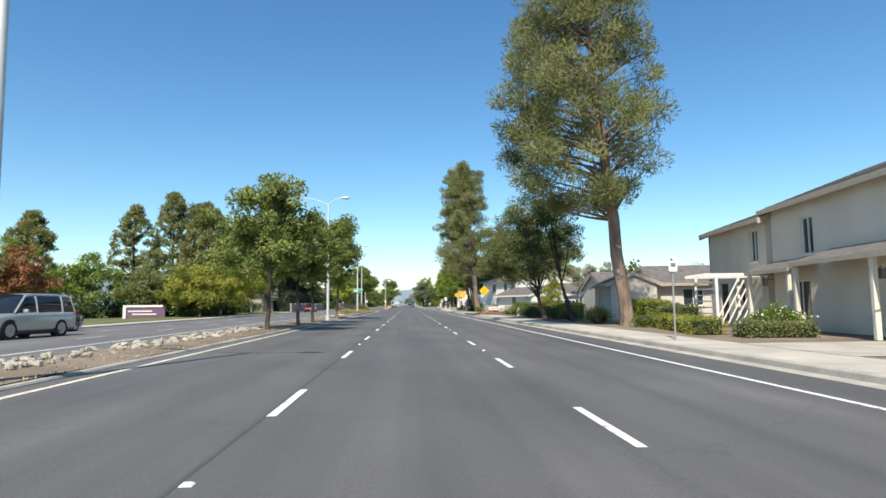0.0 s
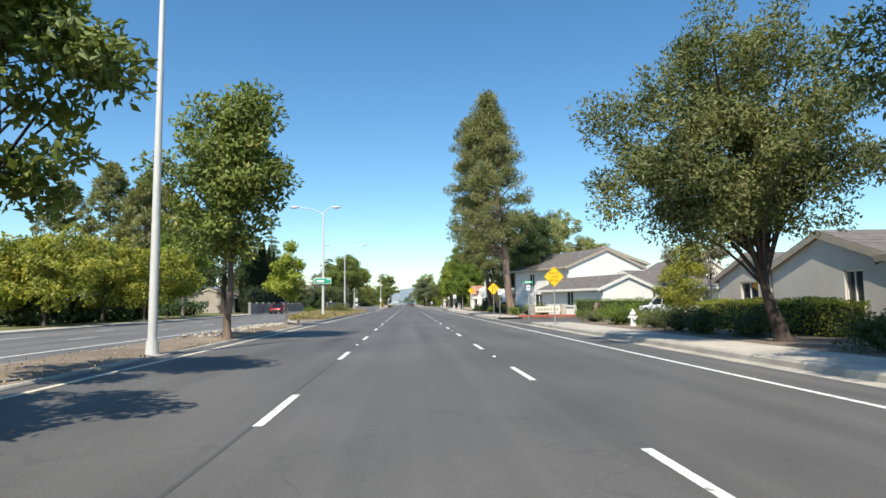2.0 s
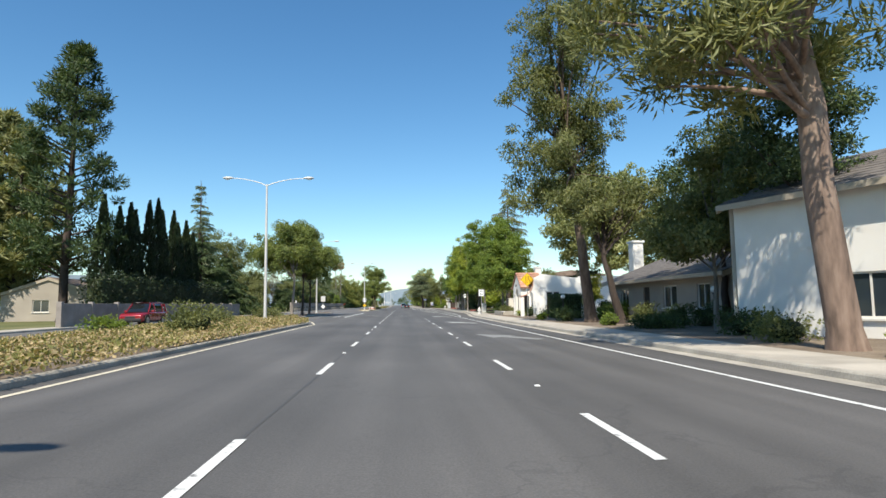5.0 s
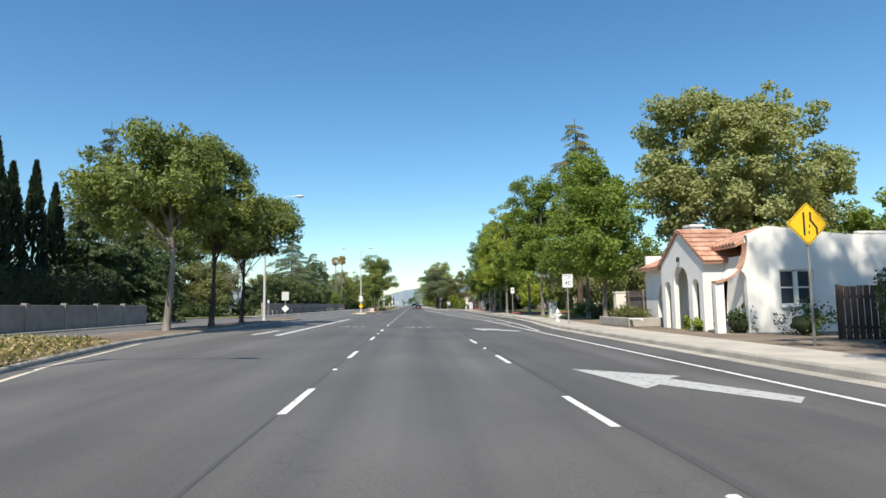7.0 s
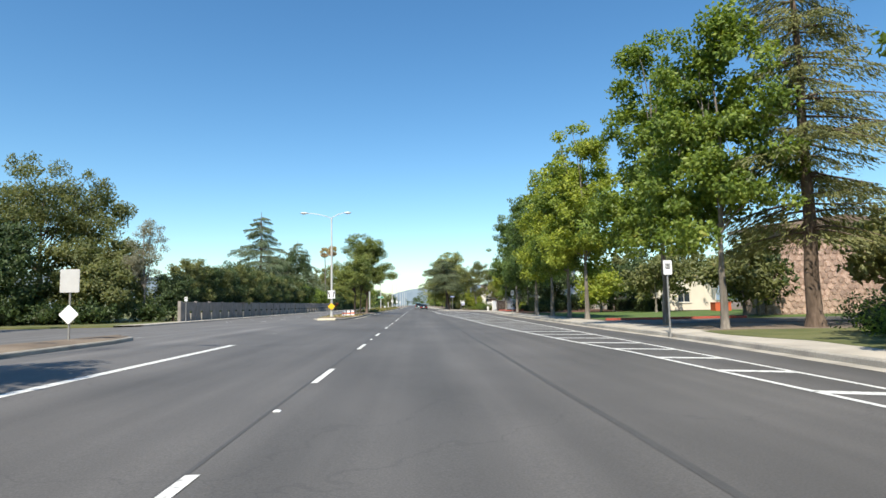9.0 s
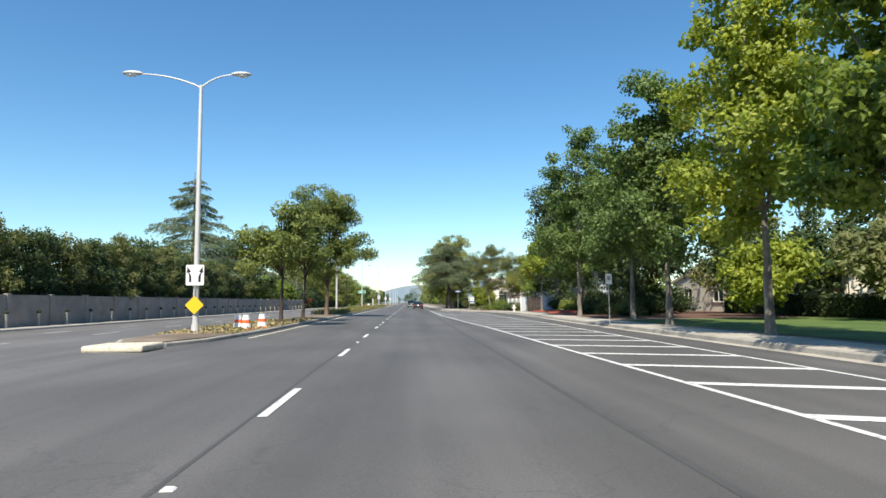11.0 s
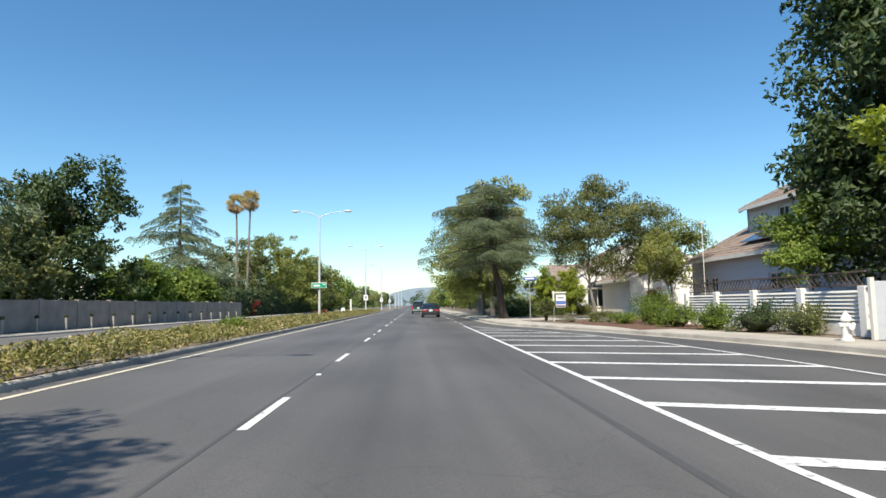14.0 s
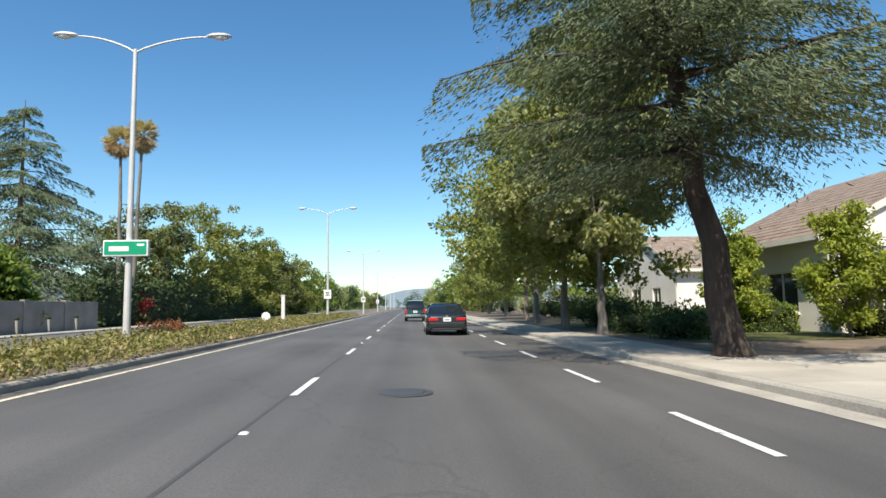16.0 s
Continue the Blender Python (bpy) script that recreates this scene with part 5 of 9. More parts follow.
for i, (tx, ty, th, tr, mt) in enumerate(((31.0, 38.0, 5.4, 2.4, LEAF_OLIVE), (33.0, 45.0, 5.0, 2.2, LEAF_GREY), (31.5, 52.0, 5.6, 2.3, LEAF_OLIVE), (34.0, 58.0, 6.6, 1.8, LEAF_GREY), (32.0, 64.0, 5.2, 2.4, LEAF_SYCAMORE), (36.0, 50.0, 6.6, 2.0, LEAF_DARK), (38.0, 70.0, 6.2, 2.6, LEAF_OLIVE), (36.0, 214.0, 7.0, 3.2, LEAF_SYCAMORE), (41.0, 222.0, 7.6, 3.4, LEAF_OLIVE), (42.0, 208.0, 7.0, 3.2, LEAF_BRIGHT), (38.5, 202.0, 8.0, 2.4, LEAF_SYCAMORE))):
    lo = [(0, 0, th * 0.6, tr, tr, th * 0.3), (0.35 * tr, 0, th * 0.82, tr * 0.5, tr * 0.5, th * 0.18), (-0.5 * tr, 0, th * 0.7, tr * 0.5, tr * 0.5, th * 0.2)]
    broadleaf("backyard_tree", tx, ty, Z, 660 + i, lo, (0, 0, th * 0.3), 0.12, mt, BARK_GREY, "airy garden tree rising behind low roofs", 46, 0.62, 80, 0.2, 0.5, 8, group="backyard trees")
broadleaf("airy_tree", 14.2, 268.7, Z, 58, [(-0.9, 0, 6.5, 2.6, 2.4, 2.0), (1.8, 0, 7.0, 2.6, 2.4, 1.9), (-2.0, 0, 7.6, 1.3, 1.3, 1.2), (0.4, 0, 8.8, 1.6, 1.6, 1.0), (4.0, 0, 6.4, 1.8, 1.8, 1.6), (2.4, 0, 4.6, 1.9, 1.9, 1.3), (-1.6, 0, 4.8, 1.5, 1.5, 1.2), (0.9, 0, 3.6, 1.6, 1.6, 0.9)], (-0.4, 0, 2.0), 0.15, LEAF_OLIVE, BARK_GREY, "airy tree with pale twisted trunks in the mulch bed", 260, 0.66, 130, 0.17, 0.4, 24)
broadleaf("airy_tree", 19.4, 272.5, Z, 59, [(0, 0, 4.8, 2.2, 2.2, 1.7), (0.6, 0, 6.0, 1.6, 1.6, 1.1)], (0, 0, 2.2), 0.10, LEAF_OLIVE, BARK_GREY, "slender tree before a pale house", 52, 0.5, 120, 0.15, 0.5, 14)
broadleaf("plane_tree", 9.0, 284.5, Z, 61, [(0, 0, 8.2, 3.6, 3.0, 3.0), (-1.6, 0, 11.0, 2.0, 2.0, 1.9), (1.7, 0, 11.4, 2.0, 2.0, 1.8), (-2.6, 0, 6.0, 1.9, 1.9, 1.6), (2.6, 0, 6.2, 2.0, 2.0, 1.8), (0, 0, 4.6, 2.4, 2.2, 1.3)], (0, 0, 2.6), 0.2, LEAF_SYCAMORE, BARK_GREY, "tall pale green plane tree beside the pavement", 190, 0.75, 150, 0.2, 0.75, 16)
conifer("deodar_cedar", 8.6, 274.4, Z, 60, 11.4, 4.7, 6.1, 0.36, "wide deodar cedar with flat drooping boughs by the pavement", 15, LEAF_ROAD_CEDAR, BARK_DARK, 0.24, 1750, 0.75, (-1.5, 0.3), 0.16)
for i, (tx, ty, th, tr) in enumerate(((8.6, 288.5, 10.8, 4.9), (9.2, 297.5, 15.0, 5.4), (10.8, 309.0, 13.0, 4.8), (11.6, 324.0, 12.5, 4.8), (12.2, 342.0, 12.0, 4.8))):
    lo = [(-0.6, 0, th * 0.55, tr, tr, th * 0.28), (0.4, 0, th * 0.78, tr * 0.65, tr * 0.65, th * 0.18), (0.3, 0, th * 0.33, tr * 0.95, tr * 0.95, th * 0.19)]
    broadleaf("roadside_tree", tx, ty, Z, 62 + i, lo, (0, 0, th * 0.3), 0.2, LEAF_MEDIAN if i % 2 else LEAF_PLANE, BARK_GREY, "leafy yellow-green roadside tree leaning over the gutter", 130, 0.9, 215, 0.165, 0.7, 16, group="roadside trees")

# far side of the road
for i, (tx, ty, th, tr, mt) in enumerate(((-36.0, 72.0, 8.0, 3.8, LEAF_GREEN), (-30.5, 79.0, 7.0, 3.4, LEAF_OLIVE), (-22.5, 71.5, 7.0, 3.7, LEAF_YELLOW), (-22.4, 79.0, 7.2, 3.8, LEAF_YELLOW), (-22.6, 87.0, 7.4, 3.7, LEAF_YELLOW), (-23.4, 94.5, 7.4, 3.5, LEAF_YELLOW), (-36.5, 60.0, 7.4, 3.4, LEAF_RED), (-35.0, 38.0, 7.4, 3.8, LEAF_YELLOW), (-38.0, 50.0, 8.6, 4.2, LEAF_GREEN), (-29.0, 42.0, 6.0, 3.0, LEAF_OLIVE), (-27.5, 76.0, 7.0, 3.6, LEAF_OLIVE), (-41.0, 66.0, 8.6, 4.0, LEAF_GREEN))):
    lo = [(0, 0, th * 0.54, tr, tr, th * 0.34), (0.3 * tr, 0, th * 0.74, tr * 0.6, tr * 0.6, th * 0.2), (-0.4 * tr, 0, th * 0.45, tr * 0.7, tr * 0.7, th * 0.28)]
    broadleaf("ornamental_tree", tx, ty, LEFT_Z, 80 + i, lo, (0, 0, th * 0.28), 0.13, mt, BARK_DARK, "low round yellow-green tree on the far verge" if mt in (LEAF_YELLOW, LEAF_BRIGHT) else "round dense green tree on the far verge", 84, 0.8, 100, 0.27, 0.6, 10, group="far verge trees")
for i, (tx, ty, th, tr) in enumerate(((-53.5, 144.0, 27.5, 5.2), (-65.0, 150.0, 25.5, 5.0), (-43.5, 136.0, 23.8, 4.6), (-56.0, 165.0, 28.5, 5.2), (-47.0, 152.0, 25.0, 4.8), (-70.0, 118.0, 19, 4.8), (-82.0, 110.0, 20, 5.0), (-38.0, 141.0, 20.0, 4.0))):
    pine("far_pine", tx, ty, LEFT_Z, 100 + i, th, 3.0, tr * 1.2, (0.3, 0), 0.35, "tall pine in the far grove", 170, 0.9, LEAF_PINE, BARK_DARK, 66, 0.75, group="far pines")
# understory in dark leaf colour, standing for the shade below the verge trees
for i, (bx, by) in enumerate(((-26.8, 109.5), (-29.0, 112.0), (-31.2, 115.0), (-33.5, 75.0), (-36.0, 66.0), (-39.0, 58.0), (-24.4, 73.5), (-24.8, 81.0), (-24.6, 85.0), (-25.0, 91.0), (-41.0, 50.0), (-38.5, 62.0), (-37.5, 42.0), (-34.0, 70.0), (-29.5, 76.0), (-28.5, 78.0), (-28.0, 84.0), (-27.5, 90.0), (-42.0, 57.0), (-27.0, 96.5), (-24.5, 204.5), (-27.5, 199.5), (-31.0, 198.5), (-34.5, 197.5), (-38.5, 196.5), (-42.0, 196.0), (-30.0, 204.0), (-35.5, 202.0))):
    bush("verge_shrub", bx, by, LEFT_Z, 700 + i, 2.2, 2.4, 2.3, LEAF_DARK, "shrub coloured dark for the shade under verge trees", 330, 0.36, group="verge shrubs")
broadleaf("poplar_tree", -24.0, 100.5, LEFT_Z, 110, [(0, 0, 6.0, 2.2, 2.2, 3.2), (1.6, 0, 7.5, 1.6, 1.6, 2.6), (-1.2, 0, 8.0, 1.4, 1.4, 2.2)], (0, 0, 2.5), 0.2, LEAF_GREEN, BARK_GREY, "upright glossy green tree on the far verge", 84, 0.8, 150, 0.24, 0.7, 16)
hedge("garden_hedge", 27.0, 206.0, 27.6, 224.0, 1.0, 1.3, Z, 156, LEAF_DARK, "dark garden hedge at the end of the park lawn", 5000, 0.16)
hedge("garden_hedge", 34.0, 200.4, 46.0, 206.0, 1.2, 1.5, Z, 157, LEAF_DARK, "dark garden hedge at the end of the park lawn", 4000, 0.16)
for i in range(3, 14):
    rng = np.random.default_rng(300 + i)
    cypress("italian_cypress", -25.6 + rng.uniform(-0.3, 0.3), 126.5 + 2.3 * i + rng.uniform(-0.4, 0.4), LEFT_Z, 120 + i, (6.0, 7.2, 9.0, 11.6, 10.8, 11.6, 11.2, 12.6, 13.2, 12.2, 12.6, 11.4, 12.0, 10.8)[i], 0.95, "slender black-green italian cypress in a row", 2500, "italian cypresses")
hedge("tall_hedge", -24.0, 128.0, -24.0, 163.0, 1.6, 4.0, LEFT_Z, 140, LEAF_CYPRESS, "tall dark evergreen screen behind a low wall", 11000, 0.26, 0.5)
def date_palm(name, x, y, z, seed, h, label):
    """A palm with long arching fronds, each hung with two rows of leaflets."""
    rng = np.random.default_rng(seed)
    root = thing(name, Matrix.Translation((x, y, z)), label, "palm tree")
    tp, tr = trunk_path(rng, 0.35, (0.2, 0, h - 1.0), 0.04, 8)
    part("trunk", tubes_mesh("trunk", [(tp, tr)], BARK, 9), None, root)
    P, A, ribs = [], [], []
    for k in range(34):
        a, e, ln = rng.uniform(0, 2 * np.pi), rng.uniform(-0.5, 1.35), rng.uniform(2.6, 3.6)
        t = np.linspace(0, 1, 24)
        out = ln * t * np.cos(e * (1 - 0.3 * t))
        up = ln * (t * np.sin(e) - 0.42 * t * t * (1.2 + 0.4 * np.cos(e)))
        q = tp[-1] + np.stack([np.cos(a) * out, np.sin(a) * out, up], 1)
        ribs.append((q[::4], np.linspace(0.035, 0.01, 6)))
        d = np.gradient(q, axis=0)
        side = np.array([-np.sin(a), np.cos(a), -0.45])
        for s in (-1, 1):
            w = unit(d + s * 0.22 * side * np.array([1, 1, s]))
            P.append(q + w * 0.2)
            A.append(w)
    part("rib", tubes_mesh("rib", ribs, BARK, 4), None, root)
    v, f = leaf_arrays(rng, np.concatenate(P), 0.55, 0.09, np.concatenate(A), 0.3, 0.05)
    part("frond_crown", mesh_of("frond_crown", v, f, LEAF_OLIVE), None, root)


date_palm("date_palm", -34.8, 176.0, LEFT_Z, 183, 12.6, "feathery palm rising behind the cypress row")
conifer("spruce_tree", -30.8, 175.2, LEFT_Z, 141, 22.3, 2.5, 5.2, 0.35, "blue-grey spruce with layered boughs", 20, LEAF_CEDAR, BARK, 0.3, 260, needle=0.4)
conifer("spruce_tree", -26.5, 163.0, LEFT_Z, 142, 12, 0.8, 5.6, 0.28, "dark layered conifer by the side street", 15, LEAF_DARK, BARK_DARK, 0.3, 330, needle=0.56)
broadleaf("acacia_tree", -40.5, 213.0, LEFT_Z, 143, [(0, 0, 13.5, 7.5, 7.0, 4.6), (4.8, 0, 11.0, 4.5, 4.5, 3.2), (-6.0, 0, 11.0, 5.0, 4.5, 3.4)], (0, 0, 5.0), 0.45, LEAF_OLIVE, BARK_DARK, "broad olive-green acacia beyond the side street", 170, 1.3, 150, 0.34, 0.45, 24)
for i, (tx, ty, th, tr, mt) in enumerate(((-37.0, 199.0, 10.5, 4.6, LEAF_DARK), (-33.0, 205.0, 8.5, 3.8, LEAF_OLIVE), (-28.6, 202.5, 6.0, 2.8, LEAF_OLIVE), (-44.0, 197.0, 12.0, 5.0, LEAF_OLIVE), (-31.0, 211.0, 9.5, 3.0, LEAF_OLIVE))):
    lo = [(0, 0, th * 0.5, tr, tr, th * 0.42), (0.3 * tr, 0, th * 0.7, tr * 0.6, tr * 0.6, th * 0.24)]
    broadleaf("corner_tree", tx, ty, LEFT_Z, 145 + i, lo, (0, 0, th * 0.2), 0.2, mt, BARK_DARK, "dense round tree at the street corner", 120, 0.95, 110, 0.30, 0.6, 10, group="corner trees")
broadleaf("silver_tree", -25.3, 204.6, LEFT_Z, 150, [(0, 0, 7.0, 1.9, 1.9, 2.4), (0.4, 0, 8.9, 1.1, 1.1, 1.0), (-1.0, 0, 5.2, 1.6, 1.6, 1.4)], (0, 0, 3.0), 0.15, LEAF_GREY, BARK_GREY, "wispy silver-grey tree beside the wall", 70, 0.55, 90, 0.2, 0.3, 22)
hedge("wall_hedge", -23.2, 206.5, -22.4, 262.0, 1.8, 3.4, LEFT_Z, 151, LEAF_DARK, "dark undergrowth rising behind the block wall", 16000, 0.24, 0.45, 1.0)
for i in range(14):
    rng = np.random.default_rng(900 + i)
    ty = 207.5 + 4.1 * i
    th = float(np.interp(ty, [207, 211, 226, 265], [5.6, 6.7, 7.0, 6.9])) + rng.uniform(-0.35, 0.35)
    lo = [(0, 0, th * 0.62, 2.3, 2.7, th * 0.30), (rng.uniform(-0.4, 0.4), rng.uniform(-0.9, 0.9), th * 0.76, 1.7, 2.0, th * 0.19), (0.7, rng.uniform(-1.2, 1.2), th * 0.42, 1.7, 2.4, th * 0.2)]
    broadleaf("screen_tree", -23.6 + 0.016 * (ty - 207), ty, LEFT_Z, 910 + i, lo, (0, 0, 1.6), 0.14, (LEAF_DARK, LEAF_OLIVE)[i % 2], BARK_DARK, "clipped domed evergreen tree leaning over the block wall", 105, 0.6, 95, 0.19, 0.6, 6, group="screen trees")
conifer("spruce_tree", -24.4, 167.6, LEFT_Z, 144, 9.5, 0.4, 4.6, 0.22, "dark layered conifer by the side street", 13, LEAF_DARK, BARK_DARK, 0.3, 260, needle=0.56)
hedge("tall_hedge", -22.6, 307.0, -21.4, 392.0, 2.2, 3.6, LEFT_Z, 155, LEAF_DARK, "dark overgrown hedge under garden trees", 13000, 0.36, 0.7)
conifer("deodar_cedar", -28.3, 261.1, LEFT_Z, 152, 20.3, 2.5, 9.6, 0.4, "large deodar cedar behind the wall", 20, LEAF_CEDAR, BARK, 0.35, 520, 0.1, needle=0.42)
conifer("deodar_cedar", -31.8, 315.0, LEFT_Z, 153, 20.4, 3.0, 9.6, 0.4, "large deodar cedar behind the wall", 19, LEAF_CEDAR, BARK, 0.35, 520, 0.1, needle=0.42)
for i, (tx, ty, th, tr, mt) in enumerate(((-26.0, 277.0, 14.0, 4.8, LEAF_DARK), (-25.5, 268.0, 7.5, 3.2, LEAF_OLIVE), (-26.0, 288.0, 6.4, 3.2, LEAF_GREEN), (-24.5, 299.0, 6.0, 2.8, LEAF_GREEN), (-27.0, 327.0, 13.2, 5.4, LEAF_OLIVE), (-24.5, 338.0, 15.0, 6.2, LEAF_PLANE), (-22.5, 351.0, 13.6, 5.8, LEAF_PLANE), (-22.0, 364.0, 11.5, 5.0, LEAF_OLIVE), (-21.5, 378.0, 10.5, 5.0, LEAF_PLANE), (-27.5, 250.0, 8.0, 3.6, LEAF_OLIVE), (-27.0, 240.0, 7.4, 3.4, LEAF_DARK), (-31.0, 252.0, 9.0, 3.8, LEAF_DARK))):
    lo = [(0, 0, th * 0.52, tr, tr, th * 0.42), (0.35 * tr, 0, th * 0.72, tr * 0.6, tr * 0.6, th * 0.24), (-0.4 * tr, 0, th * 0.62, tr * 0.6, tr * 0.6, th * 0.26), (0.2 * tr, 0, th * 0.25, tr * 0.95, tr * 0.95, th * 0.2)]
    broadleaf("garden_tree", tx, ty, LEFT_Z, 160 + i, lo, (0, 0, th * 0.25), 0.24, mt, BARK_DARK, "dense garden tree rising behind the wall", 150, 1.1, 95, 0.36, 0.6, 10, group="garden trees")
palm("fan_palm", -24.2, 317.0, LEFT_Z, 180, 17.6, (-0.3, 0), "tall fan palm with a dry golden crown")
palm("fan_palm", -22.6, 316.0, LEFT_Z, 181, 17.9, (0.4, 0), "tall fan palm with a dry golden crown")
bush("bougainvillea", -22.0, 315.5, LEFT_Z, 182, 1.4, 1.4, 2.9, FLOWER_RED, "red bougainvillea over the wall", 1600, 0.16)

# trees on both sides far down the road
FAR = np.random.default_rng(7)
k = 0
for side in (-1, 1):
    yy = 362.0
    while yy < 700:
        x = side * FAR.uniform(13, 17) if side > 0 else FAR.uniform(-30, -21)
        th = FAR.uniform(7, 12)
        tr = th * FAR.uniform(0.36, 0.46)
        lo = [(0, 0, th * 0.55, tr, tr, th * 0.38), (0.3 * tr, 0, th * 0.75, tr * 0.6, tr * 0.6, th * 0.22), (0, 0, th * 0.24, tr, tr, th * 0.2)]
        broadleaf("distant_tree", x, yy, Z, 400 + k, lo, (0, 0, th * 0.25), 0.25, (LEAF_GREEN, LEAF_OLIVE, LEAF_SYCAMORE, LEAF_DARK)[k % 4], BARK_DARK, "distant leafy tree standing beside the road", 46, th * 0.16, 44, 0.62, 0.6, 5, group="distant trees")
        yy += FAR.uniform(9, 15) * (1 + (yy - 362) / 300)
        k += 1


def woods(name, x0, x1, y0, y1, seed, count, lo, hi, mat, label):
    """A far belt of trees as one mass."""
    rng = np.random.default_rng(seed)
    V, F, at = [], [], 0
    for _ in range(count):
        cx, cy, h = rng.uniform(x0, x1), rng.uniform(y0, y1), rng.uniform(lo, hi)
        c, r = clumps(rng, [(cx, cy, h * 0.55, h * 0.38, h * 0.38, h * 0.42)], 12, h * 0.21)
        p, d, idx = leaves_in(rng, c, r, 24)
        v, f = leaf_arrays(rng, p, 0.95, 0.65, d + rng.normal(size=d.shape) * 0.6, 0.4)
        V.append(v)
        F.append(f + at)
        at += len(v)
    ob = new(name, mesh_of(name, np.concatenate(V), np.concatenate(F), mat))
    tagged(ob, label, "woods", "", "stuff")


woods("far_woods", -150, -55, 20, 230, 501, 30, 7, 13, LEAF_GREEN, "belt of distant garden trees")
woods("far_woods", -150, -62, 230, 520, 502, 46, 7, 14, LEAF_OLIVE, "belt of distant garden trees")
woods("far_woods", 46, 130, 20, 260, 503, 60, 6, 11, LEAF_OLIVE, "belt of distant garden trees")
woods("far_woods", 38, 130, 260, 520, 504, 34, 6, 12, LEAF_GREEN, "belt of distant garden trees")
woods("far_woods", -60, 60, 720, 1000, 505, 44, 8, 14, LEAF_DARK, "trees closing the end of the road")
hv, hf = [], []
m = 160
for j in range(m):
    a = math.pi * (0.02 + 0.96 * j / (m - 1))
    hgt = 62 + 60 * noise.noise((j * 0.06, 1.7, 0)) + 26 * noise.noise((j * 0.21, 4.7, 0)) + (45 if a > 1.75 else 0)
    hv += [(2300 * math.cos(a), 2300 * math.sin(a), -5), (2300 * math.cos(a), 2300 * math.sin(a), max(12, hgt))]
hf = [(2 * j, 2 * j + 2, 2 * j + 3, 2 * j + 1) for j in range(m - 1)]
structure("backdrop_hills", mesh_of("backdrop_hills", hv, hf, HILL), "far hills with blue haze painted into their colour")

# ---- shrubs and ground cover ----
bush("median_bush", -5.9, 98.7, MZ, 201, 1.15, 1.2, 1.25, LEAF_OLIVE, "round dark shrub in dry ground cover", 2600, 0.11)
bush("median_bush", -8.6, 110.5, MZ, 202, 1.0, 1.0, 0.95, LEAF_OLIVE, "round dark shrub in dry ground cover", 1800, 0.11)
bush("median_bush", -8.2, 121.0, MZ, 203, 1.3, 1.2, 1.05, LEAF_OLIVE, "round dark shrub in dry ground cover", 2200, 0.11)
bush("median_bush", -9.6, 100.0, MZ, 204, 0.9, 0.9, 0.8, LEAF_GREEN, "low green shrub in the median", 1500, 0.11)
bush("median_bush", -6.8, 282.8, MZ, 205, 0.75, 0.75, 0.75, LEAF_RED, "round brown shrub in the median", 1500, 0.1)
bush("median_bush", -5.6, 252.0, MZ, 206, 0.7, 0.8, 0.7, LEAF_GREEN, "low green shrub in the median", 1300, 0.11)
cover("median_cover", (71, 128), near_2, far_2, 210, 66000, ((LEAF_IVY, 0.42), (LEAF_DRY, 0.58)), "dry straw and green ground cover in the median", 0.105, 0.27)
cover("median_cover", (229, 330), near_3, far_3, 211, 100000, ((LEAF_IVY, 0.85), (LEAF_DRY, 0.15)), "leafy green ground cover in the median", 0.10, 0.38)
cover("median_cover", (196, 212), near_3, far_3, 213, 2500, ((LEAF_DRY, 0.6), (LEAF_IVY, 0.4)), "thin dry leaves in the median", 0.13, 0.08)
cover("median_litter", (-10, 64), near_1, far_1, 212, 3600, ((LEAF_DRY, 1.0),), "fallen dry leaves on bare earth", 0.06, 0.02, MEDIAN_LOW)
RS = np.random.default_rng(11)
# shrubs along the right pavement
HEDGE_LOW = "low clipped hedge of olive-green leaves beside the pavement"
hedge("low_hedge", 12.2, 21.0, 13.6, 29.0, 1.1, 0.55, Z, 220, LEAF_YELLOW, HEDGE_LOW, 4200, 0.08)
hedge("low_hedge", 12.4, 19.4, 14.6, 19.2, 1.0, 0.45, Z, 221, LEAF_OLIVE, HEDGE_LOW, 2600, 0.08)
hedge("clipped_hedge", 14.2, 26.6, 14.5, 30.0, 0.9, 1.0, Z, 222, LEAF_OLIVE, "waist-high clipped hedge before a pergola", 3000, 0.09)
hedge("clipped_hedge", 14.3, 30.2, 15.2, 36.4, 1.2, 1.25, Z, 223, LEAF_YELLOW, "sunlit yellow-green clipped hedge", 6000, 0.1)
hedge("clipped_hedge", 14.9, 47.5, 15.4, 57.0, 1.4, 1.1, Z, 224, LEAF_YELLOW, "sunlit clipped hedge before cream bungalows", 9000, 0.09)
hedge("clipped_hedge", 14.1, 120.3, 13.9, 124.2, 1.5, 1.75, Z, 226, LEAF_DARK, "tall dark clipped hedge before a white wall", 7000, 0.11)
hedge("clipped_hedge", 15.5, 79.5, 26.0, 80.4, 1.1, 1.3, Z, 225, LEAF_GREEN, "clipped hedge under a white gable", 6500, 0.1)
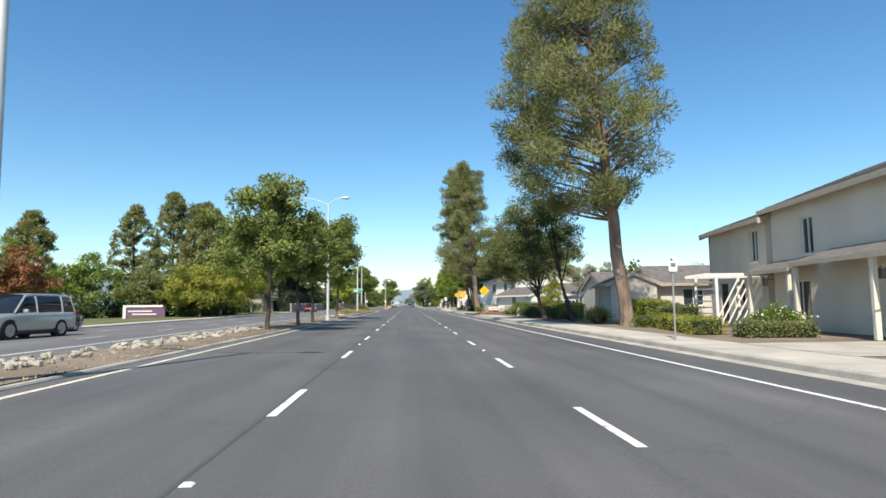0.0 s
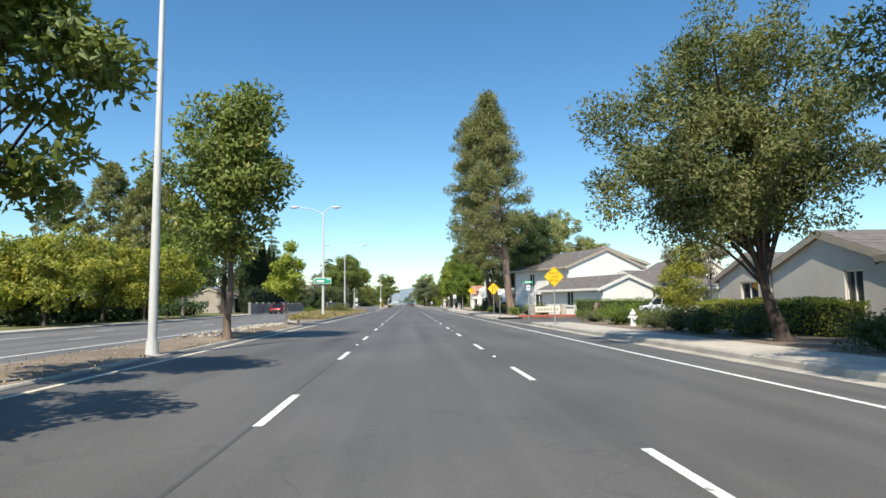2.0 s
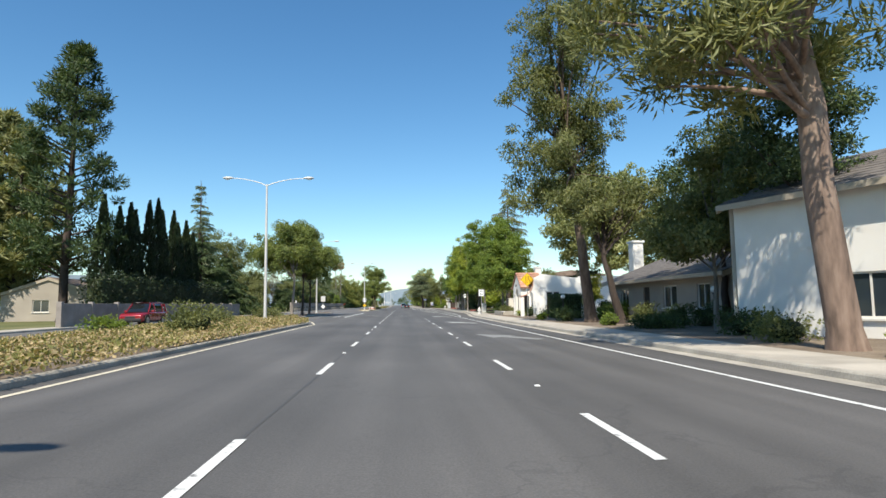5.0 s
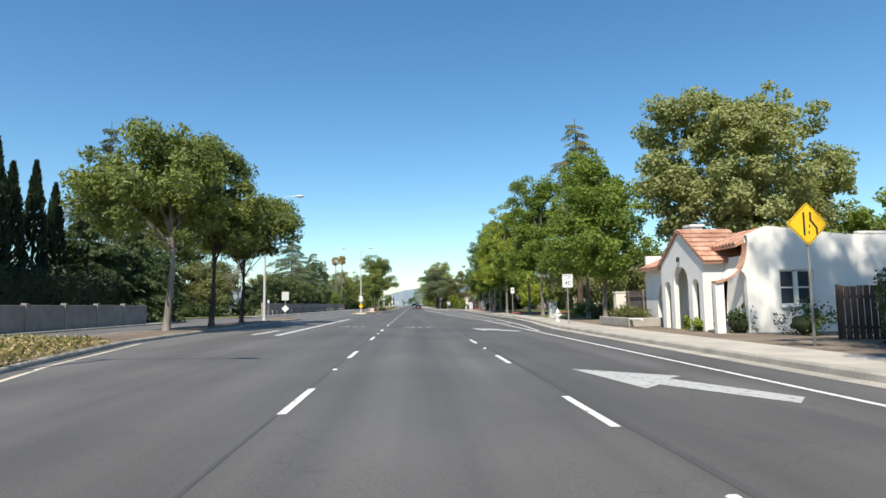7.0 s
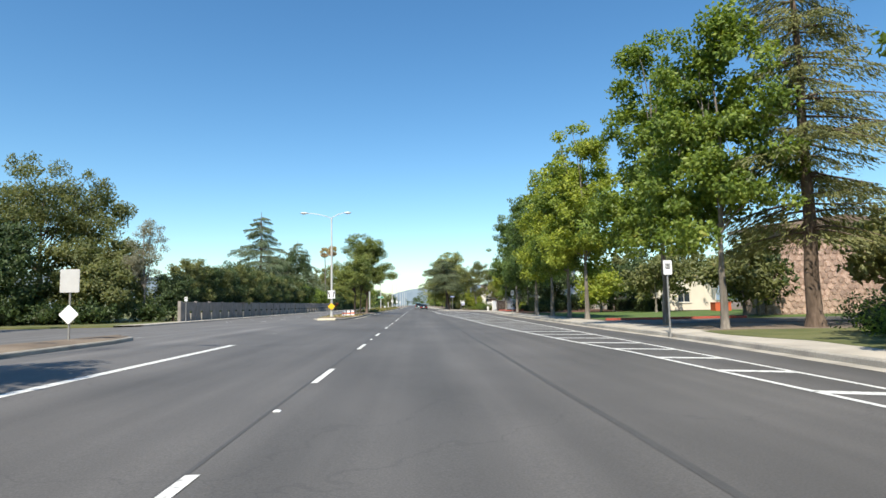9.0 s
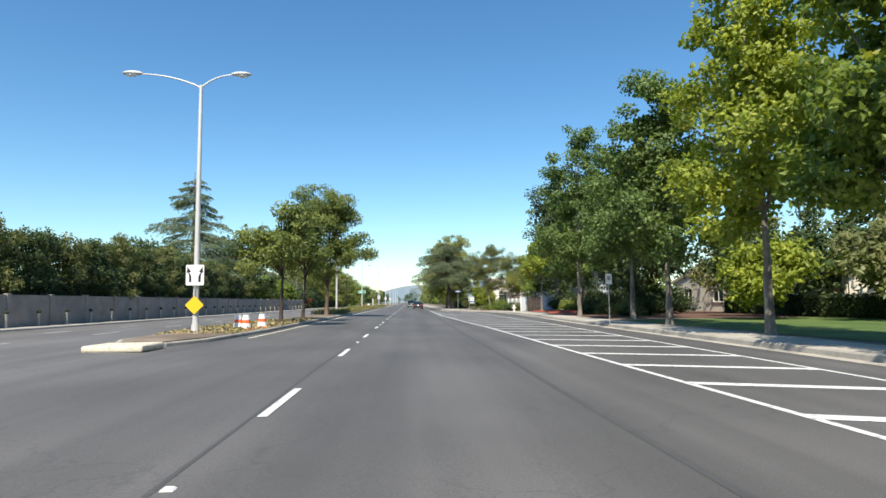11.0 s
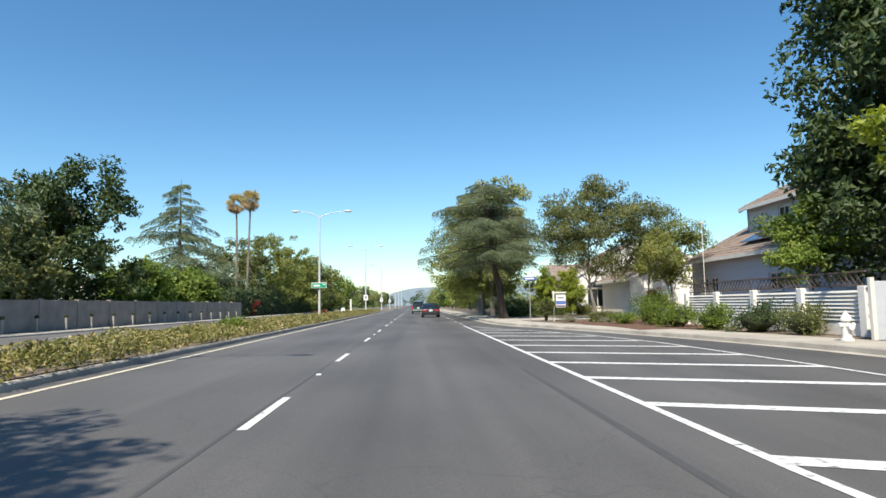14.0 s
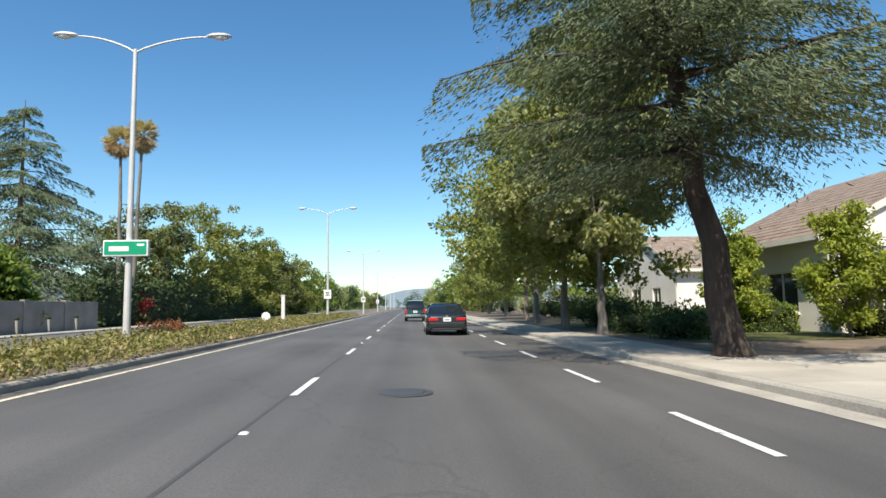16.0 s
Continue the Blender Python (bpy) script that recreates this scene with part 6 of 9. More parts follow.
for i, (bx, by, r, h, mt) in enumerate(((12.8, 28.5, 0.8, 0.9, LEAF_GREEN), (12.2, 33.8, 0.9, 1.0, LEAF_OLIVE), (12.6, 35.6, 0.8, 0.8, LEAF_GREEN), (12.3, 40.3, 1.0, 1.1, LEAF_OLIVE), (12.0, 42.6, 0.9, 0.9, LEAF_DARK), (12.4, 48.6, 1.0, 1.05, LEAF_DARK), (11.9, 50.8, 1.0, 1.0, LEAF_DARK), (12.2, 53.2, 1.1, 1.05, LEAF_OLIVE), (12.3, 55.6, 1.0, 1.0, LEAF_OLIVE),
                                             (12.4, 60.2, 1.2, 1.2, LEAF_GREEN), (13.6, 62.4, 0.9, 0.9, LEAF_OLIVE), (12.3, 64.4, 0.95, 0.8, LEAF_OLIVE), (14.2, 64.6, 0.8, 0.75, LEAF_GREEN), (12.6, 85.0, 0.9, 1.0, LEAF_GREEN), (13.6, 83.0, 1.0, 1.2, LEAF_OLIVE), (11.8, 87.6, 0.7, 0.8, LEAF_GREEN),
                                             (12.4, 93.0, 0.9, 1.0, LEAF_OLIVE), (13.4, 96.5, 1.1, 1.0, LEAF_DARK), (15.6, 97.5, 1.0, 0.8, LEAF_GREEN), (12.9, 103.0, 1.3, 0.55, LEAF_DARK), (14.6, 105.8, 1.3, 0.6, LEAF_DARK), (12.2, 107.0, 0.7, 0.7, LEAF_GREEN), (12.0, 114.5, 0.9, 0.9, LEAF_DARK), (12.6, 117.0, 0.8, 0.8, LEAF_DARK), (14.2, 113.6, 0.9, 1.2, LEAF_GREEN), (15.6, 110.6, 1.0, 1.3, LEAF_OLIVE), (16.0, 107.4, 0.9, 1.2, LEAF_DARK), (15.2, 116.4, 0.8, 1.1, LEAF_OLIVE), (15.9, 104.0, 1.0, 1.3, LEAF_DARK),
                                             (11.5, 119.2, 0.45, 0.5, LEAF_GREEN), (12.6, 132.3, 0.55, 0.6, LEAF_BRIGHT), (12.9, 133.6, 0.5, 0.55, LEAF_BRIGHT), (13.1, 130.6, 0.7, 1.0, LEAF_DARK), (14.2, 128.6, 0.8, 1.1, LEAF_DARK),
                                             (13.2, 143.0, 1.0, 0.8, LEAF_OLIVE), (14.6, 151.0, 1.2, 1.2, LEAF_DARK), (15.4, 155.5, 1.3, 1.2, LEAF_DARK), (15.8, 160.0, 1.5, 1.3, LEAF_GREEN), (16.5, 162.0, 1.4, 1.4, LEAF_DARK), (17.5, 223.0, 1.4, 1.3, LEAF_DARK), (16.8, 226.4, 1.2, 1.1, LEAF_DARK), (19.5, 240.5, 1.3, 1.1, LEAF_GREEN), (17.0, 218.0, 1.4, 1.2, LEAF_OLIVE),
                                             (14.2, 246.5, 0.9, 1.1, LEAF_OLIVE), (13.9, 248.6, 1.0, 1.2, LEAF_DARK), (13.6, 251.2, 1.0, 1.15, LEAF_GREEN), (13.2, 253.6, 0.95, 1.15, LEAF_GREEN), (13.4, 255.8, 1.0, 1.4, LEAF_GREEN), (13.9, 258.0, 1.2, 1.9, LEAF_GREEN), (12.4, 258.2, 0.7, 0.7, LEAF_GREEN), (15.6, 285.0, 1.0, 1.0, LEAF_GREEN), (16.6, 280.5, 1.4, 1.1, LEAF_OLIVE))):
    bush("shrub", bx, by, Z, 230 + i, r, r * RS.uniform(0.9, 1.2), h, mt, {LEAF_GREEN: "green garden shrub", LEAF_OLIVE: "dusty olive garden shrub", LEAF_DARK: "dark leafy shrub in shade", LEAF_BRIGHT: "clipped bright green shrub"}[mt] + " behind the pavement", int((2000 if by < 70 or by > 240 else 900) * r * r) + 450, 0.09 if by < 70 or by > 240 else 0.12, group="garden shrubs")
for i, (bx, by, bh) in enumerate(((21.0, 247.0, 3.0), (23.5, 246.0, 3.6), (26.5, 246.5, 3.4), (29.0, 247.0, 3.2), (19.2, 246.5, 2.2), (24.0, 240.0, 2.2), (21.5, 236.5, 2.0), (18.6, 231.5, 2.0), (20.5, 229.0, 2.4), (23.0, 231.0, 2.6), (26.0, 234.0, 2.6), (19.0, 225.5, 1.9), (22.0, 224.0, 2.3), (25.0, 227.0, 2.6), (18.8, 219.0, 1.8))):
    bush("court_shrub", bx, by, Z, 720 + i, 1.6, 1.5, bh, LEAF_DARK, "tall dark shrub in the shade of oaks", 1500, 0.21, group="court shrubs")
broadleaf("young_tree", 14.9, 118.9, Z, 307, [(0, 0, 1.35, 0.55, 0.5, 0.45), (0.1, 0, 2.1, 0.4, 0.4, 0.45)], (0.05, 0, 0.7), 0.04, LEAF_YELLOW, BARK_GREY, "thin young tree with yellowing leaves beside a hedge", 30, 0.24, 36, 0.09, 0.6, 10)
bush("shrub", 15.7, 118.2, Z, 308, 0.9, 0.9, 1.5, LEAF_DARK, "dark leafy shrub in tree shade", 2200, 0.12)
bush("shrub", 16.9, 118.0, Z, 309, 1.0, 0.9, 1.2, LEAF_GREEN, "green garden shrub in tree shade", 2200, 0.12)
bush("flowering_shrub", 14.6, 20.6, Z, 290, 0.75, 0.75, 1.25, LEAF_GREEN, "white-flowering shrub by the beige house", 2000, 0.1, flowers=FLOWER_WHITE)
bush("flowering_shrub", 14.9, 22.4, Z, 291, 0.6, 0.6, 1.0, LEAF_GREEN, "white-flowering shrub by the beige house", 1600, 0.1, flowers=FLOWER_WHITE)
bush("flowering_shrub", 18.6, 98.0, Z, 292, 1.0, 1.0, 1.7, LEAF_GREEN, "white-flowering shrub by a grey house", 2000, 0.1, flowers=FLOWER_WHITE)
bush("flowering_shrub", 19.5, 243.5, Z, 293, 1.2, 1.6, 1.3, LEAF_BRIGHT, "white-flowering shrubs by the court drive", 2400, 0.13, flowers=FLOWER_WHITE)
bush("upright_shrub", 9.95, 265.4, Z, 294, 0.5, 0.5, 1.6, LEAF_OLIVE, "upright feathery olive shrub beside a sale sign", 7000, 0.11, 0.22)
bush("ornamental_grass", 12.2, 262.0, Z, 295, 0.7, 0.7, 0.6, LEAF_OLIVE, "tufted olive grass in bark mulch", 2600, 0.2, 0.12)
bush("ornamental_grass", 13.6, 263.6, Z, 296, 0.7, 0.7, 0.55, LEAF_GREY, "silvery tufted grass in bark mulch", 2600, 0.2, 0.12)
bush("ornamental_grass", 14.6, 260.8, Z, 297, 0.6, 0.6, 0.5, LEAF_OLIVE, "tufted olive grass in bark mulch", 2200, 0.2, 0.12)
for i, (bx, by) in enumerate(((10.9, 262.8), (11.9, 262.2), (12.9, 263.2), (12.3, 260.4), (13.7, 261.2), (11.4, 264.4))):
    bush("silver_mound", bx, by, Z, 320 + i, 0.6, 0.6, 0.5, LEAF_GREY, "low silvery mound of fine leaves in bark mulch", 2200, 0.09, 0.2, group="silver mounds")
bush("red_maple", 17.4, 266.0, Z, 298, 0.9, 0.9, 2.4, LEAF_RED, "small red-leaved shrub before a pale house", 4200, 0.11)
# deep shade under the roadside trees is put into these shrubs' leaf colour
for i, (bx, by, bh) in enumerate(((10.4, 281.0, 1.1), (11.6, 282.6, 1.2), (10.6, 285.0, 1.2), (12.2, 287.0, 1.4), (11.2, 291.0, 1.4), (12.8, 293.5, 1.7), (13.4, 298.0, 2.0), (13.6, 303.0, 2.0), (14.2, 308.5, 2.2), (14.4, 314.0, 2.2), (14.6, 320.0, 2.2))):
    bush("shade_shrub", bx, by, Z, 740 + i, 1.3, 1.5, bh, LEAF_DARK, "shrub coloured black-green for deep tree shade", 1500, 0.15, group="shade shrubs")
for i, (bx, by, r, h) in enumerate(((16.2, 303.0, 1.7, 2.0), (17.4, 309.5, 2.0, 2.6), (16.0, 316.0, 1.6, 1.8), (17.8, 323.0, 2.2, 2.8), (16.4, 331.0, 1.9, 2.2), (17.2, 340.0, 2.3, 2.7), (16.0, 350.0, 2.2, 2.4))):
    bush("shrub", bx, by, Z, 310 + i, r, r * 1.4, h, (LEAF_OLIVE, LEAF_SYCAMORE)[i % 2], ("dusty olive garden shrub", "tan-green garden shrub")[i % 2] + " behind the pavement", 900, 0.2, group="garden shrubs")
hedge("clipped_hedge", 12.6, 284.4, 15.8, 283.2, 0.9, 1.0, Z, 299, LEAF_GREEN, "clipped hedge under an arched window", 3200, 0.1)
broadleaf("young_tree", 14.0, 284.0, Z, 300, [(0, 0, 1.9, 1.1, 1.1, 1.5), (0, 0, 3.6, 0.8, 0.8, 1.1)], (0, 0, 0.7), 0.06, LEAF_BRIGHT, BARK_GREY, "young golden-green tree before a white house", 80, 0.42, 130, 0.14, 0.5, 8)
broadleaf("young_tree", 15.2, 279.6, Z, 301, [(0, 0, 1.9, 1.1, 1.05, 1.4), (0, 0, 3.4, 0.75, 0.7, 1.0)], (0, 0, 0.8), 0.07, LEAF_BRIGHT, BARK_GREY, "young golden-green tree before a white house", 80, 0.42, 130, 0.14, 0.5, 8)
broadleaf("citrus_tree", 17.3, 250.5, Z, 306, [(0, 0, 3.6, 1.6, 1.6, 1.3), (0.4, 0, 4.6, 1.1, 1.1, 0.8), (-0.6, 0, 2.6, 1.2, 1.2, 0.8)], (0, 0, 1.3), 0.08, LEAF_GREEN, BARK_GREY, "green citrus tree behind a white garden wall", 90, 0.5, 130, 0.14, 0.55, 10)
broadleaf("crape_myrtle", 17.6, 264.2, Z, 305, [(-0.6, 0, 4.2, 1.5, 1.5, 1.3), (0.9, 0, 5.0, 1.4, 1.4, 1.1), (0.2, 0, 3.0, 1.3, 1.3, 0.8)], (0, 0, 1.4), 0.09, LEAF_PLANE, BARK_GREY, "slender crape myrtle in the mulch bed", 90, 0.5, 120, 0.14, 0.5, 14)
broadleaf("young_tree", 14.0, 115.6, Z, 304, [(0, 0, 1.9, 0.6, 0.6, 0.8), (0.1, 0, 2.6, 0.4, 0.4, 0.4)], (0, 0, 0.9), 0.04, LEAF_YELLOW, BARK_DARK, "young tree with orange-yellow leaves by a hedge", 30, 0.32, 80, 0.12, 0.6, 8)
for i, (tx, ty, th) in enumerate(((24.9, 80.4, 5.6), (27.6, 81.0, 6.0))):
    broadleaf("pollard_tree", tx, ty, Z, 302 + 20 * i, [(-0.7, 0, th * 0.84, 1.1, 1.1, 1.2), (0.8, 0, th * 0.92, 1.1, 1.1, 1.1), (0.0, 0, th * 0.66, 0.9, 0.9, 0.6)], (0.3, 0, 2.4), 0.15, LEAF_GREY, BARK_DARK, "grey-green pollarded tree over a parked white car", 60, 0.5, 130, 0.15, 0.4, 14, group="pollard trees")
broadleaf("front_yard_tree", 16.4, 61.9, Z, 303, [(0, 0, 2.2, 1.15, 1.1, 1.3), (0.3, 0, 3.4, 0.85, 0.8, 0.9), (-0.5, 0, 1.3, 0.8, 0.8, 0.7)], (0, 0, 0.9), 0.07, LEAF_YELLOW, BARK_GREY, "small yellow-green garden tree", 64, 0.45, 130, 0.13, 0.4, 10)
cut = thing("tree_stump", pose(12.6, 66.0, Z, 0, 24, 20) @ Matrix.Diagonal((0.75, 0.75, 0.75, 1)), "leaning beige cut tree trunk by the entrance drive", "tree trunk")
part("trunk", tubes_mesh("trunk", [(np.array([(0, 0, -0.25), (0, 0, 0.4), (0.04, 0, 1.0), (0.02, 0, 1.55)]), np.array([0.26, 0.2, 0.19, 0.2]))], BARK_PALE, 10), None, cut)

# ---- houses, walls and fences ----


def wall_panel(bm, u0, u1, h, holes, frame4, t=0.18):
    """A wall with openings, from u0 to u1 and up to h; holes are (u, v, w, h); frame4 maps (u, depth, v) to the house."""
    us = sorted({u0, u1, *[q for a, b, w, k in holes for q in (a, a + w)]})
    vs = sorted({0.0, h, *[q for a, b, w, k in holes for q in (b, b + k)]})

    def quad(*p):
        bm.faces.new([bm.verts.new(frame4(*q)) for q in p])
    for i in range(len(us) - 1):
        for j in range(len(vs) - 1):
            cu, cv = (us[i] + us[i + 1]) / 2, (vs[j] + vs[j + 1]) / 2
            if any(a < cu < a + w and b < cv < b + k for a, b, w, k in holes):
                continue
            for d in (0.0, t):
                quad((us[i], d, vs[j]), (us[i + 1], d, vs[j]), (us[i + 1], d, vs[j + 1]), (us[i], d, vs[j + 1]))
    for a, b, w, k in holes:
        for (p, q), (r, s) in (((a, b), (a + w, b)), ((a + w, b), (a + w, b + k)), ((a + w, b + k), (a, b + k)), ((a, b + k), (a, b))):
            quad((p, 0.0, q), (r, 0.0, s), (r, t, s), (p, t, q))


def house(name, x, y, rot, L, D, H, ridge, axis, wall_mat, roof_mat, label, openings=(), over=0.45, trim=None, z=None, vents=0, category="house", roof_t=0.14, group=""):
    """A house of four walls with openings, a gabled roof with eaves and fascia boards."""
    trim = trim or TRIM_TAN
    root = thing(name, pose(x, y, WALK_Z if z is None else z, 0, 0, rot), label, category, group)
    sides = {"f": (lambda u, d, v: (u, d, v), L), "b": (lambda u, d, v: (L - u, D - d, v), L), "l": (lambda u, d, v: (d, D - u, v), D), "r": (lambda u, d, v: (L - d, u, v), D)}
    for s, (fr, ln) in sides.items():
        bm = bmesh.new()
        mine = [o for o in openings if o[0] == s]
        wall_panel(bm, 0.0 if s in "fb" else 0.18, ln if s in "fb" else ln - 0.18, H, [o[1:5] for o in mine], fr)
        gable = (axis == "y" and s in "fb") or (axis == "x" and s in "lr")
        if gable and ridge > H:
            for d in (0.0, 0.18):
                bm.faces.new([bm.verts.new(fr(*p)) for p in ((0, d, H), (ln, d, H), (ln / 2, d, ridge))])
        wall = part("wall", bm, wall_mat, root)
        for o in mine:
            _, u, v, w, h, kind = o
            mid = fr(u + w / 2, 0.10, v + h / 2)
            flat = s in "fb"

            def slab(cu, cv, sw, sh, depth, thick, mat, nm, par):
                c = fr(cu, depth, cv)
                return part(nm, box(*c, sw if flat else thick, thick if flat else sw, sh), mat, par)
            if kind == "window":
                win = slab(u + w / 2, v + h / 2, w, h, 0.12, 0.02, WINDOW, "window", root)
                for cu, cv, sw, sh in ((u + 0.03, v + h / 2, 0.06, h), (u + w - 0.03, v + h / 2, 0.06, h), (u + w / 2, v + 0.03, w, 0.06), (u + w / 2, v + h - 0.03, w, 0.06), (u + w / 2, v + h / 2, 0.05, h)):
                    slab(cu, cv, sw, sh, 0.10, 0.07, TRIM, "window_frame", win)
                slab(u + w / 2, v - 0.04, w + 0.16, 0.07, -0.02, 0.14, TRIM, "window_sill", win)
            elif kind == "door":
                dr = slab(u + w / 2, v + h / 2, w, h, 0.12, 0.05, BARK_DARK, "door", root)
                slab(u + w - 0.1, v + h * 0.48, 0.04, 0.14, 0.06, 0.05, CHROME, "door_handle", dr)
            elif kind == "garage":
                gd = slab(u + w / 2, v + h / 2, w, h, 0.12, 0.05, TRIM, "garage_door", root)
                for k in range(4):
                    slab(u + w / 2, v + h * (k + 0.5) / 4, w * 0.96, h / 4 - 0.05, 0.085, 0.03, TRIM, "door_panel", gd)
    # roof slabs with overhang, close at the gable ends
    rake = 0.14
    if ridge > H:
        half = (D if axis == "x" else L) / 2
        rise = ridge - H
        for s in (-1, 1):
            nx = half + over
            drop = rise * over / half
            pts = [(half, ridge + 0.02), (half + s * nx, H - drop + 0.02), (half + s * nx, H - drop + 0.02 + roof_t), (half, ridge + 0.02 + roof_t * 1.1)]
            bm = prism(pts, "x" if axis == "x" else "y", -rake, (L if axis == "x" else D) + rake)
            rf = part("roof", bm, roof_mat, root)
            e = half + s * (nx + 0.015)
            fz = H - drop + 0.05
            if axis == "x":
                part("fascia", box(L / 2, e, fz, L + 2 * rake, 0.035, 0.2), trim, rf)
            else:
                part("fascia", box(e, D / 2, fz, 0.035, D + 2 * rake, 0.2), trim, rf)
            # courses of shingle butts across the slope
            n = max(5, int(math.hypot(nx, rise + drop) / 0.45))
            for k in range(1, n):
                q = k / n
                px, pz = half + s * nx * q, ridge + 0.02 + roof_t * 1.05 - (rise + drop) * q
                ang = math.atan2(rise + drop, nx)
                if axis == "x":
                    part("shingle_course", box(L / 2, px, pz, L + 2 * rake, 0.1, 0.022, 0, None, Matrix.Rotation(-s * ang, 4, "X")), roof_mat, rf)
                else:
                    part("shingle_course", box(px, D / 2, pz, 0.1, D + 2 * rake, 0.022, 0, None, Matrix.Rotation(s * ang, 4, "Y")), roof_mat, rf)
        span = L if axis == "x" else D
        for end in (-rake, span + rake):
            for s in (-1, 1):
                nx = half + over
                drop = rise * over / half
                pts = [(half, ridge - 0.14), (half + s * nx, H - drop - 0.14), (half + s * nx, H - drop + 0.12), (half, ridge + 0.14)]
                a, b = (end - 0.02, end + 0.015)
                part("barge_board", prism(pts, "x" if axis == "x" else "y", a, b), trim, root)
    for k in range(vents):
        q = 0.25 + 0.5 * k / max(1, vents - 1)
        px, py = (L * q, D / 2 - 1.2) if axis == "x" else (L / 2 - 1.2, D * q)
        part("roof_vent", cyl(px, py, ridge - 0.75, 0.06, 0.06, 0.7, 10), SIGN_POST, root)
    return root


W, GD, DR = "window", "garage", "door"
house("town_house", 15.9, 12.0, -7, 9.5, 14.0, 5.2, 7.0, "y", STUCCO, SHINGLE, "two-storey beige stucco town house with grey shingle roof", (("l", 2.6, 3.0, 0.9, 1.5, W), ("l", 9.5, 3.1, 1.2, 1.4, W), ("l", 1.6, 0.3, 1.5, 1.7, W), ("l", 10.6, 0.0, 1.0, 2.1, DR), ("f", 3, 3.0, 1.6, 1.3, W)), vents=3, group="town houses")
house("town_house", 17.5, 25.9, -7, 8.0, 7.0, 4.9, 6.3, "y", STUCCO, SHINGLE, "two-storey beige stucco town house with a pergola porch", (("l", 5.2, 3.0, 0.8, 1.5, W), ("l", 1.4, 0.0, 1.0, 2.1, DR), ("l", 3.2, 0.9, 1.2, 1.2, W)), vents=1, group="town houses")
# lean-to roof over the ground floor and a white pergola before it
awning = thing("porch_roof", pose(15.9, 12.0, WALK_Z, 0, 0, -7), "sloping grey shingle porch roof on the beige house", "porch roof")
part("roof", prism([(-1.5, 2.45), (0.02, 2.95), (0.02, 3.07), (-1.5, 2.57)], "y", 0.0, 9.4), SHINGLE, awning)
part("fascia", box(-1.52, 4.7, 2.5, 0.04, 9.4, 0.16), TRIM_TAN, awning)
part("roof", prism([(-1.2, 2.32), (0.02, 2.76), (0.02, 2.88), (-1.2, 2.44)], "y", 10.1, 13.9), SHINGLE, awning)
part("fascia", box(-1.22, 12.0, 2.37, 0.04, 3.8, 0.16), TRIM_TAN, awning)
for py, ph in ((0.3, 2.44), (4.8, 2.44), (9.2, 2.44)):
    part("post", box(-1.38, py, ph / 2, 0.16, 0.16, ph, 0.01), STUCCO, awning)
for py in (10.3, 13.7):
    part("post", box(-1.1, py, 1.15, 0.14, 0.14, 2.3, 0.01), STUCCO, awning)
perg = thing("pergola", pose(15.2, 26.2, WALK_Z, 0, 0, -7), "weathered white slatted pergola at a house door", "pergola")
for px, py in ((0, 0), (0, 2.6), (2.0, 0), (2.0, 2.6)):
    part("post", box(px, py, 1.15, 0.12, 0.12, 2.3, 0.01), TRIM, perg)
for k in range(9):
    part("rafter", box(0.9, 0.1 + k * 0.31, 2.36, 2.8, 0.06, 0.14), TRIM, perg)
for k in range(7):
    part("lattice_slat", box(0.0, 1.3, 0.35 + k * 0.28, 0.03, 2.5, 0.06), TRIM, perg)
for k in range(6):
    part("lattice_slat", box(0.4 + k * 0.28, 0.0, 1.15, 0.06, 0.03, 2.2, 0, None, Matrix.Rotation(0.5, 4, "Y")), TRIM, perg)
for k, (lx, ly) in enumerate(((14.95, 22.6), (14.3, 16.0))):
    lamp = thing("wall_lantern", Matrix.Translation((lx + 0.28 + 0.05, ly, WALK_Z + 1.9)), "small black wall lantern on the stucco", "lantern")
    part("body", box(0, 0, 0, 0.16, 0.16, 0.28, 0.02), PLASTIC_BLACK, lamp)
    part("bracket", box(0.2, 0, 0.1, 0.3, 0.03, 0.03), PLASTIC_BLACK, lamp)
    part("cap", cyl(0, 0, 0.14, 0.11, 0.02, 0.1, 8), PLASTIC_BLACK, lamp)

house("bungalow", 15.2, 40.2, -9, 3.0, 7.4, 2.5, 3.15, "y", STUCCO_GREY, SHINGLE, "narrow cream bungalow wing with a sunlit gable wall", (("l", 2.2, 0.9, 1.0, 1.2, W),), 0.4, TRIM_TAN, group="bungalows")
house("bungalow", 18.4, 41.0, -9, 8.0, 6.6, 2.5, 3.7, "x", STUCCO_GREY, SHINGLE, "low cream bungalow behind a narrow wing", (("f", 2.0, 0.9, 1.4, 1.2, W),), 0.5, TRIM_TAN, vents=2, group="bungalows")
house("bungalow", 20.2, 33.6, -7, 9.0, 3.2, 2.6, 3.6, "x", STUCCO_GREY, SHINGLE, "low cream wing joining the town houses", (("l", 1.0, 1.2, 0.7, 0.9, W),), 0.5, TRIM_TAN, group="bungalows")
house("bungalow", 17.6, 49.0, -3, 9.0, 7.4, 2.5, 3.7, "x", STUCCO_GREY, SHINGLE, "low cream stucco bungalow with a broad gable", (("l", 5.0, 0.9, 1.0, 1.3, W), ("f", 5.2, 0.9, 1.4, 1.2, W)), 0.6, TRIM_TAN, vents=2, group="bungalows")
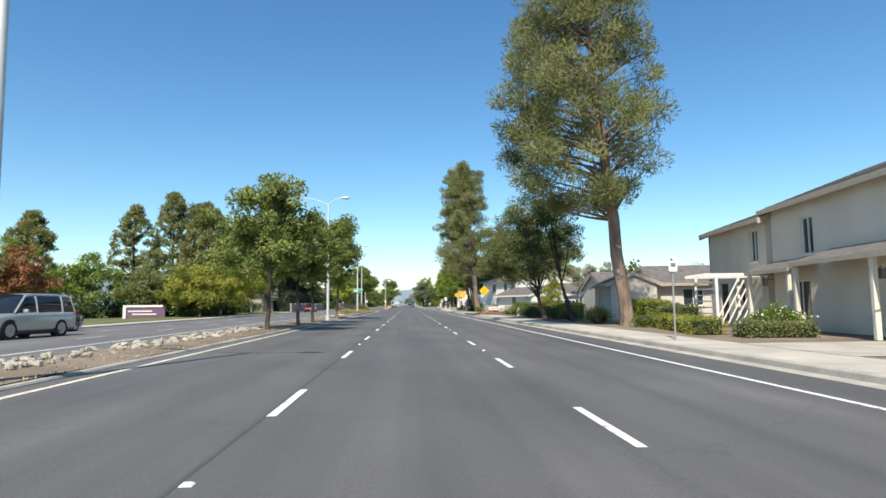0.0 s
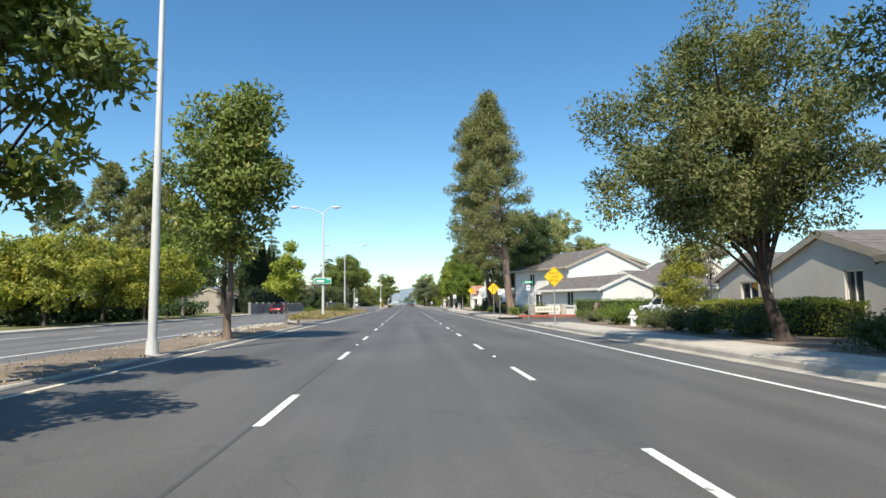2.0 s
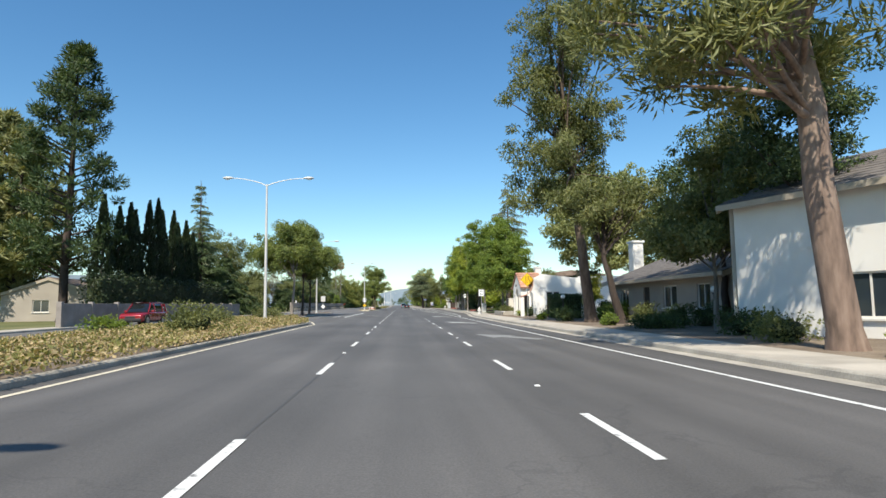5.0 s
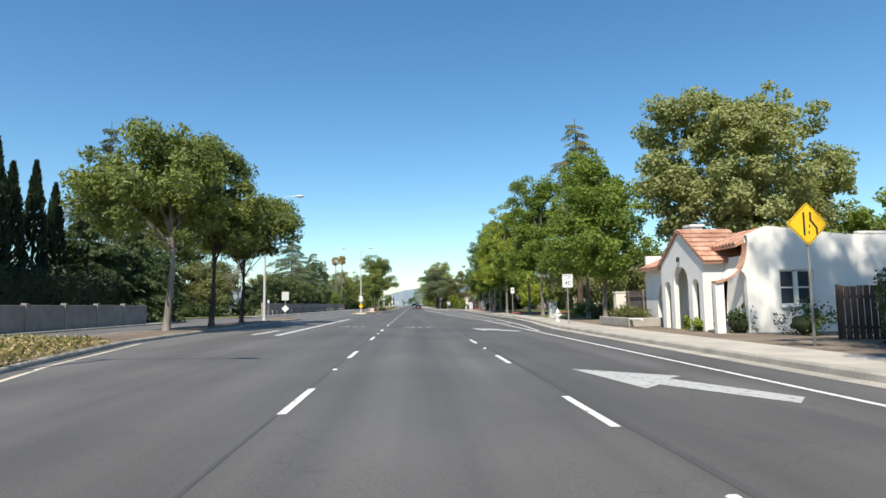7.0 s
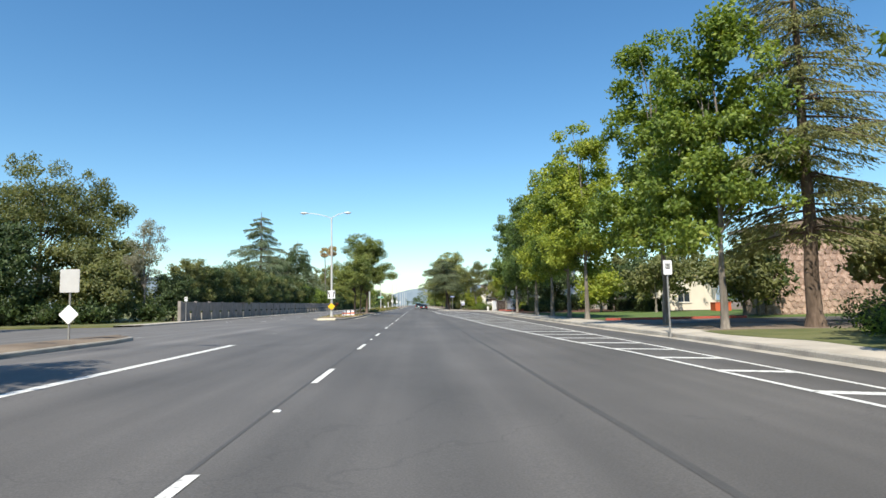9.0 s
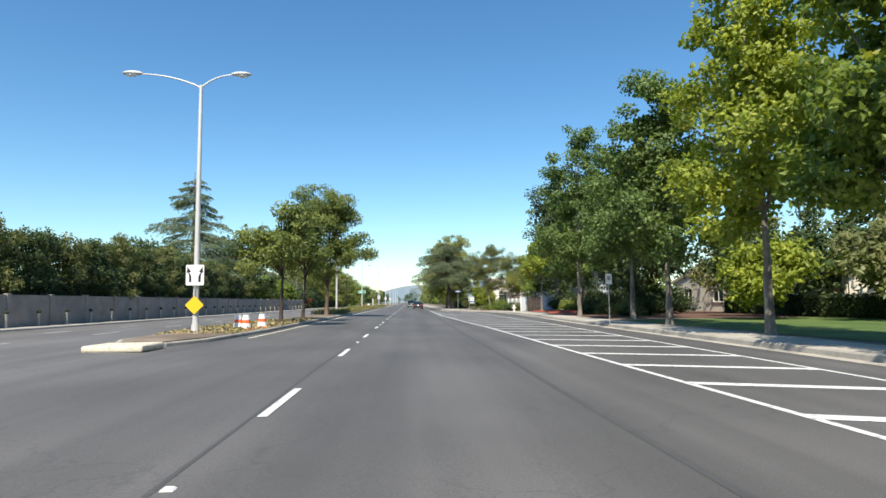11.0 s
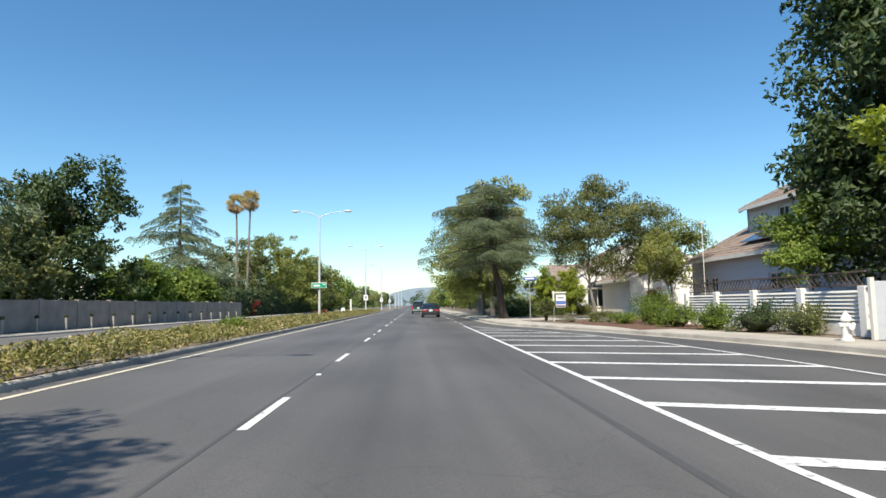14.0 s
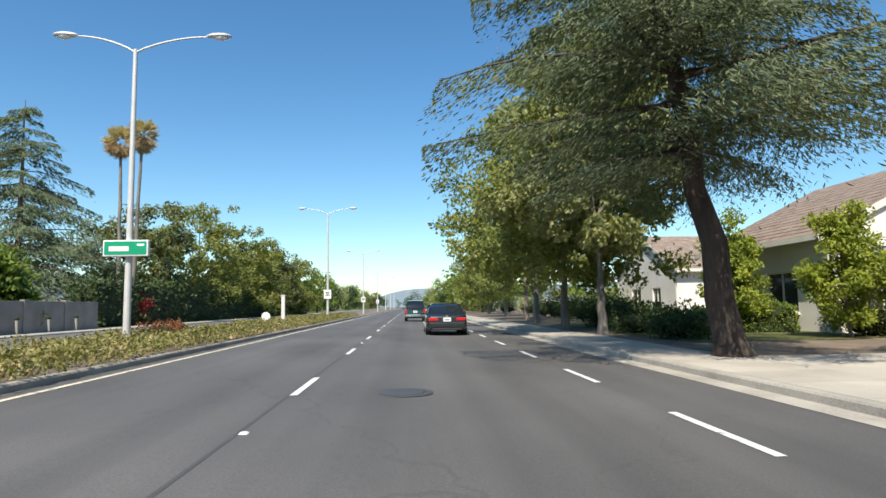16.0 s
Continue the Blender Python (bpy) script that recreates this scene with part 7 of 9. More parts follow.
house("bungalow", 19.4, 57.4, -3, 8.0, 7.0, 2.4, 3.5, "x", STUCCO_GREY, SHINGLE, "low cream bungalow with a deep gable", (("l", 2.6, 0.6, 1.8, 1.5, W), ("f", 2.2, 0.9, 1.4, 1.2, W)), 0.6, vents=1, group="bungalows")
house("garage_house", 17.9, 79.9, 22, 5.6, 9.0, 2.35, 3.35, "y", STUCCO_WHITE, SHINGLE, "low white gabled house front above a hedge", (("l", 4.0, 0.8, 1.0, 1.3, W),), 0.55, TRIM, vents=1)
house("garage_house", 23.4, 82.2, 22, 9.0, 8.0, 2.45, 3.9, "x", STUCCO_WARM, SHINGLE, "low beige house wing with wide shingle roof", (("f", 1.6, 0.9, 1.6, 1.2, W), ("f", 5.0, 0.9, 1.6, 1.2, W)), 0.6, TRIM, vents=2)
house("town_house", 17.4, 88.6, 22, 9.6, 10.0, 4.7, 6.5, "y", STUCCO_WHITE, SHINGLE, "two-storey white town house with a blank sunlit gable", (("l", 3.0, 2.9, 1.0, 1.3, W), ("l", 6.4, 2.9, 1.0, 1.3, W), ("l", 4.0, 0.6, 1.4, 1.4, W)), 0.5, vents=1, group="town houses")
house("town_house", 33.5, 97.0, 22, 7.0, 8.0, 4.2, 5.9, "y", STUCCO_WARM, SHINGLE, "pale yellow gabled house behind parked cars", (("f", 3.0, 3.2, 0.8, 0.9, W),), 0.45, TRIM, group="town houses")
house("town_house", 18.4, 94.0, 2, 9.0, 9.6, 5.3, 7.0, "y", STUCCO, SHINGLE, "two-storey beige house in tree shade", (("l", 2.0, 3.0, 1.0, 1.3, W), ("l", 5.6, 0.9, 1.4, 1.3, W), ("l", 7.6, 0.0, 1.0, 2.1, DR), ("f", 3.0, 3.0, 1.4, 1.2, W)), 0.6, vents=1, group="town houses")
house("bungalow", 17.2, 103.9, 0, 9.0, 17.0, 2.7, 4.4, "y", STUCCO_TAUPE_SHADED, SHINGLE, "long low taupe house with shingle roof, walls darkened for shade", (("l", 2.0, 0.8, 1.4, 1.3, W), ("l", 6.0, 0.0, 1.0, 2.1, DR), ("l", 9.0, 0.8, 1.8, 1.3, W), ("l", 13.2, 0.8, 1.4, 1.3, W)), 0.7, vents=2, group="bungalows")
ch = thing("chimney_stack", Matrix.Translation((19.6, 121.9, WALK_Z)), "white stucco chimney stack against a grey house", "chimney")
part("shaft", box(0, 0, 2.85, 0.8, 1.0, 5.7, 0.04), STUCCO_WHITE, ch)
part("cap", box(0, 0, 5.78, 1.0, 1.2, 0.16, 0.02), STUCCO_WHITE, ch)

# the spanish house: white stucco, clay tiles and arches


def arch_front(points, holes, axis, a, b):
    """A wall outline with arched openings cut up from its foot."""
    out = [points[0]]
    for u, w, h in holes:
        r = w / 2
        out.append((u, 0.0))
        out += [(u + r - r * math.cos(math.pi * k / 12), h - r + r * math.sin(math.pi * k / 12)) for k in range(13)]
        out.append((u + w, 0.0))
    return prism(out + list(points[1:]), axis, a, b)


sp = thing("spanish_house", Matrix.Translation((13.4, 130.3, WALK_Z)), "white spanish stucco house with red clay tile roof and arches", "house")
bm = bmesh.new()
wall_panel(bm, 0.0, 12.5, 3.45, [(1.1, 0.95, 0.6, 1.25), (1.74, 0.95, 0.6, 1.25), (7.2, 0.95, 0.6, 1.25)], lambda u, d, v: (u, d, v), 0.2)
south = part("wall", bm, STUCCO_WHITE, sp)
for u0 in (1.1, 1.74, 7.2):
    win = part("window", box(u0 + 0.3, 0.12, 1.575, 0.6, 0.02, 1.25), WINDOW, sp)
    for cu, cz, sw, sh in ((u0 + 0.03, 1.575, 0.06, 1.25), (u0 + 0.57, 1.575, 0.06, 1.25), (u0 + 0.3, 0.98, 0.6, 0.06), (u0 + 0.3, 2.17, 0.6, 0.06), (u0 + 0.3, 1.575, 0.6, 0.05)):
        part("window_frame", box(cu, 0.09, cz, sw, 0.06, sh), TRIM, win)
    part("window_sill", box(u0 + 0.3, -0.03, 0.9, 0.63, 0.14, 0.07, 0.01), STUCCO_WHITE, win)
part("wall", box(6.25, 9.4, 1.72, 12.5, 0.2, 3.45), STUCCO_WHITE, sp)
part("wall", box(12.4, 4.75, 1.72, 0.2, 9.1, 3.45), STUCCO_WHITE, sp)
part("flat_roof", box(8.0, 4.75, 3.2, 8.6, 9.0, 0.12), SHINGLE, sp)
part("parapet", box(8.3, 0.1, 3.5, 8.4, 0.24, 0.12, 0.03), STUCCO_WHITE, sp)
bm = arch_front([(0.2, 0), (9.3, 0), (9.3, 2.75), (0.2, 2.75)], [(5.9, 2.2, 2.1)], "x", 0.0, 0.22)
part("wall", bm, STUCCO_WHITE, sp)
part("bay_window", box(0.3, 7.0, 1.05, 0.04, 2.1, 2.0), WINDOW, sp)
for k in range(3):
    part("mullion", box(0.24, 6.1 + 0.9 * k, 1.05, 0.07, 0.07, 2.05), TRIM, sp)
# main gable seen from the road's approach, and its tiled slopes
part("gable", prism([(0.0, 3.452), (3.6, 3.452), (0.75, 3.78)], "y", 0.0, 0.2), STUCCO_WHITE, sp)


def tiled_slope(parent, x0, x1, z0, z1, y0, y1, step=0.24):
    """Barrel tiles in rows down a slope that runs across x from (x0, z0) up to (x1, z1)."""
    ln = math.hypot(x1 - x0, z1 - z0)
    rf = part("roof", prism([(x0, z0 - 0.1), (x1, z1 - 0.1), (x1, z1), (x0, z0)] if x1 > x0 else [(x1, z1 - 0.1), (x0, z0 - 0.1), (x0, z0), (x1, z1)], "y", y0, y1), CLAY, parent)
    ang = math.atan2(z1 - z0, x1 - x0)
    n = int(ln / 0.42)
    tilebm = bmesh.new()
    m = 6
    ring = []
    for e, rr in ((0, 0.11), (0.45, 0.09)):
        ring.append([tilebm.verts.new((e, rr * math.cos(math.pi * k / m), rr * math.sin(math.pi * k / m) * 0.8)) for k in range(m + 1)])
    for k in range(m):
        tilebm.faces.new((ring[0][k], ring[0][k + 1], ring[1][k + 1], ring[1][k]))
    tilebm.faces.new(ring[0])
    me = bpy.data.meshes.new("tile")
    tilebm.to_mesh(me)
    tilebm.free()
    me.materials.append(CLAY)
    y = y0 + 0.12
    while y < y1 - 0.08:
        for k in range(n):
            q = k / n
            o = new("tile", me)
            o.parent = rf
            o.matrix_basis = Matrix.Translation((x0 + (x1 - x0) * q, y, z0 + (z1 - z0) * q + 0.005)) @ Matrix.Rotation(-ang, 4, "Y")
        y += step


tiled_slope(sp, -0.35, 2.0, 2.75, 3.75, 5.6, 9.6)
tiled_slope(sp, 4.3, 2.0, 2.75, 3.75, 5.6, 9.6, 0.5)
tiled_slope(sp, -0.3, 0.85, 3.15, 3.72, 0.25, 2.6)
tiled_slope(sp, 3.0, 0.85, 3.3, 3.72, 0.25, 2.6, 0.3)
part("chimney", box(2.4, 9.0, 4.1, 0.6, 0.7, 1.5, 0.03), STUCCO_WHITE, sp)
part("chimney_cap", box(2.4, 9.0, 4.9, 0.75, 0.85, 0.12, 0.02), STUCCO_WHITE, sp)
# projecting porch with a steep gable and arches
part("porch_front", arch_front([(1.6, 0), (5.4, 0), (5.4, 2.7), (3.5, 3.95), (1.6, 2.7)], [(1.95, 0.55, 2.0), (2.85, 1.3, 2.55), (4.5, 0.55, 2.0)], "x", -0.9, -0.7), STUCCO_WHITE, sp)
part("porch_side", arch_front([(-0.7, 0), (0.0, 0), (0.0, 2.7), (-0.7, 2.7)], [], "y", 5.2, 5.4), STUCCO_WHITE, sp)
part("porch_side", arch_front([(-0.7, 0), (0.0, 0), (0.0, 2.7), (-0.7, 2.7)], [(-0.58, 0.46, 1.9)], "y", 1.6, 1.8), STUCCO_WHITE, sp)
for s in (-1, 1):
    part("porch_roof", prism([(3.5, 3.98), (3.5 + s * 2.15, 2.55), (3.5 + s * 2.15, 2.66), (3.5, 4.1)], "x", -0.98, 1.2), CLAY, sp)
    for k in range(7):
        q = (k + 0.5) / 7
        part("tile_course", prism([(3.5 + s * 2.15 * q, 4.12 - 1.44 * q), (3.5 + s * (2.15 * q + 0.2), 3.99 - 1.44 * q), (3.5 + s * (2.15 * q + 0.2), 4.03 - 1.44 * q), (3.5 + s * 2.15 * q, 4.17 - 1.44 * q)], "x", -0.99, 1.2), CLAY, sp)
part("front_door", box(-0.05, 3.5, 1.1, 0.06, 1.0, 2.2), BARK_DARK, sp)
curve = [(-1.25 + 1.2 * math.sin(math.pi / 2 * k / 8), 1.75 + 1.35 * (1 - math.cos(math.pi / 2 * k / 8))) for k in range(9)]
arch = [(-0.1 - 0.42 + 0.42 * math.cos(math.pi * k / 10), 1.85 + 0.42 * math.sin(math.pi * k / 10)) for k in range(11)]
part("wing_wall", prism([(-1.25, 0.0)] + curve + [(-0.002, 3.1), (-0.002, 0.0), (-0.1, 0.0)] + arch + [(-0.94, 0.0)], "y", 0.0, 0.2), STUCCO_WHITE, sp)
part("wing_coping", prism([(u, w + 0.004) for u, w in curve] + [(u, w + 0.09) for u, w in curve[::-1]], "y", -0.06, 0.26), CLAY, sp)
part("lamp_arm", box(-0.98, 3.5, 2.85, 0.1, 0.12, 0.2, 0.02), PLASTIC_BLACK, sp)
planter = thing("planter_wall", Matrix.Translation((11.6, 137.2, WALK_Z)), "low rough stone planter wall with dry plants", "planter")
part("front", box(0, 2.2, 0.2, 0.22, 4.4, 0.42, 0.03), KERB, planter)
part("side", box(0.9, 0.0, 0.2, 1.8, 0.22, 0.42, 0.03), KERB, planter)
part("rail", box(-0.05, -0.4, 0.36, 0.1, 2.2, 0.1, 0.03), STUCCO_WHITE, planter)
part("soil", box(0.95, 2.2, 0.16, 1.7, 4.2, 0.3), MULCH, planter)
bush("planter_grass", 12.4, 139.4, WALK_Z + 0.3, 310, 0.8, 1.8, 0.8, LEAF_OLIVE, "straggly dry grass in a planter", 1600, 0.2, 0.12)


def board_fence(name, x0, y0, x1, y1, h, mat, label, w=0.14, gap=0.012, rails=True):
    """Upright boards on posts and two rails."""
    L = math.hypot(x1 - x0, y1 - y0)
    root = thing(name, Matrix.Translation((x0, y0, WALK_Z)) @ Matrix.Rotation(math.atan2(y1 - y0, x1 - x0), 4, "Z"), label, "fence")
    n = int(L / (w + gap))
    bm = box(0, 0, h / 2, w, 0.022, h, 0.004)
    me = bpy.data.meshes.new("board")
    bm.to_mesh(me)
    bm.free()
    me.materials.append(mat)
    rng = np.random.default_rng(int(L * 100))
    for k in range(n):
        o = new("board", me)
        o.parent = root
        o.matrix_basis = Matrix.Translation(((k + 0.5) * (w + gap), rng.uniform(-0.004, 0.004), rng.uniform(-0.02, 0.02)))
    for hh in (0.35, h - 0.3):
        part("rail", box(L / 2, 0.04, hh, L, 0.04, 0.09), mat, root)
    for k in range(int(L / 2.4) + 1):
        part("post", box(min(L, k * 2.4), 0.07, h / 2 + 0.03, 0.1, 0.1, h + 0.06, 0.01), mat, root)
    return root


board_fence("board_fence", 13.6, 126.2, 15.6, 124.6, 1.5, BARK_DARK, "dark stained board fence beside a clipped hedge")
board_fence("board_fence", 14.2, 139.8, 14.3, 145.4, 1.75, WOOD, "weathered grey board fence beside the white house")
gate = thing("gate_post", Matrix.Translation((14.2, 146.0, WALK_Z)), "cream stucco gate post at a fence end", "gate post")
part("shaft", box(0, 0, 0.85, 0.7, 0.5, 1.7, 0.03), STUCCO_WARM, gate)
part("cap", box(0, 0, 1.73, 0.78, 0.58, 0.08, 0.02), STUCCO_WARM, gate)
# dark bark colour on the boards stands for the tree shade on them
board_fence("board_fence", 14.9, 243.2, 16.4, 242.2, 1.6, BARK_DARK, "weathered board fence coloured dark for tree shade")
house("stone_building", 26.4, 185.4, 0, 12.0, 2.8, 6.1, 6.1, "y", BRICK, SHINGLE_BROWN, "stone-clad apartment wing beyond the lawn", (), 0.6, category="apartment building", z=WALK_Z)
wing = thing("apartment_roof", Matrix.Translation((26.4, 185.4, WALK_Z)), "brown tile roof with deep eaves on the stone-clad wing", "roof")
part("roof", prism([(-0.7, 6.1), (12.6, 6.1), (12.6, 6.3), (6.0, 7.1), (-0.7, 6.3)], "y", -0.6, 3.4), SHINGLE_BROWN, wing)
part("fascia", box(-0.72, 1.4, 6.2, 0.04, 4.0, 0.24), TRIM_TAN, wing)
face = thing("stone_facing", Matrix.Translation((26.4, 185.4, WALK_Z)), "uneven pinkish fieldstones set in a wall face", "stones")
rng = np.random.default_rng(77)
fm = []
for k in range(5):
    bm = prism([(math.cos(a) * 0.5 * rng.uniform(0.75, 1.05), math.sin(a) * 0.5 * rng.uniform(0.75, 1.05)) for a in np.linspace(0, 2 * math.pi, 7)[:-1]], "y", -0.04, 0.0)
    me = bpy.data.meshes.new("stone")
    bmesh.ops.recalc_face_normals(bm, faces=bm.faces)
    bm.to_mesh(me)
    bm.free()
    me.materials.append(FIELDSTONE)
    fm.append(me)
for r in range(14):
    for q in range(18):
        o = new("stone", fm[(r * 7 + q * 3) % 5])
        o.parent = face
        o.matrix_basis = Matrix.Translation((0.3 + 0.5 * q + 0.25 * (r % 2) + rng.uniform(-0.07, 0.07), -0.002, 0.25 + 0.42 * r + rng.uniform(-0.05, 0.05))) @ Matrix.Rotation(rng.uniform(0, 6), 4, "Y") @ Matrix.Diagonal((rng.uniform(0.42, 0.56), 1, rng.uniform(0.38, 0.5), 1))
house("apartment_block", 42.0, 172.0, 0, 12.0, 18.0, 5.4, 6.9, "y", STUCCO_WHITE, SHINGLE_BROWN, "pale apartment block behind street trees", tuple(("l", 1.5 + 3.4 * k, zz, 1.8, 1.4, W) for k in range(5) for zz in (0.9, 3.5)), 0.7, category="apartment building")
house("apartment_block", 30.0, 225.0, 0, 11.0, 14.0, 3.0, 4.6, "x", STUCCO_WARM, SHINGLE_BROWN, "low beige court building in tree shade", (("l", 2.0, 0.9, 1.8, 1.3, W), ("l", 8.0, 0.9, 1.8, 1.3, W)), 0.8, category="apartment building")
house("cottage", 29.0, 212.0, 10, 8.0, 9.0, 3.0, 4.4, "y", STUCCO_WARM, SHINGLE, "beige cottage beyond the park lawn", (("l", 3.0, 0.9, 1.6, 1.2, W), ("f", 3.0, 0.9, 1.6, 1.2, W)), 0.5)
box_r = thing("equipment_box", Matrix.Translation((32.6, 204.0, WALK_Z)) @ Matrix.Diagonal((0.75, 0.75, 0.6, 1)), "orange-red metal box on the park lawn", "box")
part("body", box(0, 0, 0.7, 2.2, 1.4, 1.4, 0.03), ORANGE_RED, box_r)
part("lid", box(0, 0, 1.44, 2.3, 1.5, 0.08, 0.02), ORANGE_RED, box_r)

# blue-grey house with a broad tiled roof and solar panels
fh = house("siding_house", 19.9, 249.5, 0, 10.5, 16.8, 3.75, 6.4, "y", SIDING, SHINGLE_BROWN, "blue-grey sided house with a broad tan tile roof", (("l", 1.2, 1.6, 0.9, 0.9, W), ("l", 2.4, 1.6, 0.9, 0.9, W), ("l", 8.6, 1.6, 1.1, 0.9, W)), 0.5, TRIM)
house("siding_house", 22.6, 250.5, 0, 7.5, 13.6, 6.9, 8.7, "y", SIDING, SHINGLE_BROWN, "upper storey of a blue-grey sided house", (("l", 3.2, 5.6, 1.0, 0.8, W), ("l", 8.0, 5.6, 1.0, 0.8, W)), 0.45, TRIM)


def solar(x, y, z, n, tilt, label):
    root = thing("solar_panel", pose(x, y, z, 0, -tilt, 0), label, "solar panel", "solar panels")
    for k in range(n):
        pn = part("panel", box(0.85, k * 1.02, 0.1, 1.7, 1.0, 0.04), SOLAR, root)
        part("frame", box(0.85, k * 1.02 - 0.5, 0.105, 1.7, 0.025, 0.05), SIGN_POST, pn)
    part("rail", box(0.4, (n - 1) * 0.51, 0.03, 0.05, n * 1.02, 0.1), SIGN_POST, root)
    part("rail", box(1.3, (n - 1) * 0.51, 0.03, 0.05, n * 1.02, 0.1), SIGN_POST, root)


solar(20.4, 252.5, 4.33, 9, 26.5, "black solar panels on a tan tile roof")
solar(22.9, 252.0, 7.32, 9, 25.5, "black solar panels on the upper roof")
pole = thing("vent_mast", Matrix.Translation((18.9, 262.6, WALK_Z)), "white vent mast with a tee top beside a house", "mast")
part("mast", cyl(0, 0, 0, 0.022, 0.022, 5.9, 10), TRIM, pole)
part("tee", cyl(-0.18, 0, 5.78, 0.035, 0.035, 0.36, 10, "x"), TRIM, pole)
# white louvred garden wall with brown lattice
lw = thing("louvre_fence", Matrix.Translation((14.9, 244.6, WALK_Z)), "white garden wall with louvre panels and a brown lattice top", "fence")
for k in range(5):
    part("pier", box(0, k * 2.9, 0.75, 0.28, 0.3, 1.5, 0.02), STUCCO_WHITE, lw)
    if k < 4:
        pn = part("panel", box(0.05, k * 2.9 + 1.45, 0.2, 0.12, 2.6, 0.4, 0.01), STUCCO_WHITE, lw)
        for j in range(8):
            part("slat", box(0.02, k * 2.9 + 1.45, 0.48 + j * 0.12, 0.09, 2.6, 0.075, 0, None, Matrix.Rotation(0.5, 4, "Y")), TRIM, pn)
        lt = part("lattice", box(0.05, k * 2.9 + 1.45, 1.53, 0.06, 2.62, 0.05), BARK, lw)
        for j in range(11):
            for s in (-1, 1):
                part("lath", box(0.05 + s * 0.012, k * 2.9 + 0.3 + j * 0.235, 1.72, 0.012, 0.03, 0.5, 0, None, Matrix.Rotation(s * 0.75, 4, "X")), BARK, lt)
        part("top_rail", box(0.05, k * 2.9 + 1.45, 1.93, 0.08, 2.9, 0.05), BARK, lw)
end = thing("fence_panel", Matrix.Translation((14.5, 243.4, WALK_Z)), "pale blue-grey fence panel by a hydrant", "fence")
part("panel", box(-0.1, 0, 0.8, 0.5, 0.06, 1.6, 0.01), SIDING, end)
part("post", box(-0.35, 0, 0.85, 0.12, 0.12, 1.7, 0.01), TRIM, end)

house("garage_house", 18.6, 274.2, 0, 8.0, 7.2, 3.0, 4.9, "y", STUCCO_WHITE, SHINGLE_BROWN, "cream stucco house with a sunlit garage door", (("f", 0.9, 0.0, 3.0, 2.15, GD), ("f", 5.2, 0.9, 1.4, 1.2, W)), 0.5, TRIM)
wh = house("white_house", 16.5, 282.0, 0, 12.0, 9.0, 3.6, 6.6, "y", STUCCO_WHITE, SHINGLE_BROWN, "white stucco house with a brown tile gable roof", (("l", 5.0, 0.7, 2.0, 1.6, W), ("f", 0.9, 0.7, 1.9, 1.65, W), ("f", 6.6, 0.7, 1.5, 1.6, W)), 0.5, TRIM)
part("arch_trim", prism([(1.85 - 1.1 * math.cos(math.pi * k / 12), 2.4 + 0.75 * math.sin(math.pi * k / 12)) for k in range(13)], "y", -0.03, 0.0), TRIM, wh)
part("arch_pane", prism([(1.85 - 0.95 * math.cos(math.pi * k / 12), 2.45 + 0.6 * math.sin(math.pi * k / 12)) for k in range(13)], "y", -0.045, -0.03), WINDOW, wh)
house("white_house", 19.0, 300.0, 0, 10.0, 11.0, 3.4, 5.9, "x", STUCCO_WHITE, SHINGLE_BROWN, "white stucco house behind roadside trees", (("l", 3.0, 0.8, 1.8, 1.4, W), ("l", 7.0, 0.8, 1.4, 1.4, W)), 0.5, TRIM)
board_fence("board_fence", 15.4, 312.0, 15.6, 330.0, 1.7, STUCCO_WHITE, "white board fence behind roadside trees", 0.3)

# far side: block wall with piers, low grey wall, distant houses
bw = thing("block_wall", Matrix.Translation((-21.4, 203.5, LEFT_Z)) @ Matrix.Rotation(-math.atan2(0.9, 101.5), 4, "Z"), "long grey block wall with piers along the far pavement", "wall")
for k in range(25):
    part("wall_panel", box(0, 2.0 + 4.1 * k, 0.9, 0.18, 3.8, 1.8, 0.0), BLOCK, bw)
    part("coping", box(0, 2.0 + 4.1 * k, 1.83, 0.24, 3.8, 0.07, 0.015), BLOCK, bw)
    part("pier", box(0.02, 4.1 * k - 0.05, 0.97, 0.3, 0.36, 1.95, 0.02), BLOCK, bw)
    for c in range(8):
        part("course", box(0.093, 2.0 + 4.1 * k, 0.12 + 0.21 * c, 0.012, 3.78, 0.185), BLOCK, bw)
for k in range(34):
    px = -20.9 + 0.9 * (k * 2.95) / 101.5
    st = thing("whitewashed_stem", Matrix.Translation((px, 205 + 2.95 * k, LEFT_Z)), "short whitewashed vine stem before the block wall", "vine", "vine stems")
    if k == 0:
        stem_me = tubes_mesh("stem", [(np.array([(0, 0, -0.05), (0.02, 0, 0.35), (0, 0, 0.8)]), np.array([0.09, 0.07, 0.09]))], KERB, 8)
        v, f = blob(np.random.default_rng(3), 0.13, 0.13, 0.12, 0.86, 6)
        knob_me = mesh_of("knob", v, f, CORE, True)
    part("stem", stem_me, None, st)
    part("knob", knob_me, None, st)
lw2 = thing("low_wall", Matrix.Translation((-21.0, 118.0, LEFT_Z)), "low grey rendered wall under a dark evergreen screen", "wall")
for k in range(11):
    part("wall_panel", box(0, 2.0 + 4 * k, 0.78, 0.2, 3.98, 1.56, 0.02), BLOCK, lw2)
    part("pier", box(0, 4 * k, 0.84, 0.34, 0.3, 1.68, 0.02), BLOCK, lw2)
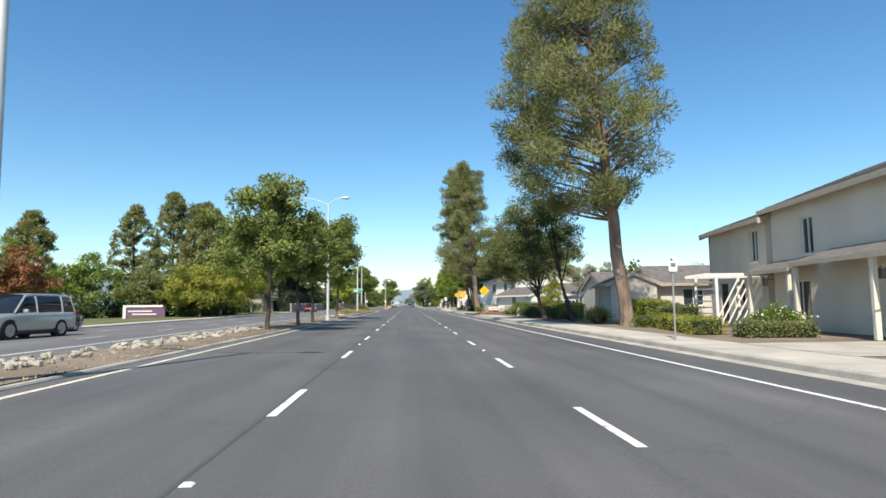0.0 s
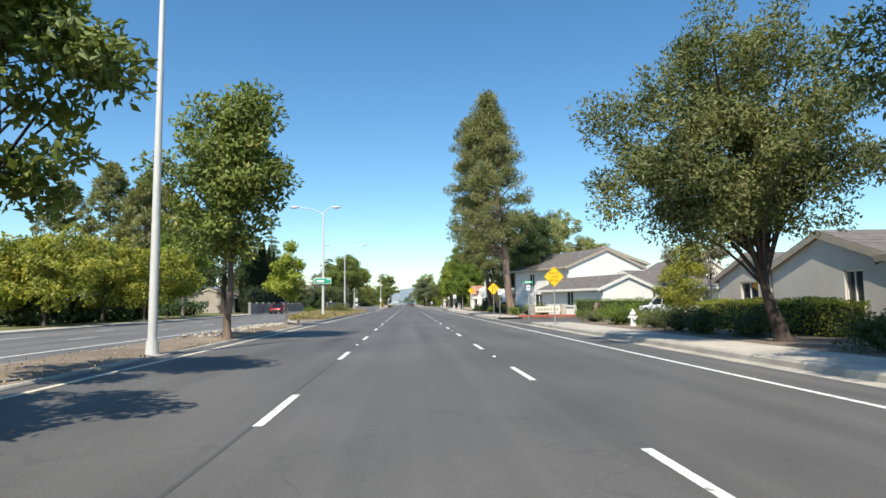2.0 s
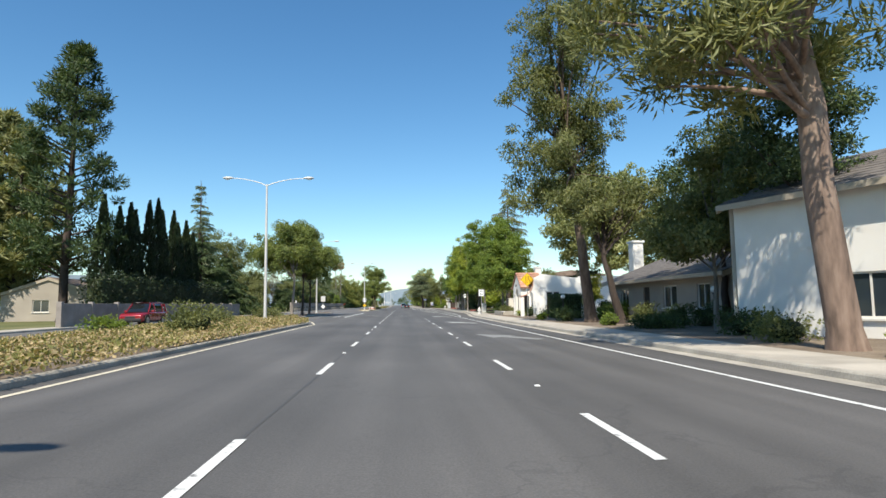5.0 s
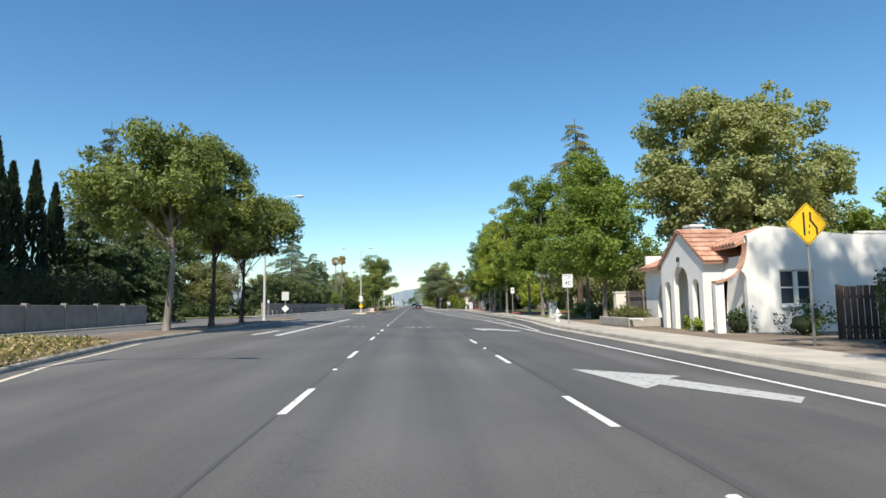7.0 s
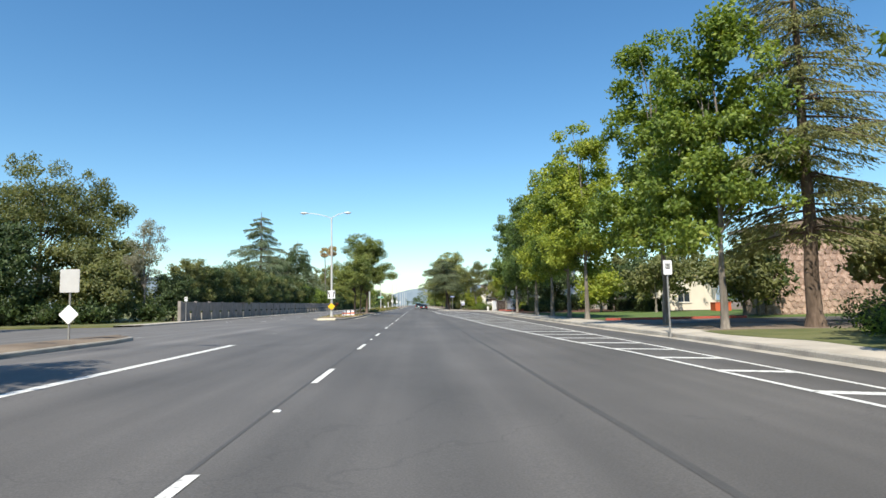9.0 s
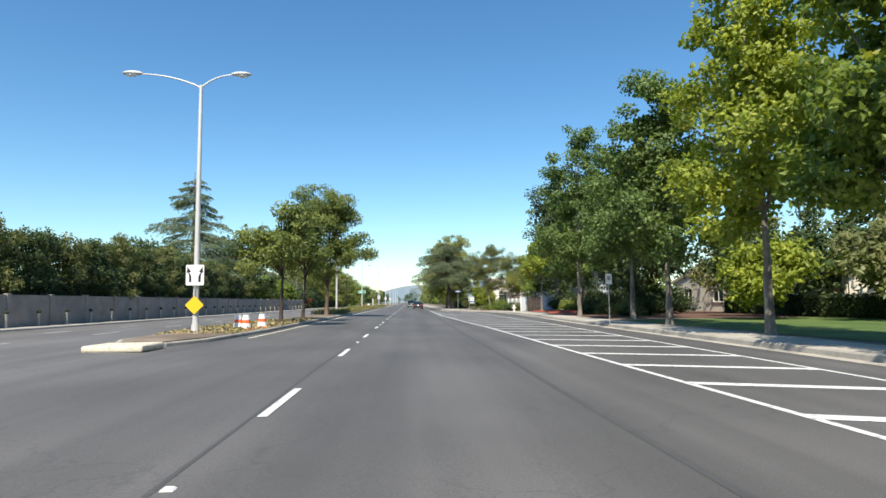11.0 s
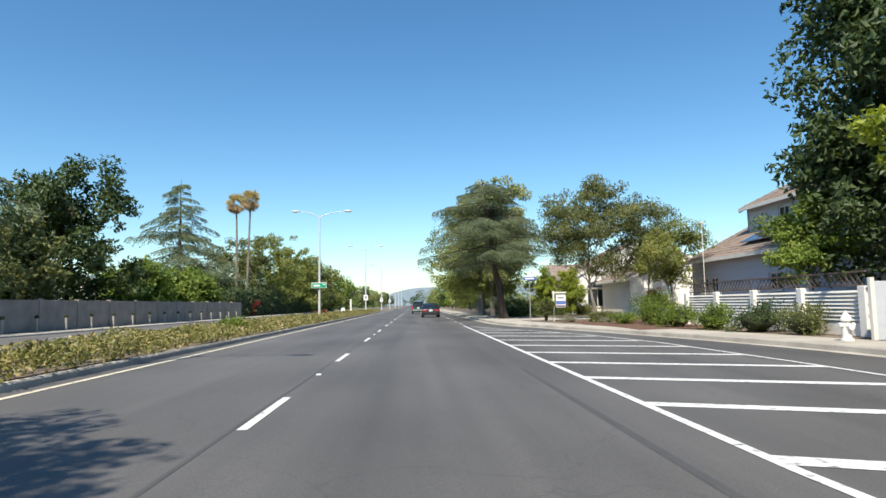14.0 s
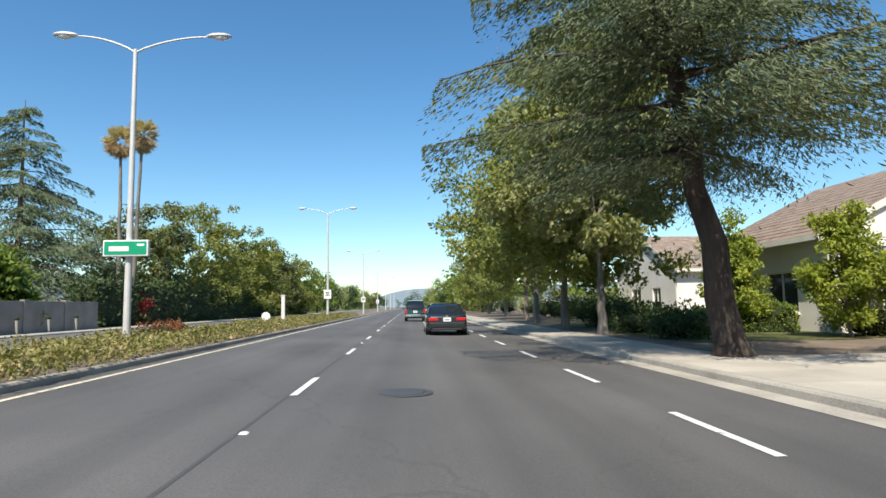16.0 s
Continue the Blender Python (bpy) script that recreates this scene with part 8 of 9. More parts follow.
house("far_house", -38.0, 139.0, 0, 9.0, 8.0, 2.7, 4.2, "y", STUCCO_TAUPE_SHADED, SHINGLE_BROWN, "low taupe house with a chimney behind the far verge", (("f", 3.0, 0.9, 1.6, 1.2, W), ("r", 3.0, 0.9, 1.6, 1.2, W)), 0.6, z=LEFT_Z, group="far houses")
house("far_house", -40.0, 292.0, 0, 12.0, 10.0, 3.0, 4.4, "y", STUCCO_WARM, CLAY, "house with a red tile roof behind the wall", (("r", 3.0, 0.9, 1.6, 1.2, W),), 0.6, z=LEFT_Z, group="far houses")

# ---- street lamps ----


def street_lamp(x, y, h, tips=(2.5, 2.5), z=None, group="street lamps"):
    """A tapered steel pole with two curved arms and two cobra heads."""
    root = thing("street_lamp", Matrix.Translation((x, y, (MEDIAN_LOW if y < 66 else MEDIAN_Z) - 0.06 if z is None else z)), "tall pale steel street lamp with two curved arms", "street lamp", group)
    part("pole", tubes_mesh("pole", [(np.array([(0, 0, 0), (0, 0, h * 0.5), (0, 0, h)]), np.array([0.105, 0.085, 0.06]))], GALV, 14), None, root)
    part("base", cyl(0, 0, 0, 0.15, 0.13, 0.35, 14), GALV, root)
    for s in (-1, 1):
        reach = tips[(s + 1) // 2] - 0.68
        t = np.linspace(0, 1, 9)
        pts = np.stack([s * reach * t, 0 * t, h - 0.1 + 0.5 * np.sin(t * math.pi / 2) ** 0.8], 1)
        arm = part("arm", tubes_mesh("arm", [(pts, np.linspace(0.034, 0.024, 9))], GALV, 8), None, root)
        bm = bmesh.new()
        bmesh.ops.create_uvsphere(bm, u_segments=14, v_segments=8, radius=0.5)
        bmesh.ops.scale(bm, vec=(0.76, 0.30, 0.20), verts=bm.verts)
        for v in bm.verts:
            if v.co.z < 0:
                v.co.z *= 0.55
            v.co.y *= 1 - 0.25 * (v.co.x * -s) / 0.38
        bmesh.ops.translate(bm, vec=(s * (reach + 0.3), 0, h + 0.42), verts=bm.verts)
        hd = part("head", bm, GALV, arm, "", True)
        bm = bmesh.new()
        bmesh.ops.create_uvsphere(bm, u_segments=12, v_segments=6, radius=0.5)
        bmesh.ops.scale(bm, vec=(0.42, 0.24, 0.15), verts=bm.verts)
        bmesh.ops.translate(bm, vec=(s * (reach + 0.36), 0, h + 0.375), verts=bm.verts)
        part("lens", bm, LAMP_CLEAR, arm, "", True)
    return root


lamp = street_lamp(-4.5, 9.0, 8.5, (2.4, 1.7))
lamps = [lamp]
for lx, ly, lh, lt in ((-4.26, 44.0, 8.5, (2.6, 1.6)), (-4.78, 75.5, 7.95, (2.55, 1.3)), (-7.4, 116.6, 9.1, (2.9, 3.1)), (-9.4, 154.9, 8.9, (2.5, 2.9)), (-5.9, 197.5, 8.95, (2.8, 1.8)), (-5.5, 235.6, 8.8, (2.5, 2.5)), (-6.4, 279.3, 8.75, (2.4, 2.8)), (-5.2, 312.7, 9.0, (2.5, 2.5)), (-5.2, 352.0, 9.0, (2.5, 2.5)), (-5.2, 392.0, 9.0, (2.5, 2.5)), (-5.2, 436.0, 9.0, (2.5, 2.5)), (-5.2, 480.0, 9.0, (2.5, 2.5)), (-5.2, 530.0, 9.0, (2.5, 2.5))):
    lamps.append(street_lamp(lx, ly, lh, lt))

# ---- signs ----


def panel(name, parent, outline, z, t, mat, y=0.0, label=""):
    """A flat sign plate with rounded corners already in its outline, facing back down the road."""
    return part(name, prism([(u, v + z) for u, v in outline], "y", y - t, y), mat, parent, label)


def rounded(w, h, r=0.04, n=4):
    out = []
    for cx, cy, a0 in ((w / 2 - r, h / 2 - r, 0), (-w / 2 + r, h / 2 - r, 90), (-w / 2 + r, -h / 2 + r, 180), (w / 2 - r, -h / 2 + r, 270)):
        for k in range(n + 1):
            a = radians(a0 + 90 * k / n)
            out.append((cx + r * math.cos(a), cy + r * math.sin(a)))
    return out


def diamond(side, r=0.05):
    c = math.sqrt(0.5)
    return [((u - v) * c, (u + v) * c) for u, v in rounded(side, side, r)]


def post(parent, h, r=0.03, mat=None):
    part("post", box(0, 0.04, h / 2 - 0.1, 0.055, 0.045, h + 0.2, 0.006), mat or SIGN_POST, parent)


def bars(parent, z, rows, w, h, mat, y=-0.024, x=0.0):
    """Plain bars where small writing stands."""
    for k in range(rows):
        part("bar", box(x, y, z - k * h * 1.7, w * (1.0 if k % 2 == 0 else 0.75), 0.004, h), mat, parent)


def words(parent, text, size, z, mat, y=-0.026, sx=1.0):
    me = text_mesh(text, size, mat)
    o = part("lettering", me, None, parent)
    o.matrix_basis = Matrix.Translation((0, y, z)) @ Matrix.Rotation(radians(90), 4, "X") @ Matrix.Diagonal((sx, 1, 1, 1))
    return o


def sign(name, x, y, label, turn=0.0, z=None):
    return thing(name, pose(x, y, WALK_Z if z is None else z, 0, 0, turn), label, "road sign")


s = sign("bus_stop_sign", 9.85, 18.6, "white bus stop plate on a thin steel post by the kerb")
post(s, 2.6)
p = panel("plate", s, rounded(0.27, 0.46), 2.36, 0.02, SIGN_WHITE)
bars(p, 2.51, 1, 0.09, 0.07, SIGN_BLUE, -0.024, -0.05)
bars(p, 2.38, 4, 0.19, 0.018, SIGN_BLACK)

s = sign("lane_ends_sign", 9.25, 61.4, "yellow diamond lane-ends warning sign on a steel post")
post(s, 2.9)
p = panel("plate", s, diamond(0.78), 2.5, 0.02, SIGN_YELLOW)
panel("border", s, diamond(0.74), 2.5, 0.002, SIGN_BLACK, -0.0205)
panel("face", s, diamond(0.71), 2.5, 0.002, SIGN_YELLOW, -0.0225)
for k, w in enumerate(("RIGHT", "LANE", "ENDS")):
    words(s, w, 0.19, 2.68 - 0.19 * k, SIGN_BLACK, -0.0265)


def merge_sign(x, y, zc, label):
    s = sign("merge_sign", x, y, label)
    post(s, zc + 0.3)
    panel("plate", s, diamond(0.78), zc, 0.02, SIGN_YELLOW)
    panel("border", s, diamond(0.74), zc, 0.002, SIGN_BLACK, -0.0205)
    panel("face", s, diamond(0.71), zc, 0.002, SIGN_YELLOW, -0.0225)
    part("lane_line", box(-0.1, -0.025, zc, 0.05, 0.004, 0.6), SIGN_BLACK, s)
    part("lane_line", prism([(0.2, zc - 0.28), (0.25, zc - 0.28), (0.25, zc - 0.1), (0.1, zc + 0.1), (0.1, zc + 0.3), (0.05, zc + 0.3), (0.05, zc + 0.08), (0.2, zc - 0.12)], "y", -0.027, -0.023), SIGN_BLACK, s)
    for k in range(3):
        part("dash", box(0.02 + 0.02 * k, -0.025, zc - 0.22 + 0.16 * k, 0.03, 0.004, 0.08), SIGN_BLACK, s)
    return s


merge_sign(9.1, 83.0, 2.4, "yellow diamond lane-merge sign on a steel post")
merge_sign(11.5, 124.2, 3.05, "yellow diamond lane-merge sign before the white house")

s = sign("parking_sign", 9.1, 79.4, "small white plate on a steel post")
post(s, 2.25)
p = panel("plate", s, rounded(0.32, 0.46), 2.05, 0.02, SIGN_WHITE)
bars(p, 2.15, 3, 0.2, 0.03, SIGN_BLACK)

s = sign("street_name_sign", 11.0, 77.0, "green street name plate and small board on a post")
post(s, 2.9)
p = panel("plate", s, rounded(0.8, 0.2), 2.75, 0.02, SIGN_GREEN)
bars(p, 2.75, 1, 0.5, 0.07, SIGN_WHITE)
p = panel("lower_plate", s, rounded(0.3, 0.4), 2.3, 0.02, SIGN_WHITE)
bars(p, 2.38, 3, 0.2, 0.03, SIGN_BLACK)

s = sign("speed_limit_sign", 10.35, 143.6, "white speed limit forty sign on a steel post")
post(s, 2.75)
panel("plate", s, rounded(0.61, 0.76), 2.4, 0.02, SIGN_WHITE)
panel("border", s, rounded(0.57, 0.72), 2.4, 0.002, SIGN_BLACK, -0.0205)
panel("face", s, rounded(0.54, 0.69), 2.4, 0.002, SIGN_WHITE, -0.0225)
words(s, "SPEED", 0.15, 2.66, SIGN_BLACK, -0.0265)
words(s, "LIMIT", 0.15, 2.52, SIGN_BLACK, -0.0265)
words(s, "40", 0.38, 2.25, SIGN_BLACK, -0.0265)

for px, py, zz, lean in ((10.7, 164.8, 2.35, 2.0), (11.4, 205.0, 2.2, 0.0)):
    s = sign("parking_sign", px, py, "white parking plate on a steel post by the pavement", lean)
    post(s, zz + 0.25)
    p = panel("plate", s, rounded(0.32, 0.52), zz, 0.02, SIGN_WHITE)
    bars(p, zz + 0.12, 4, 0.2, 0.03, SIGN_BLACK)
s = sign("parking_sign", -19.9, 201.0, "small white plate on a thick post by the far pavement", 0, LEFT_Z)
post(s, 2.2)
p = panel("plate", s, rounded(0.28, 0.4), 2.1, 0.02, SIGN_WHITE)
bars(p, 2.2, 2, 0.18, 0.04, SIGN_BLACK)

s = sign("island_sign", -9.7, 163.7, "grey sign backs, a square above a diamond, on the island tip", 0, MEDIAN_Z)
post(s, 2.3)
panel("plate", s, rounded(0.62, 0.76), 1.95, 0.02, GALV)
panel("lower_plate", s, diamond(0.46), 0.85, 0.02, SIGN_WHITE)
s = sign("keep_right_sign", -5.9, 197.36, "white lane-split plate over a yellow diamond on a lamp post", 0, MEDIAN_Z)
panel("plate", s, rounded(0.62, 0.72), 2.0, 0.02, SIGN_WHITE)
part("arrow", prism([(-0.2, 1.75), (-0.12, 1.75), (-0.12, 1.95), (-0.2, 2.1), (-0.13, 2.12), (-0.26, 2.28), (-0.28, 2.07), (-0.23, 2.09), (-0.2, 1.95)], "y", -0.026, -0.022), SIGN_BLACK, s)
part("arrow", prism([(0.2, 1.75), (0.12, 1.75), (0.12, 1.95), (0.2, 2.1), (0.13, 2.12), (0.26, 2.28), (0.28, 2.07), (0.23, 2.09), (0.2, 1.95)], "y", -0.026, -0.022), SIGN_BLACK, s)
panel("marker", s, diamond(0.46), 0.95, 0.02, SIGN_YELLOW)
part("bracket", box(0, 0.03, 1.5, 0.05, 0.06, 1.6), SIGN_POST, s)


def green_sign(x, y, zc, label):
    s = sign("street_name_sign", x, y, label, 0, MEDIAN_Z)
    part("case", box(0, -0.16, zc, 1.25, 0.14, 0.46, 0.02), SIGN_WHITE, s)
    p = panel("face", s, rounded(1.17, 0.38, 0.03), zc, 0.004, SIGN_GREEN, -0.232)
    bars(p, zc - 0.02, 1, 0.55, 0.14, SIGN_WHITE, -0.24, -0.18)
    bars(p, zc + 0.09, 1, 0.2, 0.06, SIGN_WHITE, -0.24, 0.42)
    part("bracket", box(0, -0.05, zc, 0.2, 0.12, 0.1), SIGN_POST, s)


green_sign(-4.78, 75.5, 2.75, "green illuminated street name sign on a lamp pole")
green_sign(-6.4, 279.3, 2.75, "green illuminated street name sign on a lamp pole")
s = sign("street_name_sign", 8.75, 264.3, "blue street name plate on a steel post at the kerb bend")
post(s, 2.75)
p = panel("plate", s, rounded(0.85, 0.2), 2.65, 0.02, SIGN_BLUE)
bars(p, 2.65, 1, 0.55, 0.08, SIGN_WHITE)
s = thing("sale_sign", pose(10.5, 265.6, WALK_Z, 0, 0, -12), "white house sale sign hanging from a white post", "sale sign")
part("post", box(0, 0, 0.95, 0.1, 0.1, 1.9, 0.01), TRIM, s)
part("arm", box(0.35, 0, 1.78, 0.9, 0.07, 0.09, 0.01), TRIM, s)
p = part("board", box(0.45, 0, 1.25, 0.6, 0.03, 0.8), SIGN_WHITE, s)
part("band", box(0.45, -0.018, 1.15, 0.58, 0.006, 0.22), SIGN_BLUE, p)
part("band", box(0.45, -0.018, 0.93, 0.58, 0.006, 0.1), SIGN_PURPLE, p)
part("bar", box(0.45, -0.018, 1.45, 0.4, 0.006, 0.06), SIGN_BLACK, p)

m = thing("entrance_sign", pose(11.9, 80.2, WALK_Z, 0, 0, 4), "low cream entrance sign between two rough stone piers", "monument sign")
part("board", box(1.35, 0, 0.55, 2.2, 0.2, 0.5, 0.02), STUCCO_WARM, m)
part("pier", box(0, 0, 0.5, 0.42, 0.42, 1.0, 0.04), STONE, m)
part("pier", box(2.7, 0, 0.5, 0.42, 0.42, 1.0, 0.04), STONE, m)
for k in range(7):
    part("bar", box(0.55 + 0.27 * k, -0.11, 0.56, 0.17, 0.02, 0.2), TRIM_TAN, m)
m = thing("church_sign", pose(-28.6, 66.3, LEFT_Z, 0, 0, 8), "long purple sign board in a white frame on the far verge", "monument sign")
part("board", box(2.1, 0, 0.62, 3.9, 0.25, 1.0, 0.02), SIGN_PURPLE, m)
part("frame", box(0.05, 0, 0.7, 0.3, 0.4, 1.4, 0.02), STUCCO_WHITE, m)
part("frame", box(1.9, 0, 1.3, 3.9, 0.4, 0.22, 0.02), STUCCO_WHITE, m)
for k in range(2):
    part("bar", box(1.6 + 0.4 * k, -0.14, 0.78 - 0.32 * k, 2.4, 0.02, 0.14), TRIM, m)

for py in (312.7, 352.0, 392.0):
    s = sign("median_sign", -5.2, py - 0.14, "white plate strapped to a lamp pole in the median", 0, MEDIAN_Z)
    p = panel("plate", s, rounded(0.6, 0.75), 2.1, 0.02, SIGN_WHITE)
    bars(p, 2.25, 3, 0.34, 0.07, SIGN_BLACK)
    part("bracket", box(0, 0.03, 1.9, 0.05, 0.06, 0.5), SIGN_POST, s)

# ---- hydrants, boxes, lamps, cones ----


def hydrant(x, y):
    root = thing("fire_hydrant", Matrix.Translation((x, y, WALK_Z)), "white cast-iron fire hydrant beside the pavement", "fire hydrant", "fire hydrants")
    part("base", cyl(0, 0, 0, 0.17, 0.17, 0.06, 16), HYDRANT_PAINT, root)
    part("barrel", cyl(0, 0, 0.06, 0.12, 0.115, 0.5, 16), HYDRANT_PAINT, root)
    part("flange", cyl(0, 0, 0.54, 0.16, 0.16, 0.05, 16), HYDRANT_PAINT, root)
    part("bonnet", cyl(0, 0, 0.59, 0.14, 0.05, 0.16, 16), HYDRANT_PAINT, root)
    part("nut", cyl(0, 0, 0.75, 0.035, 0.03, 0.06, 5), HYDRANT_PAINT, root)
    for s in (-1, 1):
        part("outlet", cyl(s * 0.1 if s > 0 else -0.22, 0, 0.42, 0.065, 0.065, 0.12, 12, "x"), HYDRANT_PAINT, root)
    part("outlet", cyl(0, -0.22, 0.38, 0.085, 0.085, 0.13, 12, "y"), HYDRANT_PAINT, root)


for hx, hy in ((12.05, 57.75), (10.5, 146.8), (13.37, 243.4)):
    hydrant(hx, hy)
c = thing("utility_cabinet", pose(12.2, 155.4, WALK_Z, 0, 0, 8), "pale grey metal utility cabinet on the grass edge", "utility cabinet")
part("body", box(0, 0, 0.62, 0.55, 0.45, 1.24, 0.02), GALV, c)
part("door", box(0, -0.235, 0.62, 0.47, 0.02, 1.1), GALV, c)
part("plate", box(0.12, -0.25, 1.05, 0.14, 0.01, 0.12), SIGN_BLACK, c)
part("plinth", box(0, 0, 0.03, 0.7, 0.6, 0.08), CONCRETE, c)
b = thing("marker_post", Matrix.Translation((-5.6, 296.8, MEDIAN_Z)), "thick white post in the planted median", "post")
part("shaft", box(0, 0, 0.85, 0.2, 0.2, 1.7, 0.02), TRIM, b)
part("cap", box(0, 0, 1.72, 0.24, 0.24, 0.05, 0.01), TRIM, b)
b = thing("marker_disc", Matrix.Translation((-6.4, 296.0, MEDIAN_Z)), "round white reflector plate in the ground cover", "reflector")
part("plate", cyl(0, 0, 0.55, 0.24, 0.24, 0.03, 20, "y"), SIGN_WHITE, b)
part("stake", box(0, 0.05, 0.28, 0.04, 0.03, 0.56), SIGN_POST, b)
for gx, gy, gh in ((15.9, 103.5, 1.7), (13.9, 43.0, 1.7), (12.75, 118.2, 1.6)):
    gl = thing("globe_lamp", Matrix.Translation((gx, gy, WALK_Z)), "black garden lamp post with a white globe", "garden lamp", "globe lamps")
    part("post", cyl(0, 0, 0, 0.05, 0.035, gh - 0.12, 10), PLASTIC_BLACK, gl)
    bm = bmesh.new()
    bmesh.ops.create_uvsphere(bm, u_segments=16, v_segments=10, radius=0.16)
    bmesh.ops.translate(bm, vec=(0, 0, gh), verts=bm.verts)
    part("globe", bm, LAMP_CLEAR, gl, "", True)
    part("collar", cyl(0, 0, gh - 0.2, 0.08, 0.09, 0.08, 12), PLASTIC_BLACK, gl)
for cx, cy in ((-4.6, 199.2), (-5.1, 200.0), (-4.4, 200.9)):
    cn = thing("traffic_barrel", Matrix.Translation((cx, cy, MEDIAN_Z)), "white and orange barrier post on the median tip", "traffic cone", "barrier posts")
    part("base", box(0, 0, 0.03, 0.5, 0.4, 0.06, 0.01), CONE_ORANGE, cn)
    part("cone", cyl(0, 0, 0.06, 0.2, 0.12, 0.5, 14), SIGN_WHITE, cn)
    part("band", cyl(0, 0, 0.25, 0.178, 0.158, 0.12, 14), CONE_ORANGE, cn)
nose = thing("island_nose", Matrix.Translation((-5.3, 190.9, road_z(-5.3))), "yellow-painted rounded island tip", "traffic island")
part("slab", box(0, 0, 0.07, 1.4, 1.3, 0.16, 0.05), YELLOW_PAINT, nose)

# ---- vehicles ----


def loft(sections):
    """Verts and quads through closed cross sections of equal length, capped."""
    n = len(sections[0])
    v = np.concatenate([np.asarray(s, float) for s in sections])
    f = []
    for i in range(len(sections) - 1):
        for j in range(n):
            f.append((i * n + j, i * n + (j + 1) % n, (i + 1) * n + (j + 1) % n, (i + 1) * n + j))
    return v, f


def car(name, x, y, z, rot, L, Wd, H, paint, label, kind="sedan", category="car", trim=None):
    """A car with its nose along +y: lofted body, glass house, roof, pillars, wheels, lamps."""
    root = thing(name, pose(x, y, z, 0, 0, rot), label, category)
    w = Wd / 2
    belt = H * (0.62 if kind == "sedan" else 0.58)
    hood = belt - (0.10 if kind == "sedan" else 0.04)
    deck = belt + 0.02
    if kind == "sedan":
        st = [(-L / 2, 0.32, belt - 0.10, 0.84), (-L / 2 + 0.06, 0.24, belt - 0.02, 0.93), (-L / 2 + 0.5, 0.2, deck, 0.99), (-L * 0.1, 0.18, belt, 1.0), (L * 0.18, 0.18, belt, 1.0), (L * 0.3, 0.2, hood, 0.98), (L / 2 - 0.35, 0.2, hood - 0.12, 0.93), (L / 2 - 0.05, 0.24, hood - 0.26, 0.82), (L / 2, 0.32, hood - 0.34, 0.74)]
        cab = [(-L / 2 + 0.42, 0.02), (-L * 0.27, 0.72), (-L * 0.14, 0.98), (L * 0.0, 1.0), (L * 0.1, 0.9), (L * 0.27, 0.02)]
    else:
        st = [(-L / 2, 0.36, belt - 0.06, 0.9), (-L / 2 + 0.05, 0.3, belt, 0.97), (-L / 2 + 0.4, 0.26, belt, 1.0), (0, 0.25, belt, 1.0), (L * 0.2, 0.25, belt, 1.0), (L * 0.28, 0.25, hood, 0.98), (L / 2 - 0.25, 0.27, hood - 0.06, 0.95), (L / 2 - 0.04, 0.3, hood - 0.16, 0.88), (L / 2, 0.36, hood - 0.26, 0.82)]
        cab = [(-L / 2 + 0.06, 0.02), (-L / 2 + 0.22, 0.93), (-L * 0.3, 1.0), (0.0, 1.0), (L * 0.1, 0.94), (L * 0.25, 0.02)]

    def body_ring(s, zb, zt, k):
        a = w * k
        half = [(a * 0.88, zb), (a * 0.99, zb + 0.14), (a, (zb + zt) / 2), (a * 0.985, zt - 0.16), (a * 0.95, zt - 0.03), (a * 0.86, zt)]
        return [(px, s, pz) for px, pz in half] + [(-px, s, pz) for px, pz in half[::-1]]
    v, f = loft([body_ring(*q) for q in st])
    n = 12
    caps = [tuple(range(n))[::-1], tuple(range(len(v) - n, len(v)))]
    me = bpy.data.meshes.new("body")
    me.from_pydata([tuple(p) for p in v], [], [tuple(q) for q in f] + caps)
    me.materials.append(paint)
    me.polygons.foreach_set("use_smooth", np.array([True] * len(f) + [False] * 2))
    part("body", me, None, root)
    rise = H - belt

    def cab_ring(s, q, grow=0.0):
        a, b = w * 0.90 + grow, w * (0.90 - 0.18 * q) + grow
        zt = belt - 0.02 + rise * q + grow
        half = [(a, belt - 0.05), ((a + b) / 2 + 0.01, belt + (zt - belt) * 0.55), (b, zt - 0.06 * q), (b * 0.8, zt)]
        return [(px, s, pz) for px, pz in half] + [(-px, s, pz) for px, pz in half[::-1]]
    v, f = loft([cab_ring(*q) for q in cab])
    part("glasshouse", mesh_of("glasshouse", v, f, GLASS_DARK, True), None, root)
    mid = [q for q in cab if q[1] > 0.85]
    a0, a1 = mid[0][0], mid[-1][0]
    rings = []
    for s, q in mid:
        zt = belt - 0.02 + rise * q
        b = w * (0.90 - 0.18 * q) + 0.012
        half = [(b, zt - 0.09), (b * 0.97, zt - 0.015), (b * 0.78, zt + 0.018), (b * 0.3, zt + 0.028)]
        rings.append([(px, s, pz) for px, pz in half] + [(-px, s, pz) for px, pz in half[::-1]])
    v, f = loft(rings)
    part("roof", mesh_of("roof", v, f, paint, True), None, root)
    for sd in (-1, 1):
        for i, j in ((0, 1), (len(cab) - 2, len(cab) - 1)):
            path = []
            for s, q in cab[i:j + 1] if i == 0 and kind != "sedan" else cab[i:j + 1]:
                path.append((sd * (w * (0.90 - 0.18 * q) + 0.005), s, belt - 0.02 + rise * q - 0.03))
            part("pillar", tubes_mesh("pillar", [(np.array(path), np.full(len(path), 0.045))], paint, 6), None, root)
        s, q = cab[2][0], cab[2][1]
